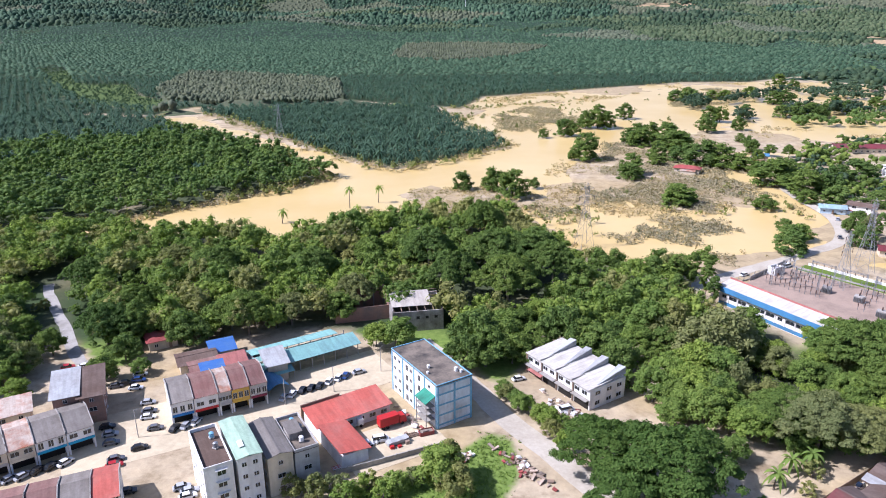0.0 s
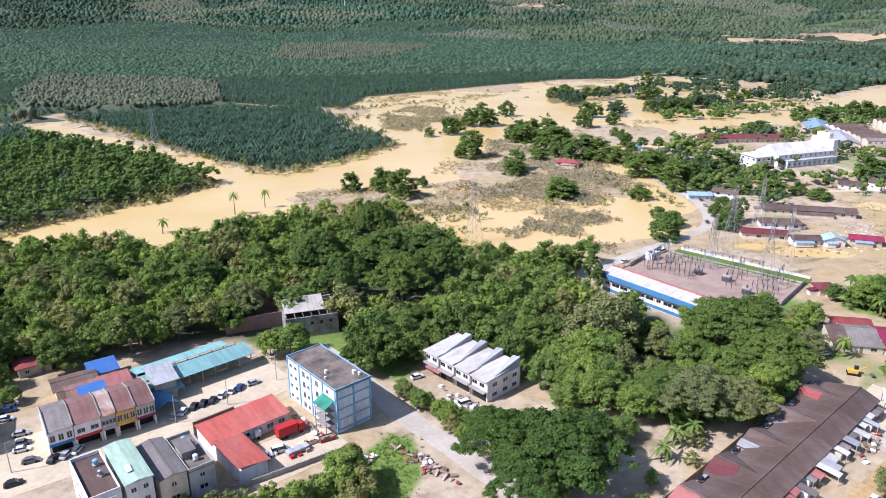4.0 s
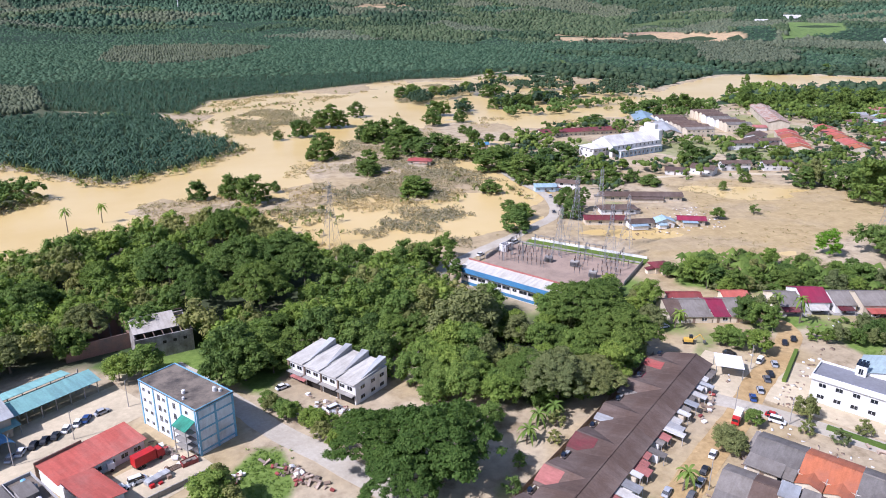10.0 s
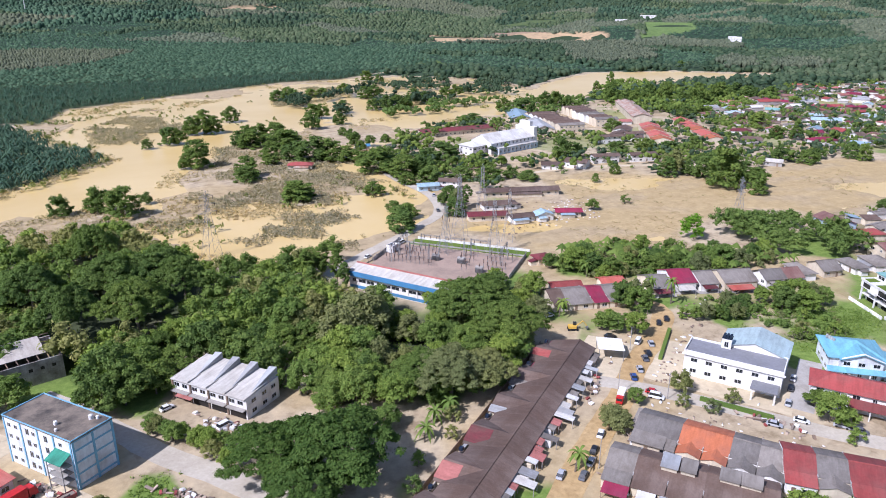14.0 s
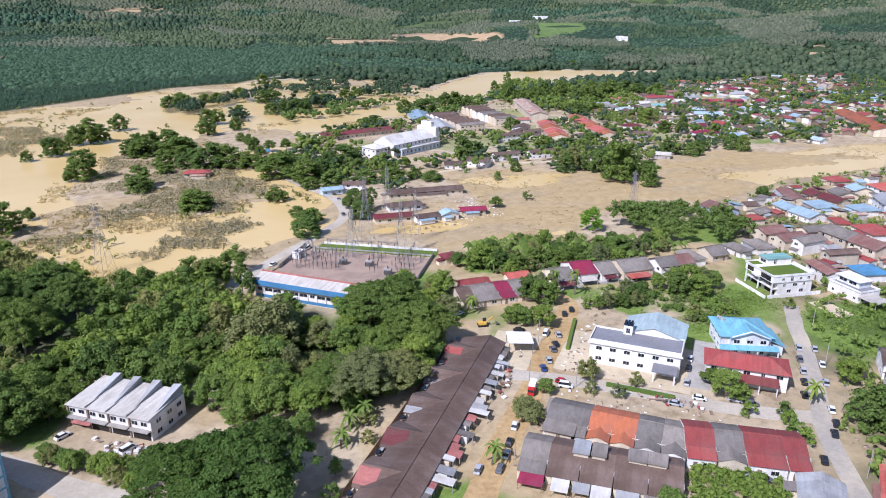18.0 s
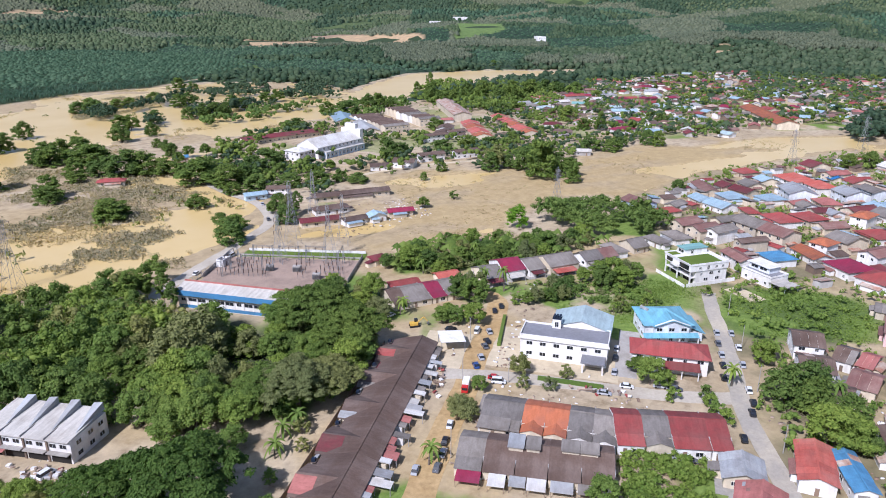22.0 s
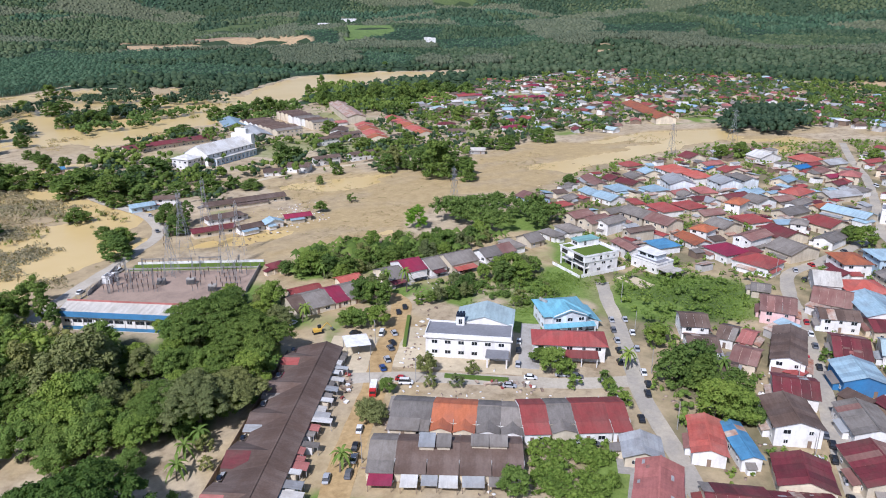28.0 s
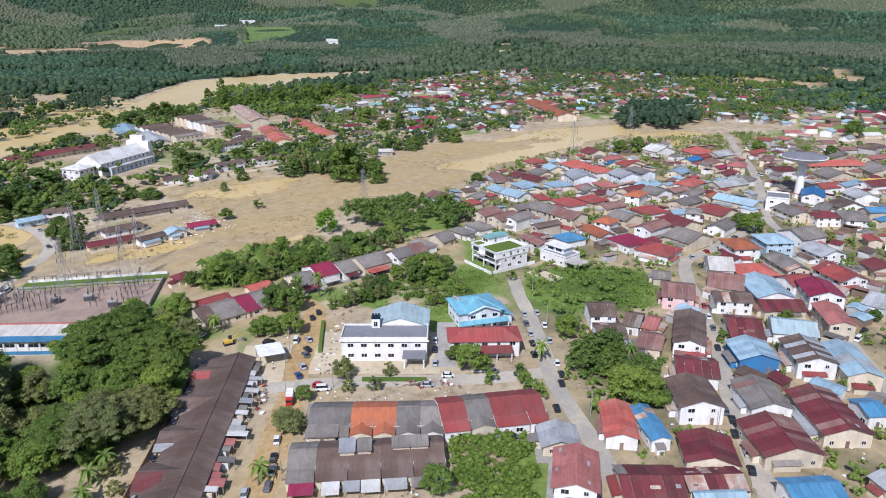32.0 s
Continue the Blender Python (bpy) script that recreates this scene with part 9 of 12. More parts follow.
def plant(name, pts, z, temps, seed, material, label, category, smin=0.8, smax=1.2):
    rng = np.random.default_rng(seed)
    Vs, Fs, off = [], [], 0
    which = rng.integers(0, len(temps), len(pts))
    for k, (tv, tf) in enumerate(temps):
        sel = np.where(which == k)[0]
        if not len(sel):
            continue
        a = rng.random(len(sel)) * 6.2832
        s = smin + (smax - smin) * rng.random(len(sel))
        ca, sa = np.cos(a)[:, None], np.sin(a)[:, None]
        x = (tv[None, :, 0] * ca - tv[None, :, 1] * sa) * s[:, None] + pts[sel, 0][:, None]
        y = (tv[None, :, 0] * sa + tv[None, :, 1] * ca) * s[:, None] + pts[sel, 1][:, None]
        zz = tv[None, :, 2] * s[:, None] * (0.8 + 0.45 * rng.random(len(sel)))[:, None] + z[sel][:, None]
        v = np.stack([x, y, zz], -1).reshape(-1, 3)
        f = (tf[None] + (np.arange(len(sel)) * len(tv))[:, None, None]).reshape(-1, tf.shape[1]) + off
        Vs.append(v)
        Fs.append(f)
        off += len(v)
    me = mesh_np(name, np.concatenate(Vs), np.concatenate(Fs))
    me.materials.append(material)
    return tagged(new(name, me), label, category, kind="stuff")


def rows_in(poly, gap, jitter, seed):
    """Planting in a triangular pattern, as on an estate."""
    rng = np.random.default_rng(seed)
    px, py = np.array(poly, float).T
    gy = np.arange(py.min(), py.max(), gap * 0.866)
    gx = np.arange(px.min(), px.max(), gap)
    X, Y = np.meshgrid(gx, gy)
    X = X + (np.arange(len(gy)) % 2)[:, None] * gap / 2
    P = np.stack([X.ravel(), Y.ravel()], 1) + rng.normal(size=(X.size, 2)) * jitter
    return P[inside(poly, P[:, 0], P[:, 1]) > 0]


def with_sprays(base, seed, n, size, rx, z0, z1):
    """Loose sprays of leaves round a crown."""
    rng = np.random.default_rng(seed)
    c = np.stack([rng.normal(size=n) * rx * 0.4, rng.normal(size=n) * rx * 0.4, rng.uniform(z0, z1, n)], 1)
    v = leaves_np(rng, c, np.full(n, rx * 0.45), 1, size)
    q = np.arange(len(v)).reshape(-1, 4)
    t = np.concatenate([q[:, [0, 1, 2]], q[:, [0, 2, 3]]]) + len(base[0])
    return np.concatenate([base[0], v]), np.concatenate([base[1], t])


def star_palm(seed, tips=6):
    """A far oil palm: fronds that rise a little and droop to points."""
    rng = np.random.default_rng(seed)
    V, T = [(0, 0, 7.0)], []
    for i in range(tips):
        a = 6.2832 * (i + rng.uniform(-0.2, 0.2)) / tips
        r = rng.uniform(3.8, 5.2)
        V.append((r * math.cos(a), r * math.sin(a), rng.uniform(1.6, 4.8)))
        V.append((1.5 * math.cos(a + 3.1416 / tips), 1.5 * math.sin(a + 3.1416 / tips), 4.6))
    for i in range(tips):
        tip, gap, prev = 1 + 2 * i, 2 + 2 * i, 2 + 2 * ((i - 1) % tips)
        T += [(0, prev, tip), (0, tip, gap)]
    return np.array(V), np.array(T)


near_palm = [palm_template(18, 4.8, 3, s, 4.4, 0.5) for s in (1, 2, 3)]
mid_palm = [palm_template(11, 4.5, 2, s, 4.4, 0.62) for s in (4, 5, 6)]
far_palm = [star_palm(s) for s in (7, 8, 9, 10)]
pen = np.concatenate([rows_in(PALM_PEN, 9.0, 1.2, 1), rows_in(PALM_L, 9.0, 1.2, 2)])
pen = pen[(inside(WOOD_L, pen[:, 0], pen[:, 1]) < 0) | (fbm(pen[:, 0], pen[:, 1], 50, 2, 19) > 0.42)]
plant("oil_palms_by_the_river", pen, pen[:, 0] * 0, near_palm, 5, M["leaf_palm"], "oil palm plantation standing in flood water", "palms", 0.75, 1.3)
big = rows_in(PALM_BIG, 10.0, 1.4, 3)
big = big[(inside(RUBBER_A, big[:, 0], big[:, 1]) < 0) & (inside(RUBBER_B, big[:, 0], big[:, 1]) < 0)]
big = big[inside(CLEAR_L, big[:, 0], big[:, 1]) < 2]
big = big[(inside(RIVER, big[:, 0], big[:, 1]) < -6) & (inside(MUD, big[:, 0], big[:, 1]) < 0)]
near = big[:, 1] < 1080
plant("oil_palm_estate", big[near], rise(big[near, 0], big[near, 1]), mid_palm, 6, M["leaf_palm"], "rows of dark oil palms beyond the river", "palms", 0.75, 1.3)
plant("oil_palm_estate_beyond", big[~near], rise(big[~near, 0], big[~near, 1]), far_palm, 7, M["leaf_palm"], "distant rows of dark oil palms", "palms", 0.75, 1.4)

# rubber groves, greyish, with thin upright crowns
slim = [with_sprays(facets([(0, 9.8), (2.0, 8.6), (2.7, 6.4), (1.2, 3.0)], s, 0.3), s, 6, 0.9, 2.6, 5.0, 9.8) for s in (1, 2, 3, 4)]
for nm, poly, gap, sd in (("rubber_grove", RUBBER_A, 5.2, 4), ("rubber_grove_beyond", RUBBER_B, 10.0, 5)):
    g = rows_in(poly, gap, 0.9, sd)
    plant(nm, g, rise(g[:, 0], g[:, 1]), slim, sd, M["leaf_grey"], "grove of thin grey-brown rubber trees", "trees", 0.85, 1.05)

# far country: a canopy of crops and forest in blocks, up to the skyline
fx = steps_of([(-4900, -1500, 40), (-1500, 2600, 18), (2600, 4900, 34)])
fy = steps_of([(-1500, 100, 30), (100, 2600, 18), (2600, 4900, 30)])


def canopy(x, y):
    bump = lattice(np.round(x / 3), np.round(y / 3), 3)
    grove = np.where(kindv > 0.735, 0.75 + 0.2 * bump, 0.2 + 0.25 * bump)
    return rise(x, y) + HT * grove + np.where(HT < 0.05, -1.5, 0)


XX, YY = np.meshgrid(fx, fy)
wx_, wy_ = XX + 160 * fbm(XX, YY, 420, 3, 40), YY + 160 * fbm(XX, YY, 420, 3, 41)
cellx, celly = np.floor((wx_ * 0.8 + wy_ * 0.6) / 330), np.floor((wy_ * 0.8 - wx_ * 0.6) / 270)
kindv = lattice(cellx, celly, 50)
kindv = np.where((XX > 800) & (kindv < 0.22), 0.45 + kindv * 2, kindv)
plain = (XX < 900) & (YY < 2500) & (kindv > 0.4) & (kindv < 0.74)
kindv = np.where(plain, kindv * 0.5, kindv)
kindv = np.where((XX > 500) & (np.hypot(XX - 250, YY - 300) < 1350) & (kindv > 0.73) & (kindv < 0.97), 0.5, kindv)
for lots_, v_ in ((GROVES, 0.8), (PALM_LOTS, 0.3), (LIGHT_WOODS, 0.68), (HILL_FIELDS, 0.98)):
    for poly in lots_:
        kindv = np.where(inside(poly, XX, YY) + (fbm(XX, YY, 70, 2, 45) - 0.5) * 40 > 0, v_, kindv)
veg_tall = np.where(kindv < 0.74, 7.0, np.where(kindv < 0.97, 8.0, 1.6))
rr = np.hypot(XX - 250, YY - 300)
edge = np.minimum(-inside(PALM_BIG, XX, YY), -inside(VILLAGE, XX, YY))
edge = np.minimum(edge, -np.maximum(np.maximum(inside(MUD, XX, YY), inside(RIVER_FAR, XX, YY)), np.maximum(inside(RIVER, XX, YY), inside(RUBBER_B, XX, YY))))
edge = np.minimum(edge, -np.maximum(inside(RUBBER_A, XX, YY), np.maximum(inside(PALM_PEN, XX, YY), inside(PALM_L, XX, YY))))
reach = np.where(YY > 600, edge - 10, np.minimum(edge - 10, np.where(XX > 0, XX - 900, -XX - 420)))
HT = np.where(reach > 0, veg_tall, 0) * step(0, 14, reach)
OPEN = np.full(XX.shape, -1e9)
for poly in CLEARINGS:
    OPEN = np.maximum(OPEN, inside(poly, XX, YY) + (fbm(XX, YY, 90, 3, 44) - 0.5) * 60)
field = inside(FAR_FIELD, XX, YY)
rub = np.maximum(inside(RUBBER_A, XX, YY), inside(RUBBER_B, XX, YY))
kindv = np.where(rub > -6, 0.8, kindv)
HT = np.where(rub > 0, 8.0, HT)
HT = np.where(OPEN > 0, 0.5, np.where(field > 0, 1.2, HT))
me, X2, Y2, Z2 = sheet("far_country", fx, fy, canopy)
pal = np.zeros(X2.shape + (3,))
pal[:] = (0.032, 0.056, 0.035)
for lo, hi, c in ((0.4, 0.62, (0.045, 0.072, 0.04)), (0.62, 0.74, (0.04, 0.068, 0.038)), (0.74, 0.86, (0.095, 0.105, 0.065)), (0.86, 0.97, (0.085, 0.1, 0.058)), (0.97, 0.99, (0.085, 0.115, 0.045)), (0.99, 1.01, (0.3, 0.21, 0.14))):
    pal[(kindv >= lo) & (kindv < hi)] = c
pal[OPEN > 0] = (0.42, 0.3, 0.18)
pal[field > 0] = (0.13, 0.19, 0.06)
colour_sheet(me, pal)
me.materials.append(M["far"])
# drop the part of the sheet that lies below the valley floor
keep = bmesh.new()
keep.from_mesh(me)
low = HT.ravel() <= 0.01
keep.verts.ensure_lookup_table()
bmesh.ops.delete(keep, geom=[f for f in keep.faces if all(low[v.index] for v in f.verts)], context="FACES")
keep.to_mesh(me)
keep.free()
crowns = [with_sprays(facets([(0, 9.0), (3.6, 7.4), (5.0, 4.4), (3.2, 1.0)], s, 0.32), s, 6, 1.5, 5.0, 3.0, 9.0) for s in (31, 32, 33, 34, 35, 40, 41)]
sky_crowns = [facets([(0, 9.0), (4.2, 6.8), (5.2, 1.5)], s, 0.35) for s in (36, 37, 38, 39)]
tiers = []
for gap, lo, hi in ((11.0, 0, 1600), (15.0, 1600, 2700), (27.0, 2700, 4750)):
    gx_, gy_ = np.meshgrid(np.arange(-3300, 4800, gap), np.arange(-1400, 4800, gap))
    P = np.stack([gx_.ravel(), gy_.ravel()], 1) + np.random.default_rng(int(gap)).uniform(-0.4, 0.4, (gx_.size, 2)) * gap
    rad, way = np.hypot(P[:, 0] - 250, P[:, 1] - 300), np.arctan2(P[:, 0], P[:, 1])
    P = P[(rad >= lo) & (rad < hi) & (way > -0.66) & (way < 1.72)]
    ix = np.clip(np.searchsorted(fx, P[:, 0]), 0, len(fx) - 1)
    iy = np.clip(np.searchsorted(fy, P[:, 1]), 0, len(fy) - 1)
    ok = (HT[iy, ix] > 4) & (rub[iy, ix] < 0)
    P, kv = P[ok], kindv[iy, ix][ok]
    if gap < 13:
        more = P[kv > 0.74]
        P, kv = np.concatenate([P, more + 6.0, more + np.array((6.0, 0))]), np.concatenate([kv, kv[kv > 0.74], kv[kv > 0.74]])
    tiers.append((P, kv))
# far planting, its leaf colours blued to carry the haze
for nm, lo, hi, mt, near_t in (("far_palm_blocks", 0, 0.4, "leaf_palm", far_palm), ("far_green_woods", 0.4, 0.62, "leaf_far_haze", crowns), ("far_light_woods", 0.62, 0.74, "leaf_light_haze", crowns), ("far_grey_groves", 0.74, 0.97, "leaf_grey", slim)):
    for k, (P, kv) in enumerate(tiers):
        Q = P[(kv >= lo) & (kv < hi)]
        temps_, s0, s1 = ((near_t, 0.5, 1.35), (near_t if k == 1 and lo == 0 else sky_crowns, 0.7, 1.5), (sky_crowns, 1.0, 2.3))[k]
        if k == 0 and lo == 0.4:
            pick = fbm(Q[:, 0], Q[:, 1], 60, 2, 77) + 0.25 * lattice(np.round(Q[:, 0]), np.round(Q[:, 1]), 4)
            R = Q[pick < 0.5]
            plant("far_woodland_palms", R, rise(R[:, 0], R[:, 1]) + 2.0, far_palm, 91, M["leaf_far_haze"], "palms scattered in the far woods", "palms", 0.7, 1.5)
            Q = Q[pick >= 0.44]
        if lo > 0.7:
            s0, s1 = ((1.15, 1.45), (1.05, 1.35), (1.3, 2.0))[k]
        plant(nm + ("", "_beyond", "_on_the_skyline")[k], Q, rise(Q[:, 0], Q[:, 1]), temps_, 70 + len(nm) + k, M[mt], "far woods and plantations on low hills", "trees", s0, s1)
tagged(new("far_country", me), "rolling far country of plantations, woods and clearings", "landscape", kind="stuff")


def clear_of_houses(P, gap=2.0):
    ok = np.ones(len(P), bool)
    for x, y, r, far in HOUSES:
        ok &= np.hypot(P[:, 0] - x, P[:, 1] - y) > r + gap
    for x, y, r in ROADS:
        ok &= np.hypot(P[:, 0] - x, P[:, 1] - y) > r + gap + 0.5
    return P[ok]


tree_tufts = []
for s in (1, 2, 3, 4, 5, 6):
    rs = np.random.default_rng(s)
    tree_tufts.append(leafed(rs, np.stack([rs.normal(size=5) * 1.9, rs.normal(size=5) * 1.9, rs.uniform(2.2, 6.2, 5)], 1), rs.uniform(1.7, 2.6, 5), 9, 0.6, 0.9, 0.7))
bush_tufts = [tuft_of(s, 2.0, 2.2, 0.0, 4, 7, 0.55) for s in (5, 6, 7)]
reed_tufts = []
for s in (8, 9, 10):
    rv = leaves_np(np.random.default_rng(s), np.random.default_rng(s).normal(size=(7, 3)) * np.array((1.2, 1.2, 0.3)) + np.array((0, 0, 0.3)), np.full(7, 0.9), 7, 0.4)
    reed_tufts.append((rv, np.arange(len(rv)).reshape(-1, 4)))


COURTS = [[(285, 425), (300, 395), (375, 408), (372, 440), (320, 432)], [(290, 520), (372, 512), (372, 495), (300, 490)], [(395, 470), (460, 440), (560, 500), (520, 580), (430, 560)]]


def free_points(poly, gap, seed, keep=1.0, water=None, patch=0.0):
    """Planting in uneven patches."""
    P = np.array(scatter(poly, gap, seed, keep))
    if patch:
        P = P[fbm(P[:, 0], P[:, 1], 34, 3, seed) > patch]
    P = clear_of_houses(P)
    for poly_ in COURTS:
        P = P[inside(poly_, P[:, 0], P[:, 1]) < 0]
    if water is not None:
        P = P[water_depth(P[:, 0], P[:, 1]) < water]
    return P


SUB_CLEAR = [(103, 250), (124, 213), (113, 192), (92, 229)]


def outside_clear(P):
    """Leaves the opening by the substation, the bare strip and the track free."""
    track = np.abs((P[:, 0] - 57) * 0.68 - (P[:, 1] - 181) * 0.73) + 50 * ((P[:, 0] < 52) | (P[:, 0] > 84))
    return P[(inside(SUB_CLEAR, P[:, 0], P[:, 1]) < 0) & (inside(STRIP, P[:, 0], P[:, 1]) < -1) & (track > 6.5)]


# the wood between the shops and the river: trees in front stand singly, those behind close up
R1 = random.Random(21)
WOOD = clear_of_houses(np.array(scatter(FOREST, 6.9, 1, 0.98)), 0.0)
SUB_A, SUB_B = np.array((112.0, 250.0)), np.array((134.0, 208.0))
u = np.clip(((WOOD - SUB_A) @ (SUB_B - SUB_A)) / ((SUB_B - SUB_A) @ (SUB_B - SUB_A)), 0, 1)
WOOD = WOOD[np.hypot(*(WOOD - SUB_A - u[:, None] * (SUB_B - SUB_A)).T) > 17]
WOOD = WOOD[np.hypot(WOOD[:, 0] + 10, WOOD[:, 1] - 226) > 11]
WOOD = WOOD[np.hypot(WOOD[:, 0] + 31, WOOD[:, 1] - 229) > 14]
WOOD = WOOD[inside([(-158, 257), (-150, 238), (-132, 212), (-143, 212), (-158, 235)], WOOD[:, 0], WOOD[:, 1]) < 0]
EDGE_A = [(-166, 242), (-195, 212), (-150, 172), (-128, 184), (-130, 202), (-143, 212)]
EDGE_C = [(41, 234), (64, 238), (85, 235), (94, 223), (82, 212), (70, 203), (62, 210), (50, 218)]
EDGE_B = [(-118, 236), (-60, 236), (-62, 216), (-85, 213), (-106, 213)]
WOOD = np.concatenate([WOOD, clear_of_houses(np.array(scatter(EDGE_A, 6.8, 61, 0.95)), 0.0), clear_of_houses(np.array(scatter(EDGE_B, 7.5, 62, 0.9)), -1.0), clear_of_houses(np.array(scatter(EDGE_C, 7.5, 63, 0.95)), -0.5)])
for x, y, s in ((19.7, 275.4, 1.15), (-6.2, 277.8, 0.9), (38.3, 273.7, 1.0), (2.9, 249.0, 0.8), (23.9, 242.3, 1.0), (43.5, 260.8, 0.8), (17.1, 317.3, 0.8)):
    WOOD = WOOD[np.hypot(WOOD[:, 0] - x, WOOD[:, 1] - y) > 13 * s]
BANK = [(-195, 330), (-174, 336), (-138, 331), (-94, 318), (-75, 303), (-43, 346), (11, 371), (37, 355), (61, 318), (61, 291), (77, 284), (110, 284)]
for (ax, ay), (bx, by) in zip(BANK, BANK[1:]):
    d_ = np.array((bx - ax, by - ay), float)
    k_ = np.clip(((WOOD - (ax, ay)) @ d_) / (d_ @ d_), 0, 1)
    WOOD = WOOD[np.hypot(*(WOOD - (ax, ay) - k_[:, None] * d_).T) > (7 if ax > -50 else 1)]
TRACK = ((-163, 268), (-158, 258), (-150, 247), (-142.7, 236.5), (-134, 225), (-125.7, 212), (-118, 202))
for x, y in TRACK:
    WOOD = WOOD[np.hypot(WOOD[:, 0] - x, WOOD[:, 1] - y) > 11]
WOOD = outside_clear(WOOD)
front = WOOD[:, 1] < 216
for x, y in WOOD[front]:
    kind_, s_ = ("tall", R1.uniform(0.7, 1.1)) if R1.random() < 0.12 else ("broad", R1.uniform(0.85, 1.4))
    tree(kind_, x, y, s_, rng=R1, group="trees of the wood by the river")
for poly, sd_ in ((LANE_W, 151), (LANE_E, 152)):
    for x, y in clear_of_houses(np.array(scatter(poly, 6.6, sd_, 0.85)), 0.0):
        if min(math.hypot(x - a, y - b) for a, b in TRACK) < 14:
            tree("bush", x, y, R1.uniform(0.5, 1.1), rng=R1, group="bushes by the lane")
        else:
            tree("broad", x, y, R1.uniform(0.6, 1.15), rng=R1, group="trees by the lane")
wood_tufts = [tuft_of(s, 5.8, 7.6, 2.2, 24, 34, 0.38, True) for s in (21, 22, 23, 24, 25, 26, 27)]
back, rk = WOOD[~front], np.random.default_rng(6).random((~front).sum())
for nm, lo, hi, mt in (("wood_by_the_river", 0, 0.4, "leaf_dark"), ("wood_by_the_river_lighter", 0.4, 0.76, "leaf_mid"), ("wood_by_the_river_olive", 0.76, 1.1, "leaf_olive")):
    P = back[(rk >= lo) & (rk < hi)]
    plant(nm, P, P[:, 0] * 0, wood_tufts, 60 + len(nm), M[mt], "dense wood of broadleaf trees along the river", "trees", 0.7, 1.4)
for x, y in outside_clear(clear_of_houses(np.array(scatter(FOREST_R, 10.0, 3, 0.8)), 0.0)):
    tree("broad", x, y, R1.uniform(0.7, 1.15), rng=R1, group="trees by the terrace")
GAPS = [[(113, 225), (133, 208), (132, 179), (121, 161), (110, 162), (110, 179), (96, 196)], [(15, 222), (26, 244), (63, 241), (91, 220), (92, 206), (82, 200), (71, 209), (51, 228), (30, 214)], [(86, 179), (99, 168), (92, 149), (76, 140), (69, 151)]]
P = outside_clear(clear_of_houses(np.array(scatter(GAPS[1], 7.6, 111, 0.85)), -1.0))
plant("wood_by_the_shops", P, P[:, 0] * 0, wood_tufts, 66, M["leaf_dark"], "wood of broadleaf trees behind the row of shops", "trees", 0.6, 1.1)
for k, poly in enumerate((GAPS[0], GAPS[2])):
    for x, y in outside_clear(clear_of_houses(np.array(scatter(poly, 7.6, 110 + 2 * k, 0.85)), -1.0)):
        tree("broad", x, y, R1.uniform(0.45, 0.8), R1.choice([0, 1, 1, 3, 4]), R1, group="trees by the terrace")
P = np.array(scatter(CLUMP, 8.0, 6, 0.95))
plant("grove_by_the_flooded_field", P, P[:, 0] * 0, wood_tufts, 67, M["leaf_dark"], "dense grove of green trees by the flooded field", "trees", 0.85, 1.25)
for x, y in clear_of_houses(np.array(scatter(SCRUB_BAND, 8.2, 7, 0.72)), 0.0):
    tree("broad", x, y, R1.uniform(0.5, 0.85), rng=R1, group="scrub by the flooded field")
bush_body_points = clear_of_houses(np.array(scatter(SCRUB_BAND, 4.6, 7, 0.8)), 1.0)
bush_body = [tuft_of(s, 2.2, 2.4, -0.2, 9, 26, 0.22, True) for s in (51, 52, 53)]
plant("field_scrub", bush_body_points, bush_body_points[:, 0] * 0, bush_body, 94, M["leaf_olive"], "olive scrub along the flooded field", "bushes", 0.5, 1.5)
P = clear_of_houses(np.array(scatter(THICKET, 3.4, 27, 0.85)), 0.0)
pick = fbm(P[:, 0], P[:, 1], 14, 2, 27)
plant("thicket_behind_the_rows", P[pick > 0.46], P[pick > 0.46, 0] * 0, bush_body, 28, M["leaf_mid"], "green thicket behind the rows of houses", "bushes", 0.6, 1.9)
plant("young_palms_behind_the_rows", P[pick < 0.4], P[pick < 0.4, 0] * 0 + 0.6, far_palm, 30, M["leaf_dark"], "young palms and bananas behind the rows of houses", "palms", 0.4, 0.85)
for x, y, s_, kd_ in ((196, 214, 1.1, "broad"), (200, 208, 0.9, "broad"), (204, 200, 0.9, "broad"), (187, 176, 0.95, "broad"), (190, 173, 0.75, "tall"), (193.5, 170.5, 0.8, "tall"), (205, 152, 0.6, "broad"), (210, 149, 0.62, "broad"), (215, 146, 0.6, "broad"),
                      (221, 155, 0.6, "broad"), (243, 148, 0.9, "broad"), (247.5, 143, 0.95, "broad"), (252, 140, 0.8, "broad"), (236, 151, 0.6, "broad"), (228, 152, 0.5, "broad"), (257, 185, 1.0, "broad"), (263, 181, 0.9, "broad")):
    tree(kd_, x, y, s_, rng=R1, group="trees by the rows of houses")
P = np.array(scatter(OVERGROWN, 3.4, 9, 0.7))
plant("overgrown_bushes", P, P[:, 0] * 0, bush_body, 98, M["grass"], "darker bushes on an overgrown plot", "bushes", 0.5, 1.5)
P = np.array(scatter(OVERGROWN, 2.3, 8, 0.62))
plant("overgrown_plot", P, P[:, 0] * 0, bush_body, 92, M["grass"], "yellow-green thicket on an overgrown plot", "bushes", 0.6, 1.3)
P = np.array(scatter([(214, 170), (230, 159), (244, 130), (232, 112), (210, 106), (226, 127), (217, 144)], 4.2, 29, 0.8))
plant("garden_thicket", P, P[:, 0] * 0, bush_body, 93, M["leaf_mid"], "thicket of bushes behind the hall", "bushes", 0.5, 1.6)
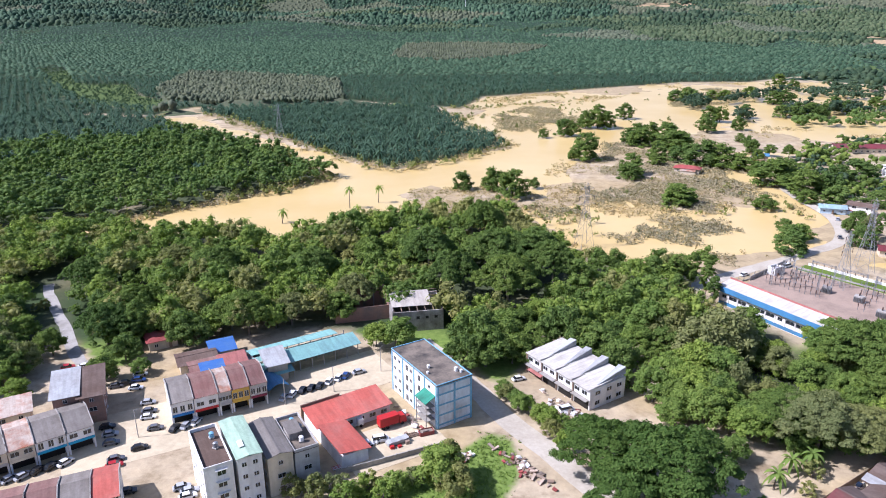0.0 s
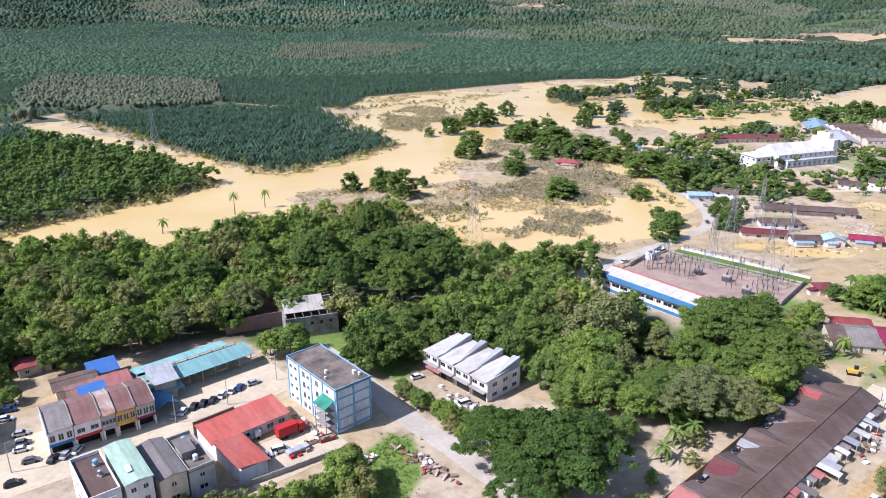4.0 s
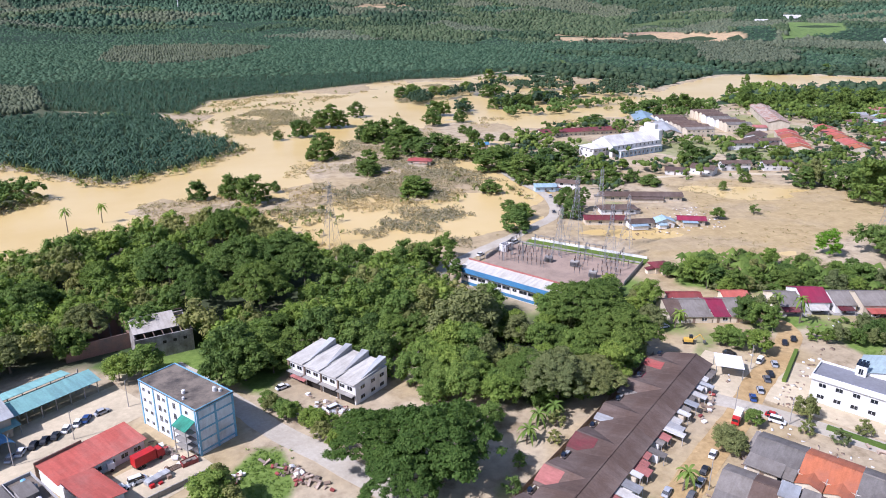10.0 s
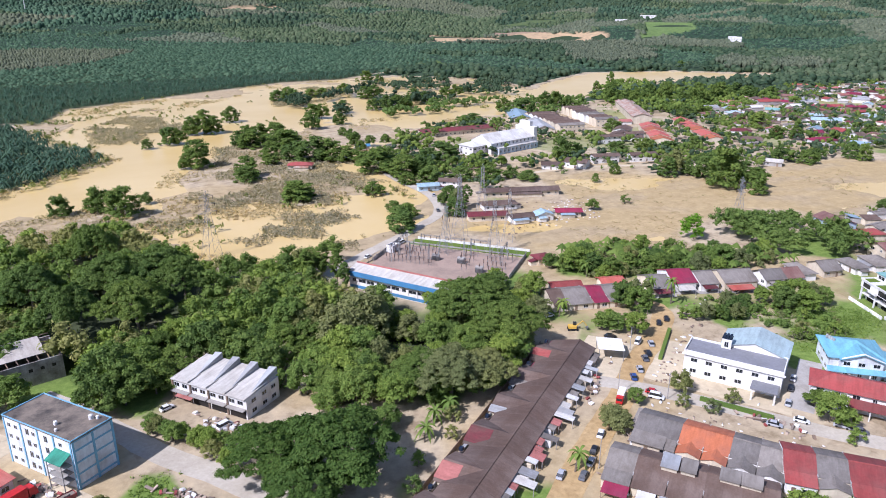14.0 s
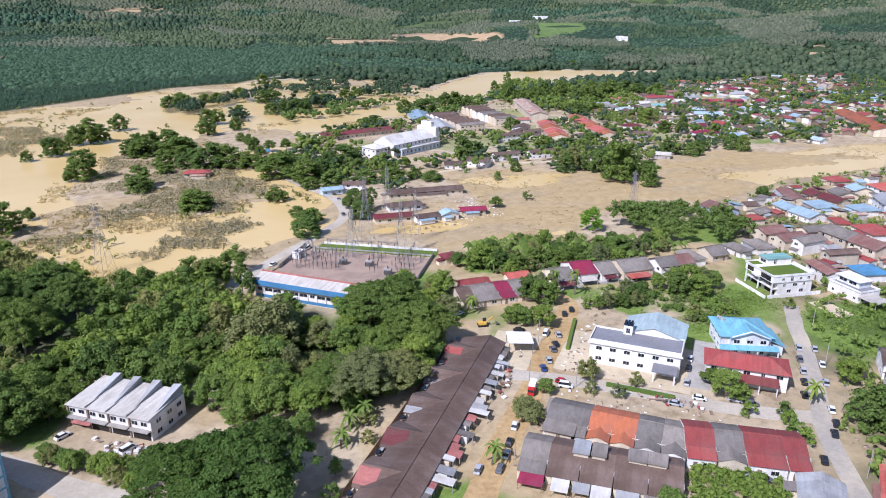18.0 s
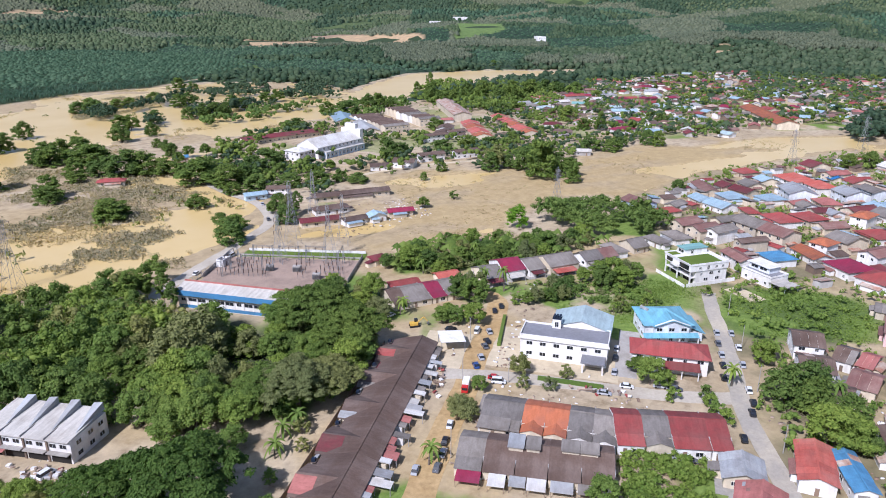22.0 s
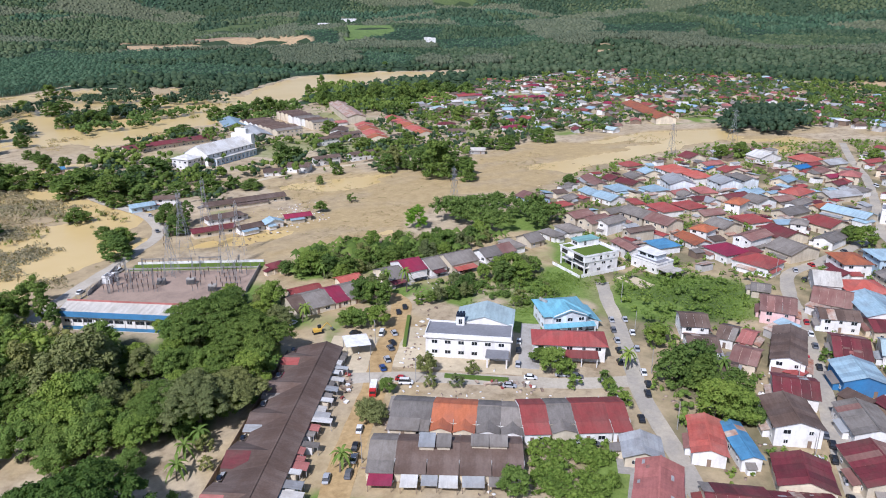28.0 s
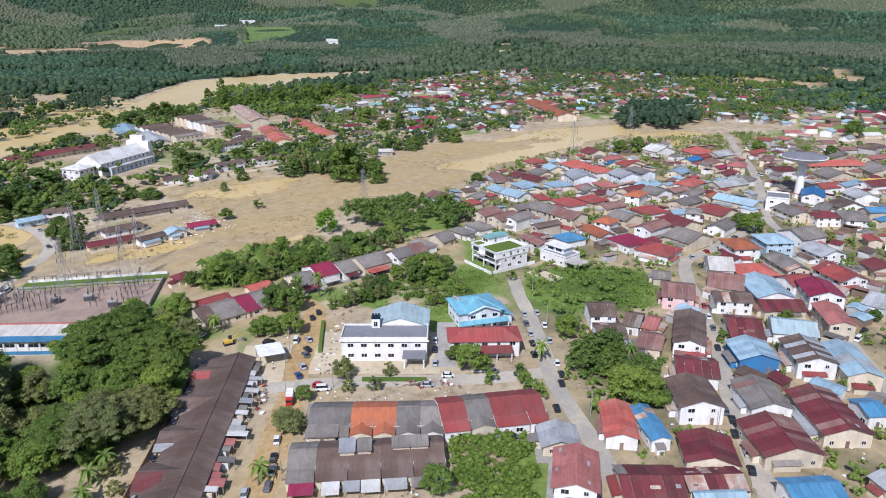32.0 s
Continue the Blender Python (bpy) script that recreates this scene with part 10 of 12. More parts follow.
for x, y in scatter(GARDENS, 7.0, 9, 0.6):
    tree("bush", x, y, R1.uniform(0.7, 1.4), rng=R1, group="garden bushes")
P = np.array(scatter(WOOD_L, 7.0, 2, 0.95))
P = P[fbm(P[:, 0], P[:, 1], 50, 2, 19) < 0.56]
half = np.random.default_rng(3).random(len(P)) < 0.6
bank_tufts = [tuft_of(s, 5.6, 7.5, 2.0, 11, 10, 0.6, True) for s in (26, 27, 28, 29)]
plant("wood_on_the_far_bank", P[half], P[half, 0] * 0, bank_tufts, 11, M["leaf_dark"], "dense wood on the far bank of the river", "trees", 0.6, 1.35)
plant("wood_on_the_far_bank_darker", P[~half], P[~half, 0] * 0, bank_tufts, 12, M["leaf_shade"], "darker trees of the wood on the far bank", "trees", 0.6, 1.35)
for i, poly in enumerate(BELTS):
    P = free_points(poly, 7.0, 30 + i, 0.9, None, (0.5, 0.5, 0.45, 0.5, 0.4, 0.3, 0.5)[i])
    plant("riverside_trees", P, rise(P[:, 0], P[:, 1]), tree_tufts, 40 + i, M["leaf_dark" if i % 2 == 0 else "leaf_far_haze"], "belt of trees between flooded channels", "trees", 1.1 if i == 5 else 0.6, 2.0 if i == 5 else 1.35)
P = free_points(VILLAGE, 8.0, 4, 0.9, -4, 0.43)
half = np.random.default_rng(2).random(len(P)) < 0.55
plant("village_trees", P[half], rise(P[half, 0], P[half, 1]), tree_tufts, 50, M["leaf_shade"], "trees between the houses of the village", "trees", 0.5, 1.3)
plant("village_garden_trees", P[~half], rise(P[~half, 0], P[~half, 1]), tree_tufts, 51, M["leaf_far_haze"], "lighter garden trees between the houses", "trees", 0.45, 1.2)
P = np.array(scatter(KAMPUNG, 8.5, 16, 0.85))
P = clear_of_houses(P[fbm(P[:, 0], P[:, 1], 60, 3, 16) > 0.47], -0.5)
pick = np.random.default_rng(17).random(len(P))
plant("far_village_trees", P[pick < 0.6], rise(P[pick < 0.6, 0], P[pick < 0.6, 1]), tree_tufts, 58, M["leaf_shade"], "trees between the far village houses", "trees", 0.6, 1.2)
plant("far_village_palms", P[pick >= 0.6], rise(P[pick >= 0.6, 0], P[pick >= 0.6, 1]) + 3.0, far_palm, 59, M["leaf_far_haze"], "palms between the far village houses", "palms", 0.7, 1.3)
EAST_END = [(1006, 160), (1250, 140), (1300, -60), (1000, -110), (674, -60), (640, -20), (732, 14), (750, 112)]
P = np.array(scatter(EAST_END, 8.5, 46, 0.9))
P = clear_of_houses(P[fbm(P[:, 0], P[:, 1], 70, 3, 46) > 0.49], 0.5)
plant("trees_of_the_east_end", P, rise(P[:, 0], P[:, 1]), tree_tufts, 47, M["leaf_shade"], "trees round the far end of the village", "trees", 0.6, 1.3)
P = free_points(VILLAGE, 9.0, 14, 0.35, -3)
plant("village_bushes", P, rise(P[:, 0], P[:, 1]), bush_tufts, 52, M["leaf_dark"], "bushes and hedges of the village gardens", "bushes", 0.6, 1.5)
TOWN = [(362, 206), (475, 203), (606, 153), (700, 60), (640, -90), (400, -90), (240, -60), (130, -50), (120, 30), (150, 40), (290, 130)]
P = free_points(TOWN, 7.0, 68, 0.5)
plant("town_trees", P, P[:, 0] * 0, tree_tufts, 69, M["leaf_mid"], "small trees between the town houses", "trees", 0.25, 0.62)
P = free_points(TOWN, 4.6, 15, 0.55)
plant("town_bushes", P, P[:, 0] * 0, bush_tufts, 53, M["leaf_mid"], "bushes squeezed between the town houses", "bushes", 0.5, 1.3)
P = np.concatenate([free_points(SCRUB, 3.6, 16, 0.7, None, 0.5), free_points(SCRUB_N, 4.0, 17, 0.9, None, 0.5), free_points(SHORE, 3.6, 18, 0.85, None, 0.5), free_points(MUD, 4.6, 19, 0.85, None, 0.52)])
P = P[(inside(POND, P[:, 0], P[:, 1]) < 6) & (inside(RIVER, P[:, 0], P[:, 1]) < 14)]
plant("flooded_reeds", P, P[:, 0] * 0 - 0.5, reed_tufts, 54, M["leaf_dry"], "grey-brown reeds flattened by the flood", "reeds", 0.6, 1.5)
P = free_points(MUD, 10.0, 20, 0.7, None, 0.6)
plant("riverside_bushes", P, P[:, 0] * 0 - 0.4, bush_tufts, 56, M["leaf_olive"], "bushes along the flooded bank", "bushes", 0.6, 1.7)
P = np.concatenate([free_points([(200, 275), (380, 262), (384, 300), (289, 350), (205, 308)], 6.0, 24, 0.35), free_points(FLOOD, 5.0, 25, 0.8, None, 0.48)])
plant("flood_litter", P, P[:, 0] * 0 - 0.1, reed_tufts[:2], 57, M["leaf_dry"], "flattened weeds and drift on the silt", "drift", 0.25, 0.7)


# grey scrub standing in the slack water of the river
SLACK = [[(54, 716), (91, 776), (124, 752), (119, 676), (87, 663), (61, 559), (42, 566)],
         [(77, 666), (133, 708), (128, 656), (80, 610)],
         [(95, 413), (120, 430), (148, 402), (151, 379), (142, 348), (128, 346), (112, 336), (92, 343), (85, 367)],
         [(63, 400), (90, 400), (104, 376), (96, 357), (61, 372)],
         [(76, 426), (93, 439), (96, 420), (79, 414)],
         [(48, 388), (73, 384), (79, 355), (64, 352), (47, 362)],
         [(119, 444), (176, 442), (174, 408), (159, 391), (121, 411)],
         [(133, 348), (151, 345), (150, 334), (128, 330)],
         [(75, 332), (109, 329), (117, 318), (85, 319)],
         [(270, 856), (343, 932), (388, 917), (358, 828), (283, 769), (249, 771)],
         [(12, 407), (33, 397), (45, 370), (22, 374)]]
P = np.concatenate([free_points(q, 2.9, 110 + k, 0.9, None, 0.4) for k, q in enumerate(SLACK)])
DEAD_SCRUB = [[(109, 476), (144, 485), (167, 399), (153, 363), (121, 309), (89, 334), (86, 390)], [(130, 566), (168, 568), (212, 457), (177, 388), (143, 481), (111, 483)], [(118, 305), (132, 296), (127, 285), (111, 296)], [(192, 411), (209, 384), (191, 366), (175, 382)]]
P = np.concatenate([P] + [free_points(q, 2.7, 180 + k, 0.92, None, 0.36) for k, q in enumerate(DEAD_SCRUB)])
plant("slack_water_scrub", P, P[:, 0] * 0 - 0.5, reed_tufts, 116, M["leaf_dry"], "grey-brown scrub standing in slack flood water", "reeds", 0.7, 1.7)
# drowned fringe along the edges of the plantations
FRINGE = np.concatenate([np.array(scatter([(-150, 440), (-60, 430), (120, 560), (140, 900), (560, 1100), (700, 1250), (560, 1180), (230, 960), (20, 830), (-40, 640), (-280, 740), (-300, 700)], 5.0, 140, 0.9)), np.array(scatter([(-260, 330), (-200, 320), (-60, 440), (-60, 470), (-120, 540), (-240, 620), (-240, 590), (-140, 500)], 3.6, 144, 0.95))])
edge_ = np.max([inside(q, FRINGE[:, 0], FRINGE[:, 1]) for q in (PALM_PEN, PALM_L, PALM_BIG)] + [inside(WOOD_L, FRINGE[:, 0], FRINGE[:, 1]) - 3], axis=0)
edge_ = edge_ + (fbm(FRINGE[:, 0], FRINGE[:, 1], 24, 3, 71) - 0.47) * 22
P = FRINGE[(edge_ > -11) & (edge_ < 3)]
pick = np.random.default_rng(72).random(len(P))
plant("drowned_fringe", P[pick < 0.62], P[pick < 0.62, 0] * 0 - 0.4, reed_tufts, 142, M["leaf_dry"], "grey drowned scrub along the plantation edge", "reeds", 0.8, 1.9)
plant("plantation_edge_bushes", P[pick >= 0.62], P[pick >= 0.62, 0] * 0 - 0.3, bush_tufts, 143, M["leaf_olive"], "olive bushes along the plantation edge", "bushes", 0.8, 2.2)
CHURCH_WOOD = [(233, 501), (295, 554), (315, 497), (279, 427), (290, 389), (266, 357), (225, 378), (204, 389), (200, 434)]
P = clear_of_houses(np.array(scatter(CHURCH_WOOD, 7.4, 190, 0.85)), 0.0)
P = P[fbm(P[:, 0], P[:, 1], 30, 2, 191) > 0.49]
plant("wood_by_the_church", P, P[:, 0] * 0, bank_tufts, 192, M["leaf_dark"], "wood between the flooded flats and the church", "trees", 0.35, 0.8)
LINES = [[(245, 745), (262, 800), (290, 800), (280, 745)], [(300, 780), (330, 810), (400, 850), (390, 810)], [(330, 690), (350, 730), (420, 740), (440, 700)], [(280, 655), (275, 690), (300, 690), (305, 660)]]
P = np.concatenate([free_points(q, 8.0, 120 + k, 0.85, None, 0.3) for k, q in enumerate(LINES)])
plant("river_island_trees", P, P[:, 0] * 0, bank_tufts, 126, M["leaf_far_haze"], "trees on low islands in the swollen river", "trees", 0.6, 1.4)


# rough grass on the open plots
blade_v = [leaves_np(np.random.default_rng(k), np.random.default_rng(k).normal(size=(6, 3)) * np.array((0.7, 0.7, 0.1)) + np.array((0, 0, 0.15)), np.full(6, 0.35), 4, 0.2) for k in (3, 4, 5)]
blades = [(v, np.arange(len(v)).reshape(-1, 4)) for v in blade_v]
LAWNS = [GREEN_PLOT, [(11, 160), (17, 159), (19, 145), (12, 132), (-30, 134), (-15, 143), (0, 149)], [(75, 208), (98, 218), (110, 200), (95, 150), (80, 165), (66, 186)], [(205, 172), (262, 130), (250, 95), (212, 100)], [(240, 130), (300, 120), (310, 60), (240, 60)]]
P = np.concatenate([free_points(q, 1.7, 90 + k, 0.8, None, 0.42) for k, q in enumerate(LAWNS)])
plant("rough_grass", P, P[:, 0] * 0, blades, 95, M["grass"], "tufts of rough grass and weeds on open plots", "grass", 0.6, 1.7)

P = free_points(CLEAR_L, 7.0, 96, 0.8)
plant("clearing_scrub", P, rise(P[:, 0], P[:, 1]), bush_tufts, 97, M["leaf_far_haze"], "olive scrub on a clearing among the palms", "bushes", 0.6, 1.8)

# trees that stand apart in the flooded flats: place, size, kind
Ri = random.Random(12)
ISLES = (
    (12, 420, 1.26, 0),
    (30, 418, 1.53, 1),
    (40, 402, 1.89, 0),
    (56, 423, 0.71, 1),
    (102, 502, 2.20, 0),
    (95, 504, 1.01, 1),
    (140, 639, 2.20, 1),
    (146, 637, 1.71, 0),
    (129, 639, 1.70, 1),
    (103, 602, 1.60, 0),
    (110, 600, 1.40, 1),
    (84, 592, 0.88, 0),
    (125, 457, 1.57, 0),
    (155, 505, 1.39, 1),
    (158, 567, 1.74, 0),
    (171, 580, 1.58, 1),
    (150, 567, 1.35, 0),
    (177, 690, 1.63, 1),
    (241, 568, 0.81, 0),
    (262, 625, 1.33, 1),
    (255, 672, 1.64, 0),
    (262, 669, 1.52, 1),
    (294, 692, 1.47, 0),
)
for x, y, s_, k in ISLES:
    tree("clump", x, y, s_, k, Ri, "trees in the flooded flats", s_ * (0.95 if k < 2 else 0.7))
FAR_ISLES = (
    (241, 553, 0.99, 1),
    (268, 816, 2.09, 2),
    (284, 811, 2.20, 2),
    (287, 845, 2.03, 2),
    (314, 830, 1.73, 2),
    (330, 831, 1.74, 2),
    (365, 844, 2.09, 2),
    (134, 389, 1.24, 0),
    (139, 388, 1.03, 2),
    (365, 785, 1.83, 0),
    (381, 791, 1.85, 1),
    (332, 697, 1.51, 0),
    (345, 692, 1.76, 1),
    (360, 696, 1.79, 0),
    (371, 693, 1.66, 1),
    (407, 739, 1.78, 0),
    (409, 718, 1.61, 1),
    (453, 966, 1.90, 0),
    (452, 926, 1.50, 1),
    (448, 736, 1.82, 0),
    (472, 750, 1.73, 1),
    (166, 322, 1.34, 2),
    (174, 323, 1.24, 2),
    (172, 338, 0.89, 2),
)
for x, y, s_, k in FAR_ISLES:
    tree("clump", x, y, s_, k, Ri, "trees in the flooded flats", s_ * (0.85 if k < 2 else 0.6))
for x, y, s_ in ((171, 496, 1.9), (181, 486, 2.6), (192, 479, 2.4), (203, 467, 1.7)):
    tree("clump", x, y, s_, 1, Ri, "trees in the flooded flats", s_ * 0.7)
tree("clump", 181, 534, 2.7, 0, Ri, "trees in the flooded flats", 1.7)
tree("clump", 182, 576, 2.3, 2, Ri, "trees in the flooded flats", 1.5)

# large trees of the village: place, width, height, kind
SHADE_TREES = (
    (368, 317, 18.6, 16.8, 2),
    (383, 313, 13.9, 13.3, 1),
    (385, 300, 19.7, 20.1, 1),
    (378, 278, 30.0, 33.6, 0),
    (402, 283, 13.8, 18.1, 0),
    (379, 255, 15.6, 18.3, 2),
    (343, 394, 24.8, 22.1, 1),
    (354, 392, 12.5, 15.1, 0),
    (376, 439, 10.7, 11.0, 1),
    (464, 469, 21.7, 14.7, 1),
    (398, 395, 21.8, 11.1, 0),
    (419, 385, 20.2, 13.7, 1),
    (427, 368, 20.0, 13.6, 0),
    (459, 372, 16.5, 13.2, 1),
    (316, 330, 7.0, 7.2, 2),
    (281, 357, 19.4, 8.3, 1),
    (275, 368, 12.5, 11.0, 1),
    (343, 340, 9.9, 8.8, 0),
    (580, 485, 22.8, 17.5, 1),
    (599, 528, 17.4, 14.3, 1),
    (479, 309, 20.2, 15.7, 1),
)
RIVER_TREES = (
    (487, 295, 20.2, 13.8, 2),
    (560, 369, 17.5, 15.0, 1),
    (593, 409, 24.8, 19.1, 2),
    (531, 288, 14.8, 17.1, 2),
    (534, 279, 15.2, 17.1, 2),
    (569, 357, 14.7, 17.3, 1),
    (641, 335, 15.8, 14.2, 1),
    (599, 610, 22.9, 33.6, 1),
    (584, 575, 18.5, 21.7, 0),
    (610, 585, 22.6, 26.0, 1),
    (638, 589, 23.2, 29.6, 0),
    (651, 577, 26.9, 31.9, 0),
    (644, 547, 22.6, 27.4, 1),
    (669, 545, 30.3, 33.9, 1),
    (711, 552, 27.8, 30.7, 0),
    (758, 566, 29.2, 25.0, 1),
    (767, 549, 25.2, 20.9, 0),
    (608, 488, 24.2, 16.0, 1),
    (504, 616, 20.7, 23.8, 1),
)
BANK_TREES = (
    (520, 615, 20.9, 22.7, 0),
    (529, 606, 14.8, 17.9, 1),
    (516, 574, 16.8, 12.5, 1),
    (489, 644, 17.6, 11.0, 1),
    (734, 753, 14.9, 23.3, 2),
    (656, 696, 13.6, 18.7, 2),
    (796, 539, 21.7, 19.6, 2),
    (511, 300, 15.0, 10.2, 1),
    (406, 303, 19.4, 20.8, 1),
    (1030, 887, 22.6, 17.3, 2),
    (527, 404, 11.2, 8.5, 2),
)
FLAT_TREES = (
    (155, 555, 29.3, 22.7, 0),
    (178, 549, 35.0, 18.9, 2),
    (230, 613, 24.6, 26.7, 1),
    (232, 526, 13.2, 15.1, 0),
    (150, 487, 17.6, 12.6, 1),
    (121, 447, 22.3, 16.1, 0),
    (133, 387, 28.7, 19.1, 2),
    (207, 429, 41.0, 26.8, 1),
    (213, 406, 28.1, 23.5, 0),
    (230, 406, 24.7, 27.0, 1),
    (264, 434, 35.2, 21.8, 0),
    (266, 492, 24.8, 14.7, 1),
    (210, 454, 18.1, 14.8, 1),
    (225, 385, 24.4, 15.6, 2),
    (241, 378, 24.5, 14.9, 2),
    (259, 370, 27.7, 15.7, 1),
    (158, 301, 21.3, 17.3, 2),
    (197, 313, 18.0, 16.2, 2),
    (178, 375, 18.7, 12.5, 1),
    (208, 387, 16.0, 11.7, 0),
    (452, 621, 27.5, 22.5, 1),
    (466, 607, 38.6, 22.4, 0),
    (374, 565, 39.8, 15.5, 1),
)
SPAN = [(max(v.co.x for v in k["crown"].vertices) - min(v.co.x for v in k["crown"].vertices), max(v.co.z for v in k["crown"].vertices)) for k in KIND["clump"]]
for x, y, w_, h_, k in SHADE_TREES + RIVER_TREES + BANK_TREES:
    tree("clump", x, y, 0.9 * w_ / SPAN[k][0], k, Ri, "large trees of the village", 0.8 * h_ / SPAN[k][1], name="village_tree")
for x, y, w_, h_, k in FLAT_TREES:
    tree("clump", x, y, 0.8 * w_ / SPAN[k][0], k, Ri, "large trees of the village", 0.66 * h_ / SPAN[k][1], name="village_tree")


def coconut(x, y, h, s=1.0, group="coconut palms"):
    rng = random.Random(int(x * 3 + y))
    t = thing("coconut_palm", x, y, 0, rng.uniform(0, 360), "slender coconut palm with a drooping crown", "palm", group)
    bm = bmesh.new()
    bend = rng.uniform(0.3, 1.2)
    tube(bm, [(0, 0, -0.3), (bend * 0.2, 0, h * 0.4), (bend, 0, h)], [0.28, 0.2, 0.15], 7)
    part("trunk", bm, M["bark"], t)
    v, f = palm_template(17, 3.6 * s, 4, int(x) % 7, 0.0, 0.42)
    me = mesh_np("crown", v + np.array([bend, 0, h]), f)
    me.materials.append(M["leaf_mid"])
    ob = new("crown", me)
    ob.parent = t
    return t


for x, y, h in ((-53, 380, 11), (-38, 392, 9), (-46, 354, 8), (-97, 329, 9), (-107, 320, 8), (-85, 352, 6), (-60, 226, 8), (-75, 224, 7), (-66, 232, 8), (207, 44, 7), (222, 68, 6), (196, 70, 6),
                (104, 108, 5), (205, 168, 10), (200, 174, 9), (228, 205, 6), (240, 200, 6), (252, 205, 6), (262, 196, 5), (196, 206, 6), (206, 222, 5), (160, 181, 6), (84, 144, 4), (78, 138, 4), (90, 147, 4)):
    coconut(x, y, h)


# trees that stand out
R2 = random.Random(77)
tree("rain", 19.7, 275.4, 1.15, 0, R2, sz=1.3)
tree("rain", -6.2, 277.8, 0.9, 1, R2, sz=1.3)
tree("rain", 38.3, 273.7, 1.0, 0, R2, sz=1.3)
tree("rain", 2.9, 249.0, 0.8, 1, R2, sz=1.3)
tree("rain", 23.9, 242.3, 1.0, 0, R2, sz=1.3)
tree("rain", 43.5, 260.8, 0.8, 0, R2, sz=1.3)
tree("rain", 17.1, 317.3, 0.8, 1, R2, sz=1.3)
# three domes whose leaf colour already carries their self-shadow
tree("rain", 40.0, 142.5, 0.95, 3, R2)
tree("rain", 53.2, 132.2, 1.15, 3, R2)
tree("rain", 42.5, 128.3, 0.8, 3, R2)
tree("broad", -16.4, 211.9, 1.1, 1, R2)
tree("broad", -23.0, 211.7, 0.9, 1, R2)
tree("broad", 8.2, 210.8, 1.2, 1, R2)
tree("broad", 12.5, 203.5, 1.1, 4, R2)
tree("broad", 20.0, 218.2, 1.1, 1, R2)
tree("broad", -38.1, 231.7, 1.2, 0, R2)
tree("broad", 17.0, 179.7, 0.55, 1, R2)
tree("broad", 20.7, 175.4, 0.5, 1, R2)
tree("broad", 23.6, 172.4, 0.5, 4, R2)
tree("broad", 26.0, 166.3, 0.55, 1, R2)
tree("broad", 28.7, 163.2, 0.6, 4, R2)
tree("broad", 31.3, 163.1, 0.5, 1, R2)
tree("tall", 1.0, 142.8, 0.85, 2, R2)
tree("tall", -2.4, 141.5, 0.6, 2, R2)
tree("tall", 3.3, 140.0, 0.65, 2, R2)
tree("bush", -18.4, 137.7, 1.4, 0, R2)
tree("bush", -11.7, 137.5, 1.6, 0, R2)
tree("bush", -5.8, 140.2, 1.4, 0, R2)
tree("bush", -30.1, 135.7, 1.5, 2, R2)
tree("bush", -35.6, 136.5, 1.5, 2, R2)
tree("bush", -23.2, 133.8, 1.7, 0, R2)
tree("bush", -14.1, 133.5, 1.6, 0, R2)
tree("bush", 5.6, 135.3, 1.2, 0, R2)
tree("bush", -26.5, 138.3, 1.3, 2, R2)
tree("broad", -103.8, 189.3, 0.9, 3, R2)
tree("broad", -95.3, 193.5, 0.6, 1, R2)
tree("broad", -131.4, 194.0, 1.0, 2, R2)
tree("broad", -124.5, 178.7, 0.8, 1, R2)
tree("broad", -129.1, 206.3, 0.9, 0, R2)
tree("broad", -120.5, 166.1, 0.7, 1, R2)
tree("rain", 127.7, 185.1, 1.15, 0, R2)
tree("rain", 128.0, 170.3, 0.95, 0, R2)
tree("rain", 95.5, 152.8, 0.95, 2, R2)
tree("rain", 107.8, 153.5, 0.75, 2, R2)
tree("rain", 89.3, 160.2, 0.8, 0, R2)
tree("broad", 88.7, 198.5, 2.1, 2, R2)
tree("broad", 80.6, 194.4, 1.5, 2, R2)
tree("broad", 69.3, 172.6, 1.3, 1, R2)
tree("broad", 81.3, 182.5, 1.3, 1, R2)
tree("broad", 77.2, 216.7, 1.5, 2, R2)
tree("broad", 79.0, 158.1, 1.1, 1, R2)
tree("broad", 68.6, 184.6, 0.9, 1, R2)
tree("tall", 84.6, 262.5, 1.0, 0, R2)
tree("tall", 92.0, 262.3, 1.0, 0, R2)
tree("tall", 99.5, 262.1, 1.0, 0, R2)
tree("tall", 87.8, 244.9, 0.9, 0, R2)
tree("tall", 102.1, 253.1, 1.0, 0, R2)
tree("tall", 102.6, 245.5, 0.8, 0, R2)
tree("bright", 276.5, 217.9, 1.35, 0, R2)
tree("broad", 405.5, 302.8, 2.0, 0, R2)
tree("rain", 404.7, 316.1, 0.8, 1, R2)
tree("broad", 393.6, 268.2, 1.4, 0, R2)
tree("broad", 376.7, 319.6, 1.5, 2, R2)
tree("bush", 294.0, 281.9, 1.5, 1, R2)
tree("broad", 268.5, 282.2, 0.7, 0, R2)
tree("tall", 202.5, 318.9, 1.0, 2, R2)
tree("tall", 211.1, 323.6, 0.9, 0, R2)
tree("broad", 219.1, 149.4, 0.7, 0, R2)
tree("broad", 188.2, 169.5, 0.9, 1, R2)
tree("broad", 170.0, 164.9, 0.7, 1, R2)
tree("tall", 189.7, 165.4, 0.7, 1, R2)
tree("bush", 176.4, 162.9, 1.4, 0, R2)
tree("clump", 197, 55, 1.25, 1, R2)
tree("clump", 204, 50, 1.2, 0, R2)
tree("clump", 198, 47, 1.15, 1, R2)
tree("clump", 194, 38, 1.1, 0, R2)
tree("broad", 182.8, 38.8, 1.3, 1, R2)
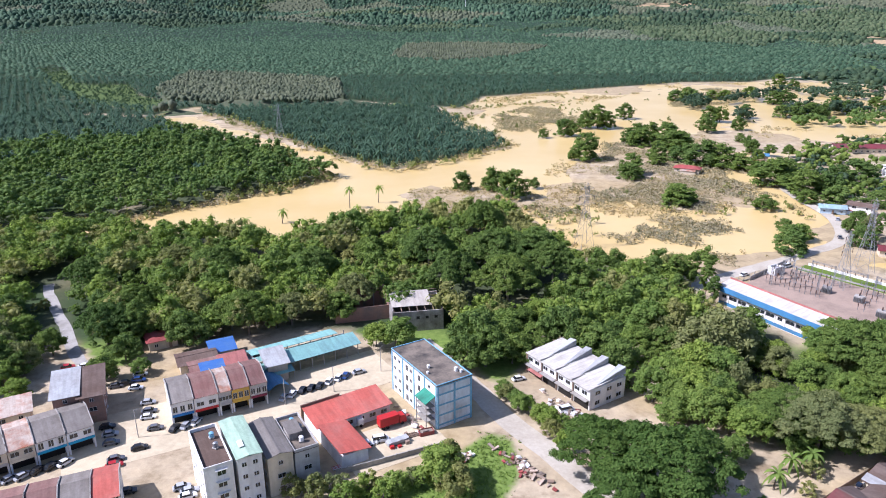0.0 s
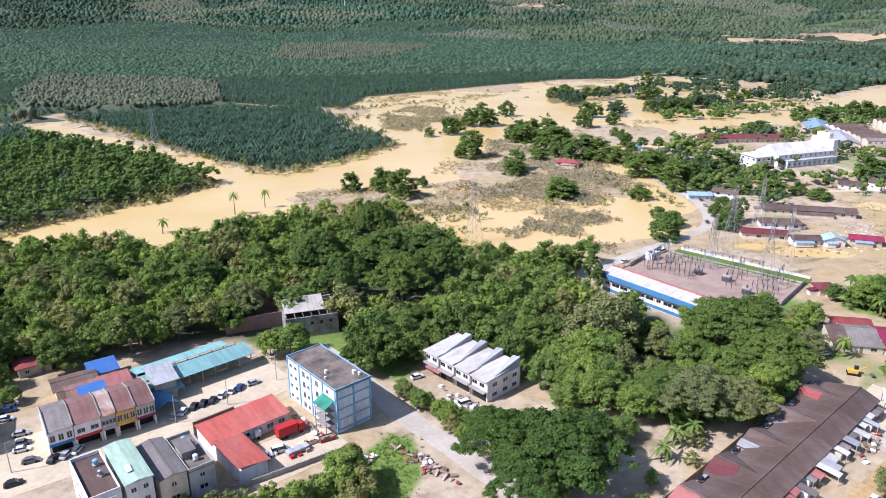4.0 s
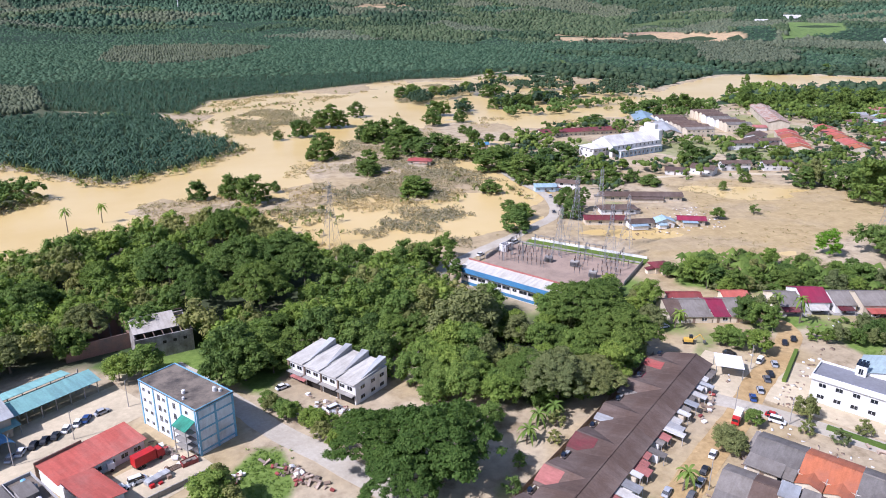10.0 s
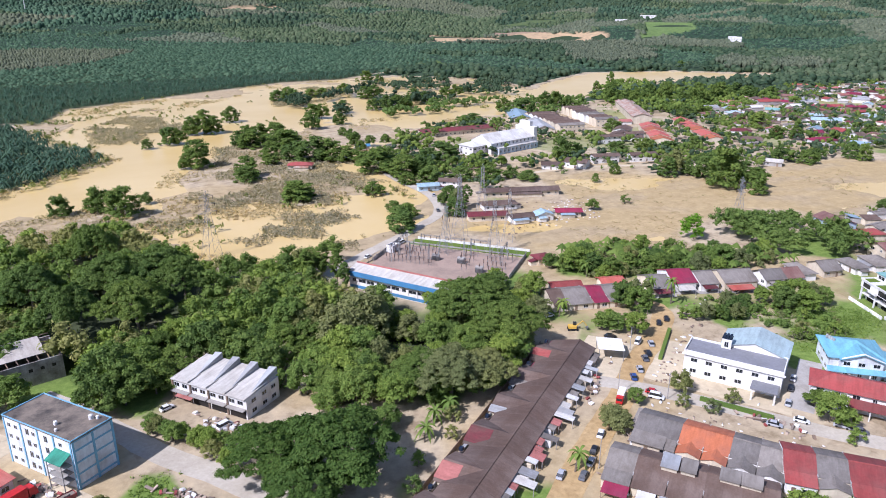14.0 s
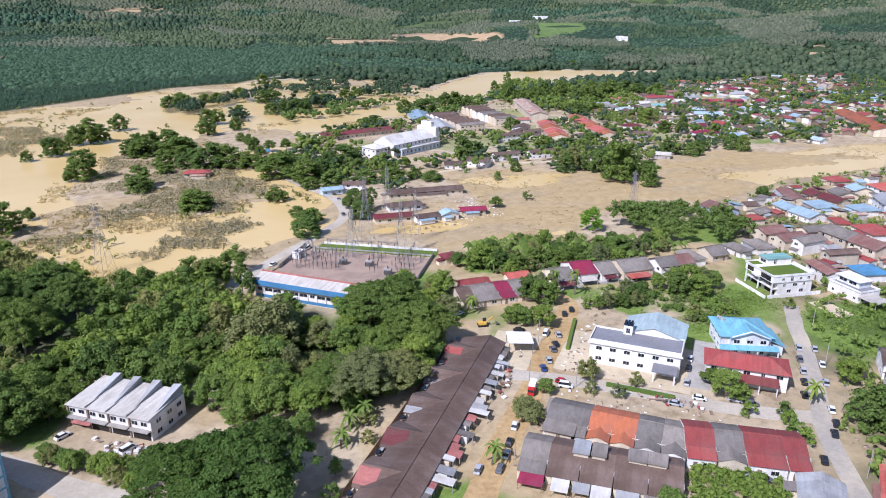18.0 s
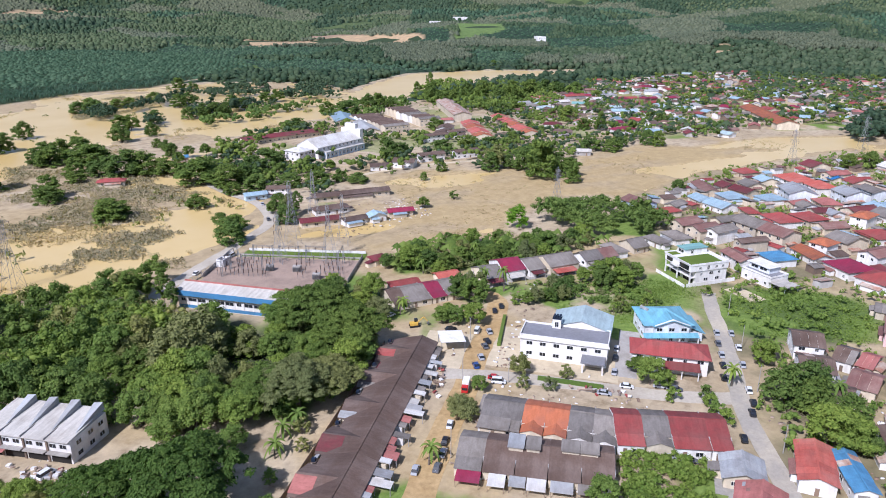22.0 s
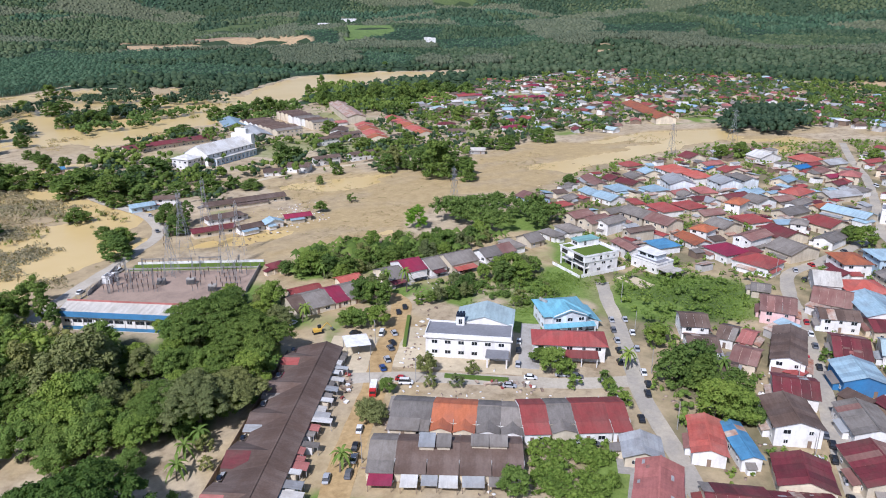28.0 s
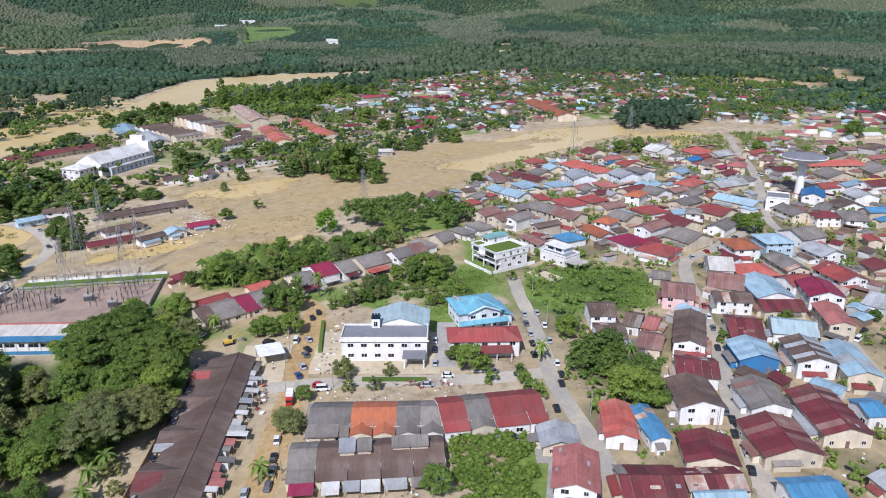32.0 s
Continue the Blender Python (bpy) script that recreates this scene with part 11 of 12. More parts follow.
tree("broad", 185.1, 32.8, 1.0, 1, R2)
tree("broad", 186.3, 28.4, 0.6, 0, R2)
tree("broad", 179.7, 88.5, 0.9, 1, R2)
tree("broad", 181.8, 84.4, 0.6, 1, R2)
tree("broad", 183.4, 95.5, 0.6, 0, R2)
tree("broad", 217.5, 68.5, 0.8, 1, R2)
tree("broad", 156.6, 120.4, 0.65, 2, R2)
tree("broad", 140.2, 123.4, 0.5, 1, R2)
tree("broad", 124.9, 117.0, 0.8, 2, R2)
tree("broad", 126.3, 114.4, 0.6, 2, R2)
tree("bush", 164.4, 108.7, 1.2, 2, R2)
tree("bush", 155.6, 108.1, 1.2, 2, R2)
tree("bush", 150.6, 115.0, 1.1, 2, R2)
tree("broad", 121.6, 67.8, 0.75, 1, R2)
tree("broad", 376.5, 25.3, 1.0, 1, R2)
tree("broad", 378.6, 30.9, 0.9, 0, R2)
tree("broad", 168.4, 160.6, 0.7, 1, R2)
tree("broad", 173.5, 156.0, 0.8, 1, R2)
tree("broad", 165.7, 164.8, 0.6, 1, R2)
tree("broad", 189.2, 222.0, 0.7, 0, R2)
tree("broad", 191.9, 216.7, 0.6, 0, R2)
tree("broad", 242.3, 135.7, 1.0, 1, R2)
tree("broad", 236.6, 142.0, 0.9, 0, R2)
tree("broad", 253.9, 136.5, 0.7, 1, R2)
tree("broad", 209.2, 150.5, 0.5, 1, R2)
tree("broad", 201.5, 153.0, 0.5, 0, R2)
tree("bush", 217.2, 146.4, 1.3, 0, R2)
tree("bush", 199.0, 156.6, 1.3, 0, R2)
tree("bush", 175.4, 65.5, 1.4, 0, R2)
tree("bush", 173.5, 62.0, 1.4, 0, R2)
tree("broad", 180.2, 69.3, 0.4, 1, R2)
tree("bush", 175.6, 78.6, 1.2, 0, R2)
tree("bush", 183.5, 72.5, 1.3, 1, R2)
tree("broad", 404.6, 194.3, 0.8, 0, R2)
tree("broad", 614.2, -6.8, 0.9, 0, R2)
tree("broad", 605.5, 44.9, 1.0, 1, R2)
tree("broad", 562.2, 128.2, 1.2, 0, R2)
tree("broad", 548.9, 138.2, 1.1, 0, R2)
tree("broad", 713.8, -22.3, 1.6, 0, R2)
tree("broad", 267.1, 2.1, 0.5, 0, R2)
tree("broad", 376.4, -9.5, 0.7, 2, R2)
tree("bush", 239.0, 19.7, 1.2, 0, R2)
tree("broad", 282.7, -27.1, 0.5, 0, R2)
tree("bush", 259.0, 107.8, 1.3, 1, R2)
tree("bush", 254.2, 96.8, 1.2, 0, R2)
tree("broad", -1.0, 140.0, 1.1, 4, R2)
tree("broad", 2.5, 137.0, 0.9, 2, R2)
for x_, y_ in ((-18, 138.5), (-12, 136.5), (-8, 140), (-30, 137), (-35, 137.5), (-24, 137)):
    tree("bush", x_, y_, R2.uniform(0.9, 1.5), R2.choice([0, 2]), R2)
for x_, y_ in ((18.1, 177.8), (21.4, 171.7), (25.5, 167.3), (28.3, 160.4), (30.9, 154.0)):
    tree("broad", x_, y_, R2.uniform(0.42, 0.55), R2.choice([1, 2, 4]), R2)
tree("broad", 211, 341, 0.9, 0, R2)
tree("broad", 207, 329, 0.8, 0, R2)
tree("broad", 201, 332, 0.7, 0, R2)
tree("broad", 241, 513, 0.9, 0, R2)
tree("broad", 229, 471, 0.8, 0, R2)
tree("broad", 226, 448, 0.9, 0, R2)
tree("broad", 204, 441, 0.8, 1, R2)
tree("broad", 222, 490, 0.9, 0, R2)
tree("broad", 254, 510, 0.9, 0, R2)
tree("broad", 238, 534, 1.0, 0, R2)
tree("broad", 271, 392, 0.8, 0, R2)
tree("broad", 290, 399, 0.8, 1, R2)
tree("broad", 246, 409, 0.6, 4, R2)
tree("broad", 22, 222, 0.81, 1, R2)
tree("broad", 27, 222, 0.87, 3, R2)
tree("broad", 17, 214, 0.93, 0, R2)
tree("broad", 33, 226, 0.99, 4, R2)
tree("broad", 40, 225, 0.75, 0, R2)
tree("broad", 47, 225, 0.81, 1, R2)
tree("broad", 53, 221, 0.87, 3, R2)
tree("broad", 58, 215, 0.93, 0, R2)
tree("broad", 62, 206, 0.99, 4, R2)
tree("broad", 53, 233, 0.75, 0, R2)
tree("broad", 60, 228, 0.81, 1, R2)
tree("broad", 67, 219, 0.87, 3, R2)
tree("broad", 13, 203, 0.93, 0, R2)
tree("broad", 20, 204, 0.99, 4, R2)
for x_, y_, s_, k_ in ((67.8, 185.0, 1.2, 1), (75.5, 184.4, 1.3, 4), (76.1, 173.0, 1.2, 1), (66.4, 172.6, 1.0, 0), (60.1, 176.9, 1.0, 1), (83.6, 176.9, 1.1, 2), (80.3, 160.9, 0.9, 1), (83.6, 193.5, 0.9, 1), (67.2, 202.4, 0.7, 4), (61.7, 197.2, 0.6, 1)):
    tree("broad", x_, y_, s_, k_, R2)
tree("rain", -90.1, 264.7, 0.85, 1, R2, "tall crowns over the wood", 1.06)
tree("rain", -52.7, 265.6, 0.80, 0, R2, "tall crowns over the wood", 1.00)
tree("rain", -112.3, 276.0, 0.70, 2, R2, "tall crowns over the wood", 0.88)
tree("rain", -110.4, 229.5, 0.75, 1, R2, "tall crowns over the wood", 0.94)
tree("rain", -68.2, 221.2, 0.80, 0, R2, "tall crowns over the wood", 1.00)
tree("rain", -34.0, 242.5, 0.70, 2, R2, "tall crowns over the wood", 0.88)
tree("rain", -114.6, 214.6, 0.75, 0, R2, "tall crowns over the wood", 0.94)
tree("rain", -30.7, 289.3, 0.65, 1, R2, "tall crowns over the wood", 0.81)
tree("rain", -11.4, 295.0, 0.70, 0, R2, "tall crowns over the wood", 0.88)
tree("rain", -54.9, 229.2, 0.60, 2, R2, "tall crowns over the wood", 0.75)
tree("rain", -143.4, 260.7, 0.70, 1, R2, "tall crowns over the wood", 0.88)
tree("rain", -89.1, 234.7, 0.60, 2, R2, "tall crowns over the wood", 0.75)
tree("broad", 67.0, 169.4, 1.00, 1, R2)
tree("broad", 70.3, 164.7, 1.10, 4, R2)
tree("broad", 61.4, 164.7, 0.90, 1, R2)
tree("broad", 76.5, 170.1, 1.10, 0, R2)
# scrub and trees along the board fence behind the brown terrace
R3 = random.Random(77)
for c, d, kind, s_ in ((-36, 15.5, "bush", 1.3), (-27, 19, "bush", 1.1), (-12, 17, "bush", 1.0), (-5, 20, "bush", 1.2), (20, 16.5, "bush", 1.6), (27, 18, "broad", 1.2), (34, 17, "broad", 1.1), (40, 19, "broad", 1.3)):
    tree(kind, 104.3 + UX * c - UY * d, 128.2 + UY * c + UX * d, s_, None, R3)
# trees close behind the row of shops
for x, y, kind, s_ in ((44.9, 205.6, "broad", 1.4), (48.8, 198.6, "broad", 1.45), (54.0, 192.5, "broad", 1.3), (55.8, 185.2, "bush", 1.7), (28.7, 207.5, "rain", 0.58), (38.9, 210.1, "broad", 1.5), (21.7, 200.0, "broad", 1.15), (21.2, 208.0, "broad", 1.4)):
    tree(kind, x, y, s_, 0, R3)
for x, y, kind, s_ in ((9.3, 206, "broad", 1.6), (13, 198, "broad", 1.4), (6, 197, "broad", 1.2)):
    tree(kind, x, y, s_, 0, R3)


# ---------------------------------------------------------------- vehicles
def loft(bm, rings):
    R = [[bm.verts.new(p) for p in r] for r in rings]
    for a, b in zip(R, R[1:]):
        for i in range(len(a)):
            j = (i + 1) % len(a)
            bm.faces.new((a[i], a[j], b[j], b[i]))
    bm.faces.new(R[0][::-1])
    bm.faces.new(R[-1])
    bmesh.ops.recalc_face_normals(bm, faces=bm.faces)


def car_master(colour, kind):
    """A car 4.3 m long: body with bonnet and boot, dark glasshouse, roof and wheels."""
    t = thing("car", 0, 0, 0, 0)
    van = kind == "van"
    Lc, w = (4.6, 0.9) if van else (4.3, 0.87)
    h1, h2 = (1.05, 1.95) if van else (0.85, 1.45)
    bm = bmesh.new()
    prof = [(-Lc / 2, 0.55, 0.8), (-Lc / 2 + 0.12, h1 - 0.08, 0.92), (-Lc / 2 + 0.9, h1, 1), (0.6, h1 + 0.02, 1), (Lc / 2 - 0.5, h1 - 0.14, 0.97), (Lc / 2 - 0.05, h1 - 0.32, 0.86), (Lc / 2, 0.5, 0.8)]
    loft(bm, [[(x, -w * k, 0.28), (x, -w * k, z * 0.7), (x, -w * k * 0.93, z), (x, w * k * 0.93, z), (x, w * k, z * 0.7), (x, w * k, 0.28)] for x, z, k in prof])
    body = part("body", bm, M["car_" + colour], t)
    bm = bmesh.new()
    cab = [(-Lc / 2 + (0.15 if van else 0.45), 0.02), (-Lc / 2 + (0.4 if van else 1.05), 1), (0.45 if not van else 0.9, 1), (1.15 if not van else 1.6, 0.02)]
    loft(bm, [[(x, -w * (0.9 - 0.12 * f), h1 - 0.02), (x, -w * (0.9 - 0.14 * f), h1 + (h2 - h1) * f * 0.96), (x, w * (0.9 - 0.14 * f), h1 + (h2 - h1) * f * 0.96), (x, w * (0.9 - 0.12 * f), h1 - 0.02)] for x, f in cab])
    part("glasshouse", bm, M["glass"], t)
    bm = bmesh.new()
    xa, xb = cab[1][0] - 0.05, cab[2][0] + 0.05
    slab(bm, [(xa, -w * 0.78, h2), (xb, -w * 0.78, h2), (xb, w * 0.78, h2), (xa, w * 0.78, h2)], 0.07)
    part("roof", bm, M["car_" + colour], t)
    for x in (-Lc * 0.3, Lc * 0.31):
        for y in (-w + 0.08, w - 0.08):
            bm = bmesh.new()
            beam(bm, (x, y - 0.1, 0.32), (x, y + 0.1, 0.32), 0.32, 10)
            part("wheel", bm, M["rubber"], t)
    return t


MASTER, USED = {}, {}


def car(colour, x, y, ang):
    kind = "van" if (colour == "white" and (int(x * 10) % 5 == 0)) else "car"
    key = (colour, kind)
    label = {"black": "black", "white": "white", "silver": "silver", "grey": "dark grey", "red": "red", "blue": "dark blue"}[colour] + (" minivan" if kind == "van" else " saloon car") + " dusted with silt, parked on the ground"
    m = pose(x, y, 0.085, 0, 0, ang)
    if key not in MASTER:
        t = car_master(colour, kind)
        t.matrix_world = m
        MASTER[key] = tagged(t, label, "car", "parked cars")
    else:
        copy_thing(MASTER[key], m)


car("silver", -106.1, 142.3, 62)
car("silver", -103.5, 143.4, 62)
car("black", -100.8, 145.6, 62)
car("black", -98.4, 147.3, 62)
car("white", -95.7, 148.7, 62)
car("grey", -83.6, 150.0, 25)
car("red", -82.9, 147.5, 25)
car("black", -79.5, 154.8, 25)
car("black", -92.2, 164.3, 20)
car("silver", -89.9, 160.9, 20)
car("grey", -87.9, 157.0, 20)
car("silver", -98.5, 173.7, 20)
car("white", -92.9, 184.8, 10)
car("blue", -94.0, 189.5, 10)
car("white", -94.9, 193.0, 20)
car("silver", -85.9, 176.6, 15)
car("grey", -83.8, 172.1, 15)
car("white", -82.9, 169.0, 15)
car("grey", -78.8, 163.7, 15)
car("black", -73.4, 163.7, 75)
car("silver", -70.8, 165.0, 75)
car("white", -68.7, 166.7, 75)
car("black", -75.3, 137.4, 25)
car("silver", -62.9, 139.0, 25)
car("white", -60.4, 135.7, 25)
car("silver", -60.7, 137.7, 25)
car("black", -97.1, 187.5, 20)
car("grey", -99.3, 185.8, 20)
car("silver", -47.0, 179.1, 75)
car("white", -44.9, 181.0, 75)
car("black", -42.3, 183.2, 75)
car("black", -39.9, 184.5, 75)
car("black", -37.5, 185.8, 75)
car("white", -35.2, 188.4, 75)
car("white", -32.6, 190.5, 75)
car("blue", -30.6, 191.8, 75)
car("silver", -26.8, 193.9, 30)
car("red", -119.7, 197.4, 30)
car("white", -114.6, 198.1, 20)
car("white", -22.8, 154.2, 110)
car("white", -20.6, 156.2, 110)
car("white", -16.8, 158.2, 40)
car("white", 22.7, 189.4, 20)
car("white", 34.5, 172.0, 20)
car("grey", -107.7, 183.6, 30)
car("silver", 155.7, 136.5, 55)
car("blue", 150.4, 133.9, 55)
car("black", 165.9, 142.8, 60)
car("grey", 162.5, 140.8, 60)
car("silver", 172.1, 147.2, 55)
car("black", 187.1, 157.5, 45)
car("black", 192.1, 158.5, 45)
car("white", 169.5, 150.5, 30)
car("white", 156.6, 182.6, 0)
car("red", 148.6, 124.4, -55)
car("white", 147.5, 121.9, -55)
car("black", 113.8, 111.8, 32)
car("silver", 109.7, 108.5, 32)
car("grey", 104.3, 105.3, 32)
car("silver", 99.8, 108.5, 35)
car("white", 120.4, 116.4, 35)
car("black", 164.0, 158.3, -30)
car("black", 212.1, 365.7, 60)
car("silver", 207.1, 353.0, 60)
car("white", 149.0, 284.7, 30)
car("silver", 138.9, 278.0, 30)
car("white", 126.4, 275.0, 30)
car("grey", 192.5, 323.6, 70)
car("white", 236.1, 162.0, 10)
car("white", 257.9, 160.1, -30)
car("white", 185.3, 90.1, -60)
car("black", 206.2, 77.3, 35)
car("silver", 212.9, 80.8, 35)
car("grey", 220.1, 85.2, 35)
car("black", 198.7, 73.7, 35)
car("silver", 227.7, 89.2, 35)
car("white", 221.9, 78.9, 32)
car("silver", 230.9, 85.3, 32)
car("silver", 211.0, 72.9, 32)
car("white", 196.6, 65.0, 32)
car("black", 190.3, 61.1, 32)
car("black", 184.9, 59.2, 32)
car("black", 170.7, 55.7, 32)
car("white", 192.3, 107.9, 28)
car("black", 186.3, 104.6, 28)
car("silver", 178.0, 99.9, 28)
car("white", 172.7, 92.3, -60)
car("silver", 164.5, 95.0, -60)
car("silver", 179.9, 85.1, -60)
car("grey", 181.7, 81.0, -60)
car("grey", 151.5, 61.6, -60)
car("silver", 149.6, 66.3, -60)
car("black", 232.6, 20.6, 18)
car("red", 236.7, 24.9, 18)
car("black", 181.3, 8.8, 18)
car("grey", 192.1, 12.6, 18)
car("black", 188.3, 10.3, 18)
car("black", 166.3, 3.0, 18)
car("silver", 173.8, 4.9, 18)
car("grey", 248.3, 24.4, 18)
car("white", 257.7, 27.4, 18)
car("red", 267.4, 30.5, 18)
car("black", 144.6, 31.8, 32)
car("silver", 272.9, 3.2, -20)
car("white", 178.6, 12.1, -55)
car("black", 313.2, 39.3, 20)
car("silver", 323.1, 44.7, 20)
car("red", 334.5, 40.3, 40)
car("grey", 363.6, 31.3, 40)
car("white", 327.0, 1.3, -20)
car("silver", 280.1, -14.5, -20)
car("black", 428.8, 19.7, 30)
car("white", 518.0, 34.1, 40)
car("white", 223.4, 0.7, -40)
car("white", 262.5, -21.6, -20)
car("black", 271.2, -23.5, -20)

t = thing("lorry", -15.0, 165.0, 0.07, 30, "red box lorry parked in the depot yard", "lorry")
blk(t, "box_body", "red_paint", -3.4, -1.2, 1.0, 2.2, 1.2, 3.6)
bm = bmesh.new()
loft(bm, [[(x, -1.1 * k, 0.6), (x, -1.1 * k, z), (x, 1.1 * k, z), (x, 1.1 * k, 0.6)] for x, z, k in ((2.5, 2.9, 1), (4.0, 2.9, 1), (4.5, 1.8, 0.98), (4.6, 1.0, 0.95))])
part("cab", bm, M["red_paint"], t)
blk(t, "windscreen", "glass", 4.15, -0.95, 1.9, 4.4, 0.95, 2.7)
blk(t, "chassis", "rubber", -3.4, -0.5, 0.6, 4.2, 0.5, 1.0)
for x in (-2.4, -1.2, 3.2):
    for y in (-1.0, 1.0):
        bm = bmesh.new()
        beam(bm, (x, y - 0.16, 0.5), (x, y + 0.16, 0.5), 0.5, 12)
        part("wheel", bm, M["rubber"], t)
t = thing("crane_truck", -25.5, 164.5, 0.07, 20, "white flatbed truck with a folded crane", "truck")
blk(t, "bed", "sheet_white", -3.0, -1.0, 0.9, 1.4, 1.0, 1.2)
blk(t, "cab", "wall_white", 1.6, -1.0, 0.6, 3.2, 1.0, 2.5)
blk(t, "windscreen", "glass", 3.2, -0.85, 1.6, 3.24, 0.85, 2.3)
bm = bmesh.new()
beam(bm, (1.3, 0, 1.2), (1.2, 0, 2.6), 0.18)
beam(bm, (1.2, 0, 2.6), (-2.6, 0, 2.2), 0.15)
part("crane", bm, M["wall_white"], t)
for x in (-2.0, 2.4):
    for y in (-0.9, 0.9):
        bm = bmesh.new()
        beam(bm, (x, y - 0.15, 0.45), (x, y + 0.15, 0.45), 0.45, 12)
        part("wheel", bm, M["rubber"], t)
t = thing("lorry", 137.4, 126.3, 0.08, 35, "small white lorry with a red cab beside the estate road", "lorry")
blk(t, "box_body", "wall_white", -1.0, -1.0, 0.9, 3.0, 1.0, 3.0)
blk(t, "cab", "red_paint", -2.8, -0.95, 0.5, -1.1, 0.95, 2.4)
blk(t, "windscreen", "glass", -2.84, -0.8, 1.4, -2.8, 0.8, 2.2)
for x in (-2.0, 2.0):
    for y in (-0.85, 0.85):
        bm = bmesh.new()
        beam(bm, (x, y - 0.15, 0.42), (x, y + 0.15, 0.42), 0.42, 12)
        part("wheel", bm, M["rubber"], t)
t = thing("excavator", 156.8, 169.7, 0.05, -30, "yellow excavator on the silted ground", "excavator")
for y in (-1.0, 0.7):
    blk(t, "track", "rubber", -1.8, y, 0, 1.8, y + 0.45, 0.8)
blk(t, "cab_deck", "yellow_paint", -1.6, -1.0, 0.8, 1.2, 1.0, 1.7)
blk(t, "cab", "glass", 0.1, 0.1, 1.7, 1.3, 1.0, 2.8)
bm = bmesh.new()
beam(bm, (1.0, -0.3, 1.5), (3.4, -0.3, 3.6), 0.2)
beam(bm, (3.4, -0.3, 3.6), (5.0, -0.3, 1.6), 0.16)
part("boom", bm, M["yellow_paint"], t)
blk(t, "bucket", "steel", 4.6, -0.8, 0.7, 5.4, 0.2, 1.5)

# heaps of flood debris by the roads
Rd = random.Random(4)
DEB = []
for k in range(6):
    bm = bmesh.new()
    a, b, c = Rd.uniform(0.3, 1.1), Rd.uniform(0.2, 0.6), Rd.uniform(0.1, 0.4)
    box(bm, -a, -b, -c, a, b, c)
    for v in bm.verts:
        v.co += Vector((Rd.uniform(-0.12, 0.12), Rd.uniform(-0.12, 0.12), Rd.uniform(-0.06, 0.06)))
    me = bpy.data.meshes.new("debris_piece")
    bm.to_mesh(me)
    bm.free()
    me.materials.append(M[("debris", "timber", "debris", "wall_white", "debris", "tile_red")[k]])
    DEB.append(me)
for i, (x, y, L, W, n_, a) in enumerate(((20, 146, 16, 4, 80, -50), (35, 172, 22, 5, 70, -57), (112, 96, 14, 5, 35, -57), (136, 136, 16, 3, 30, 35), (165, 96, 18, 5, 35, -60), (126, 110, 20, 3, 35, 32), (4, 150, 8, 3, 30, 20), (205, 30, 8, 4, 30, 20), (-10, 168, 14, 3, 40, -57), (188, -10, 12, 5, 40, -50))):
    t = thing("debris_heap", x, y, 0.06, a, "heap of flood-soaked household debris and broken boards", "debris", "debris heaps")
    for k in range(int(n_ * 0.75)):
        u, v = Rd.gauss(0, L / 4), Rd.gauss(0, W / 4)
        ob = new("debris_piece", DEB[Rd.randrange(6)])
        ob.parent = t
        ob.matrix_local = pose(u, v, 0.15 + max(0, 0.8 - abs(v) / W * 1.6) * Rd.random(), Rd.uniform(-25, 25), Rd.uniform(-25, 25), Rd.uniform(0, 360))

# small rubbish that the flood left in the yards and along the lanes
Rl = np.random.default_rng(33)
bits = []
for k in range(6):
    a, b, c = Rl.uniform(0.15, 0.75), Rl.uniform(0.1, 0.4), Rl.uniform(0.06, 0.3)
    v = np.array([(x_ * a, y_ * b, z_ * c) for z_ in (0, 1) for x_, y_ in ((-1, -1), (1, -1), (1, 1), (-1, 1))]) + Rl.uniform(-0.06, 0.06, (8, 3))
    bits.append((v, np.array([(4, 5, 6, 7), (0, 1, 5, 4), (1, 2, 6, 5), (2, 3, 7, 6), (3, 0, 4, 7)])))
YARDS = [[(92, 104), (140, 136), (160, 128), (178, 88), (160, 62), (120, 66)], [(140, 140), (205, 175), (232, 160), (190, 145), (150, 120)], [(20, 178), (52, 160), (60, 170), (34, 186)], [(196, 268), (262, 268), (286, 300), (240, 318), (198, 300)],
         [(180, 60), (250, 45), (310, 20), (260, -30), (170, -20), (140, 40)]]
for nm, mt, sd_ in (("flood_rubbish", "debris", 1), ("pale_rubbish", "wall_white", 2), ("broken_boards", "timber", 3)):
    P = np.concatenate([free_points(q, 3.0, 200 + 10 * sd_ + k, 0.5, None, 0.47) for k, q in enumerate(YARDS)])
    P = P[np.min([np.hypot(P[:, 0] - x_, P[:, 1] - y_) for x_, y_, r_ in ROADS[::2]], axis=0) > 2.6]
    plant(nm, P, P[:, 0] * 0 + 0.05, bits, 210 + sd_, M[mt], "scattered small rubbish left on the silt by the flood", "rubbish", 0.6, 1.6)

# utility poles
for x, y in ((246, 93), (222, 78), (198, 63), (172, 46), (310, 50), (260, 38), (216, 24), (180, 13), (140, 130), (163, 148), (110, 106), (330, 8), (280, -8), (150, 120), (48, 128), (-20, 195), (-33, 183), (-46, 176), (-82, 160)):
    t = thing("utility_pole", x, y, 0, Rd.uniform(0, 90), "slim grey concrete utility pole with a lamp arm", "pole", "utility poles")
    bm = bmesh.new()
    tube(bm, [(0, 0, 0), (0, 0, 8.5)], [0.14, 0.09], 6)
    part("pole", bm, M["concrete"], t)
    bm = bmesh.new()
    beam(bm, (0, 0, 8.2), (1.4, 0, 8.6), 0.05)
    part("lamp_arm", bm, M["steel"], t)


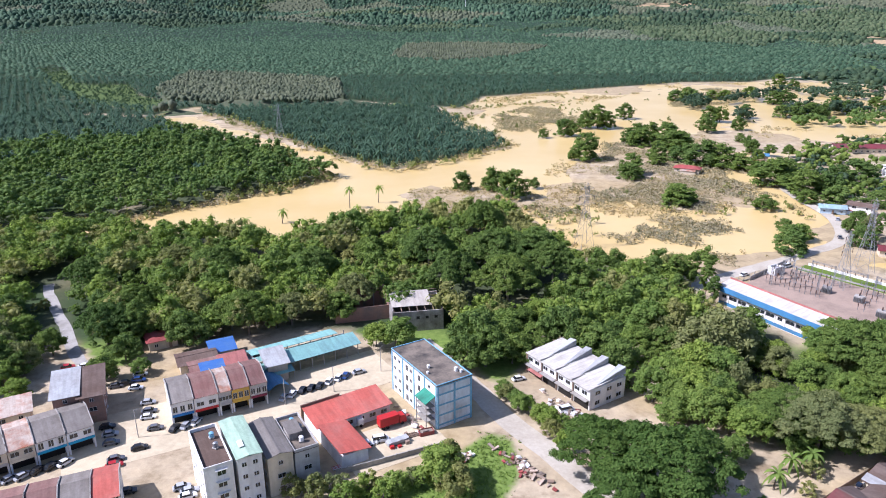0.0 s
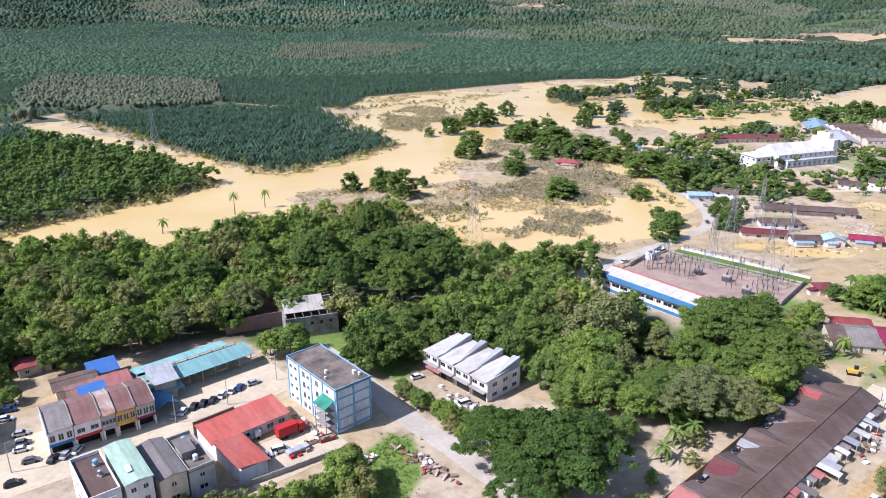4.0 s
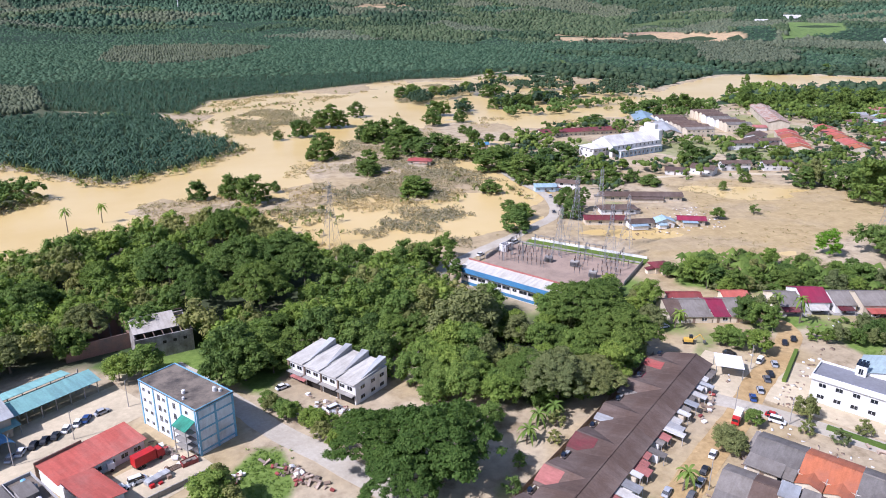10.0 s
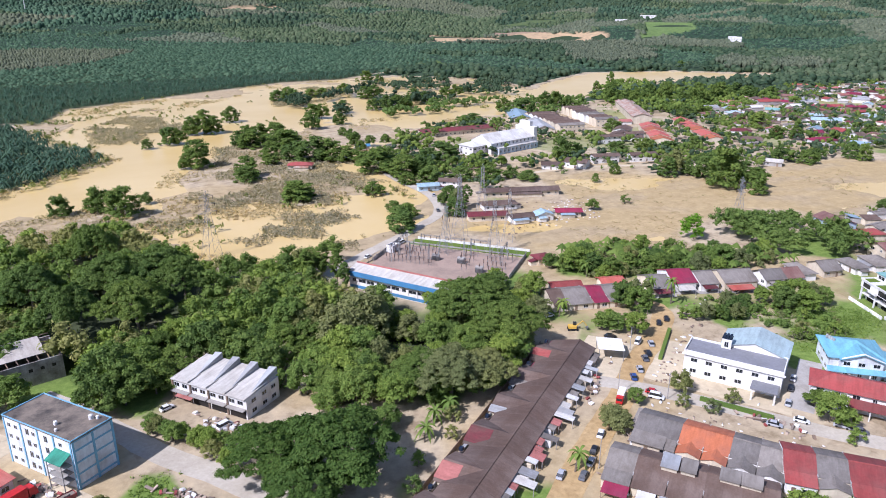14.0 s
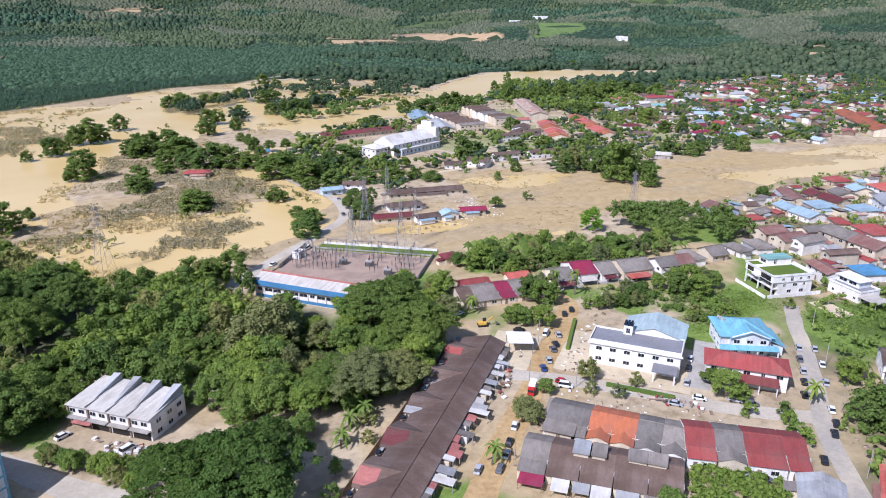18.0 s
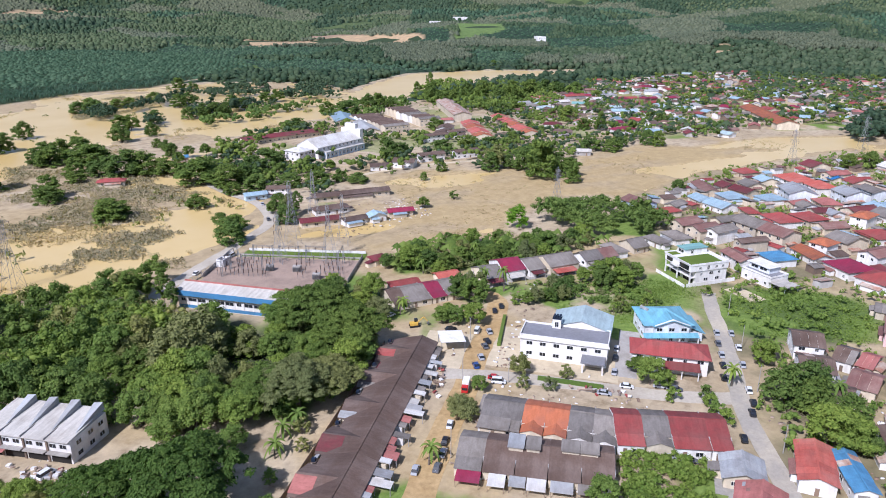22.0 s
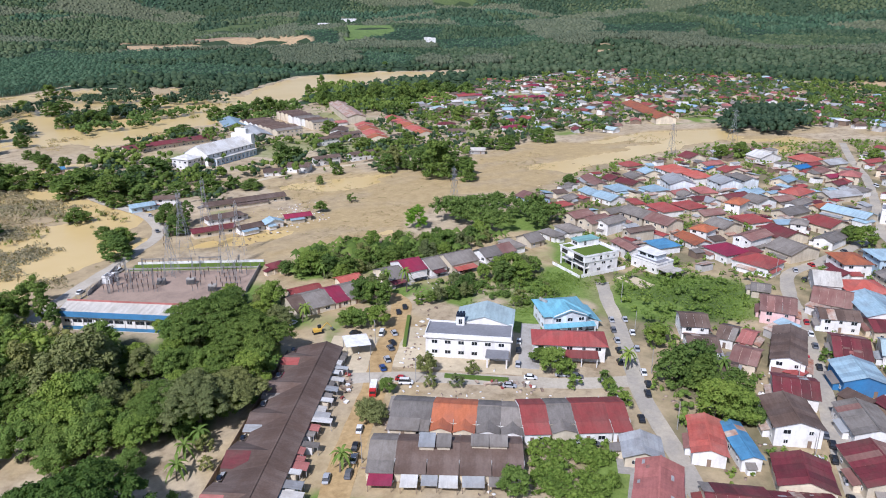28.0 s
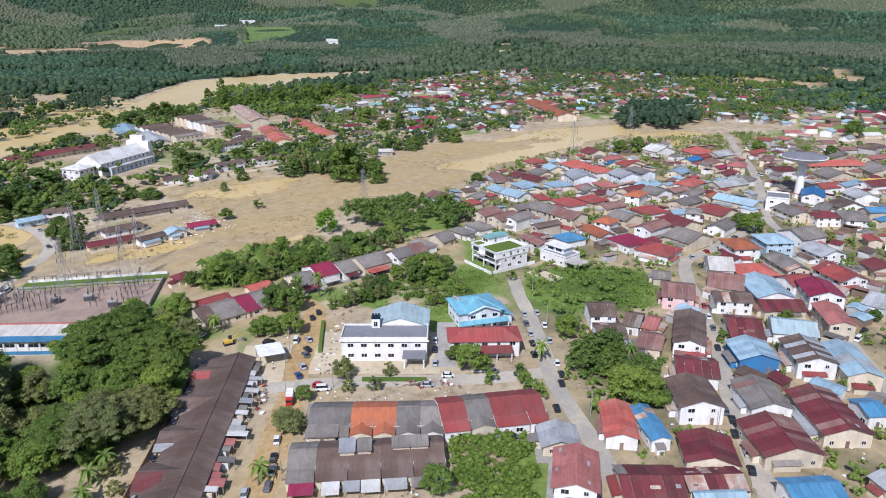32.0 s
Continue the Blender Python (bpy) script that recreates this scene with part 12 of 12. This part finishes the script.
# goods and clutter in the depot yard
Rg = random.Random(91)
t = thing("goods_stack", -12.5, 157.2, 0.07, 30, "stack of boxes and sheets under a pale tarpaulin", "goods")
bm = bmesh.new()
for k in range(5):
    slab(bm, [(-3 + k * 1.2, -1.1, 1.2 + 0.15 * (k % 2)), (-1.8 + k * 1.2, -1.1, 1.2 + 0.15 * ((k + 1) % 2)), (-1.8 + k * 1.2, 1.1, 1.0 + 0.2 * ((k + 1) % 2)), (-3 + k * 1.2, 1.1, 1.0 + 0.2 * (k % 2))], 0.9)
part("tarpaulin", bm, M["sheet_pale"], t)
for k in range(7):
    a, b = Rg.uniform(-3.4, 3.4), Rg.choice([-1.9, -1.6, 1.5, 1.8])
    part("box", boxes((a, b - 0.4, 0, a + Rg.uniform(0.6, 1.1), b + 0.4, Rg.uniform(0.4, 1.0))), M[Rg.choice(["debris", "timber", "wall_white", "red_paint"])], t)
t = thing("skip", -5.0, 161.3, 0.07, 20, "low red skip filled with rubble", "skip")
part("skip_body", boxes((-2, -1, 0, 2, -0.9, 1.1), (-2, 0.9, 0, 2, 1, 1.1), (-2, -0.9, 0, -1.9, 0.9, 1.1), (1.9, -0.9, 0, 2, 0.9, 1.1), (-1.9, -0.9, 0, 1.9, 0.9, 0.2)), M["tile_red"], t)
part("rubble", boxes((-1.85, -0.85, 0.2, 1.85, 0.85, 0.8), (-1, -0.5, 0.8, 0.4, 0.4, 1.2)), M["debris"], t)
t = thing("timber_pile", -8.4, 160.6, 0.07, 25, "pile of dark scrap boards", "timber pile")
for k in range(8):
    part("board", boxes((-1.8, -0.9 + k * 0.22, 0.0 + 0.1 * (k % 3), 1.7, -0.72 + k * 0.22, 0.3 + 0.12 * (k % 3))), M["timber"], t)
t = thing("barrier", -26.0, 146.8, 0.07, 28, "red and white striped rack against the yard wall", "rack")
for k in range(6):
    part("bar", boxes((-2.2, -0.6 + k * 0.22, 0.4, 2.2, -0.5 + k * 0.22, 0.55)), M["red_paint" if k % 2 else "wall_white"], t)
for px in (-2.0, 1.9):
    part("leg", boxes((px, -0.6, 0, px + 0.1, 0.6, 0.4)), M["steel"], t)
for x_, y_, a_, c_ in ((-22.6, 153.9, 30, "white"), (-20.6, 155.6, 30, "white"), (-17.0, 157.9, 15, "white")):
    car(c_, x_, y_, a_)
# things on the flat roofs of the blocks
for x_, y_, z_ in ((-36.0, 149.0, 9.75), (-34.6, 144.0, 9.75), (-38.6, 151.8, 9.75), (-55.2, 141.5, 12.6), (-53.0, 137.5, 12.6)):
    t = thing("roof_tank", x_, y_, z_, Rg.uniform(0, 90), "small water tank on a steel stand on the roof", "tank", "roof tanks")
    part("stand", boxes((-0.6, -0.6, 0, 0.6, 0.6, 0.35)), M["concrete"], t)
    bm = bmesh.new()
    tube(bm, [(0, 0, 0.35), (0, 0, 1.4), (0, 0, 1.6)], [0.55, 0.6, 0.25], 10)
    part("tank", bm, M[Rg.choice(["wall_white", "steel", "blue_paint"])], t)
t = thing("roof_shed", -37.4, 147.2, 9.75, 29.6, "dark patched shed on the roof of the block", "shed")
part("wall", boxes((-1.6, -2.6, 0, 1.4, 2.2, 1.9)), M["wall_ruin"], t)
bm = bmesh.new()
slab(bm, [(-1.9, -2.9, 2.0), (1.7, -2.9, 2.0), (1.7, 2.5, 2.5), (-1.9, 2.5, 2.5)], 0.07)
part("roof", bm, M["tile_grey"], t)
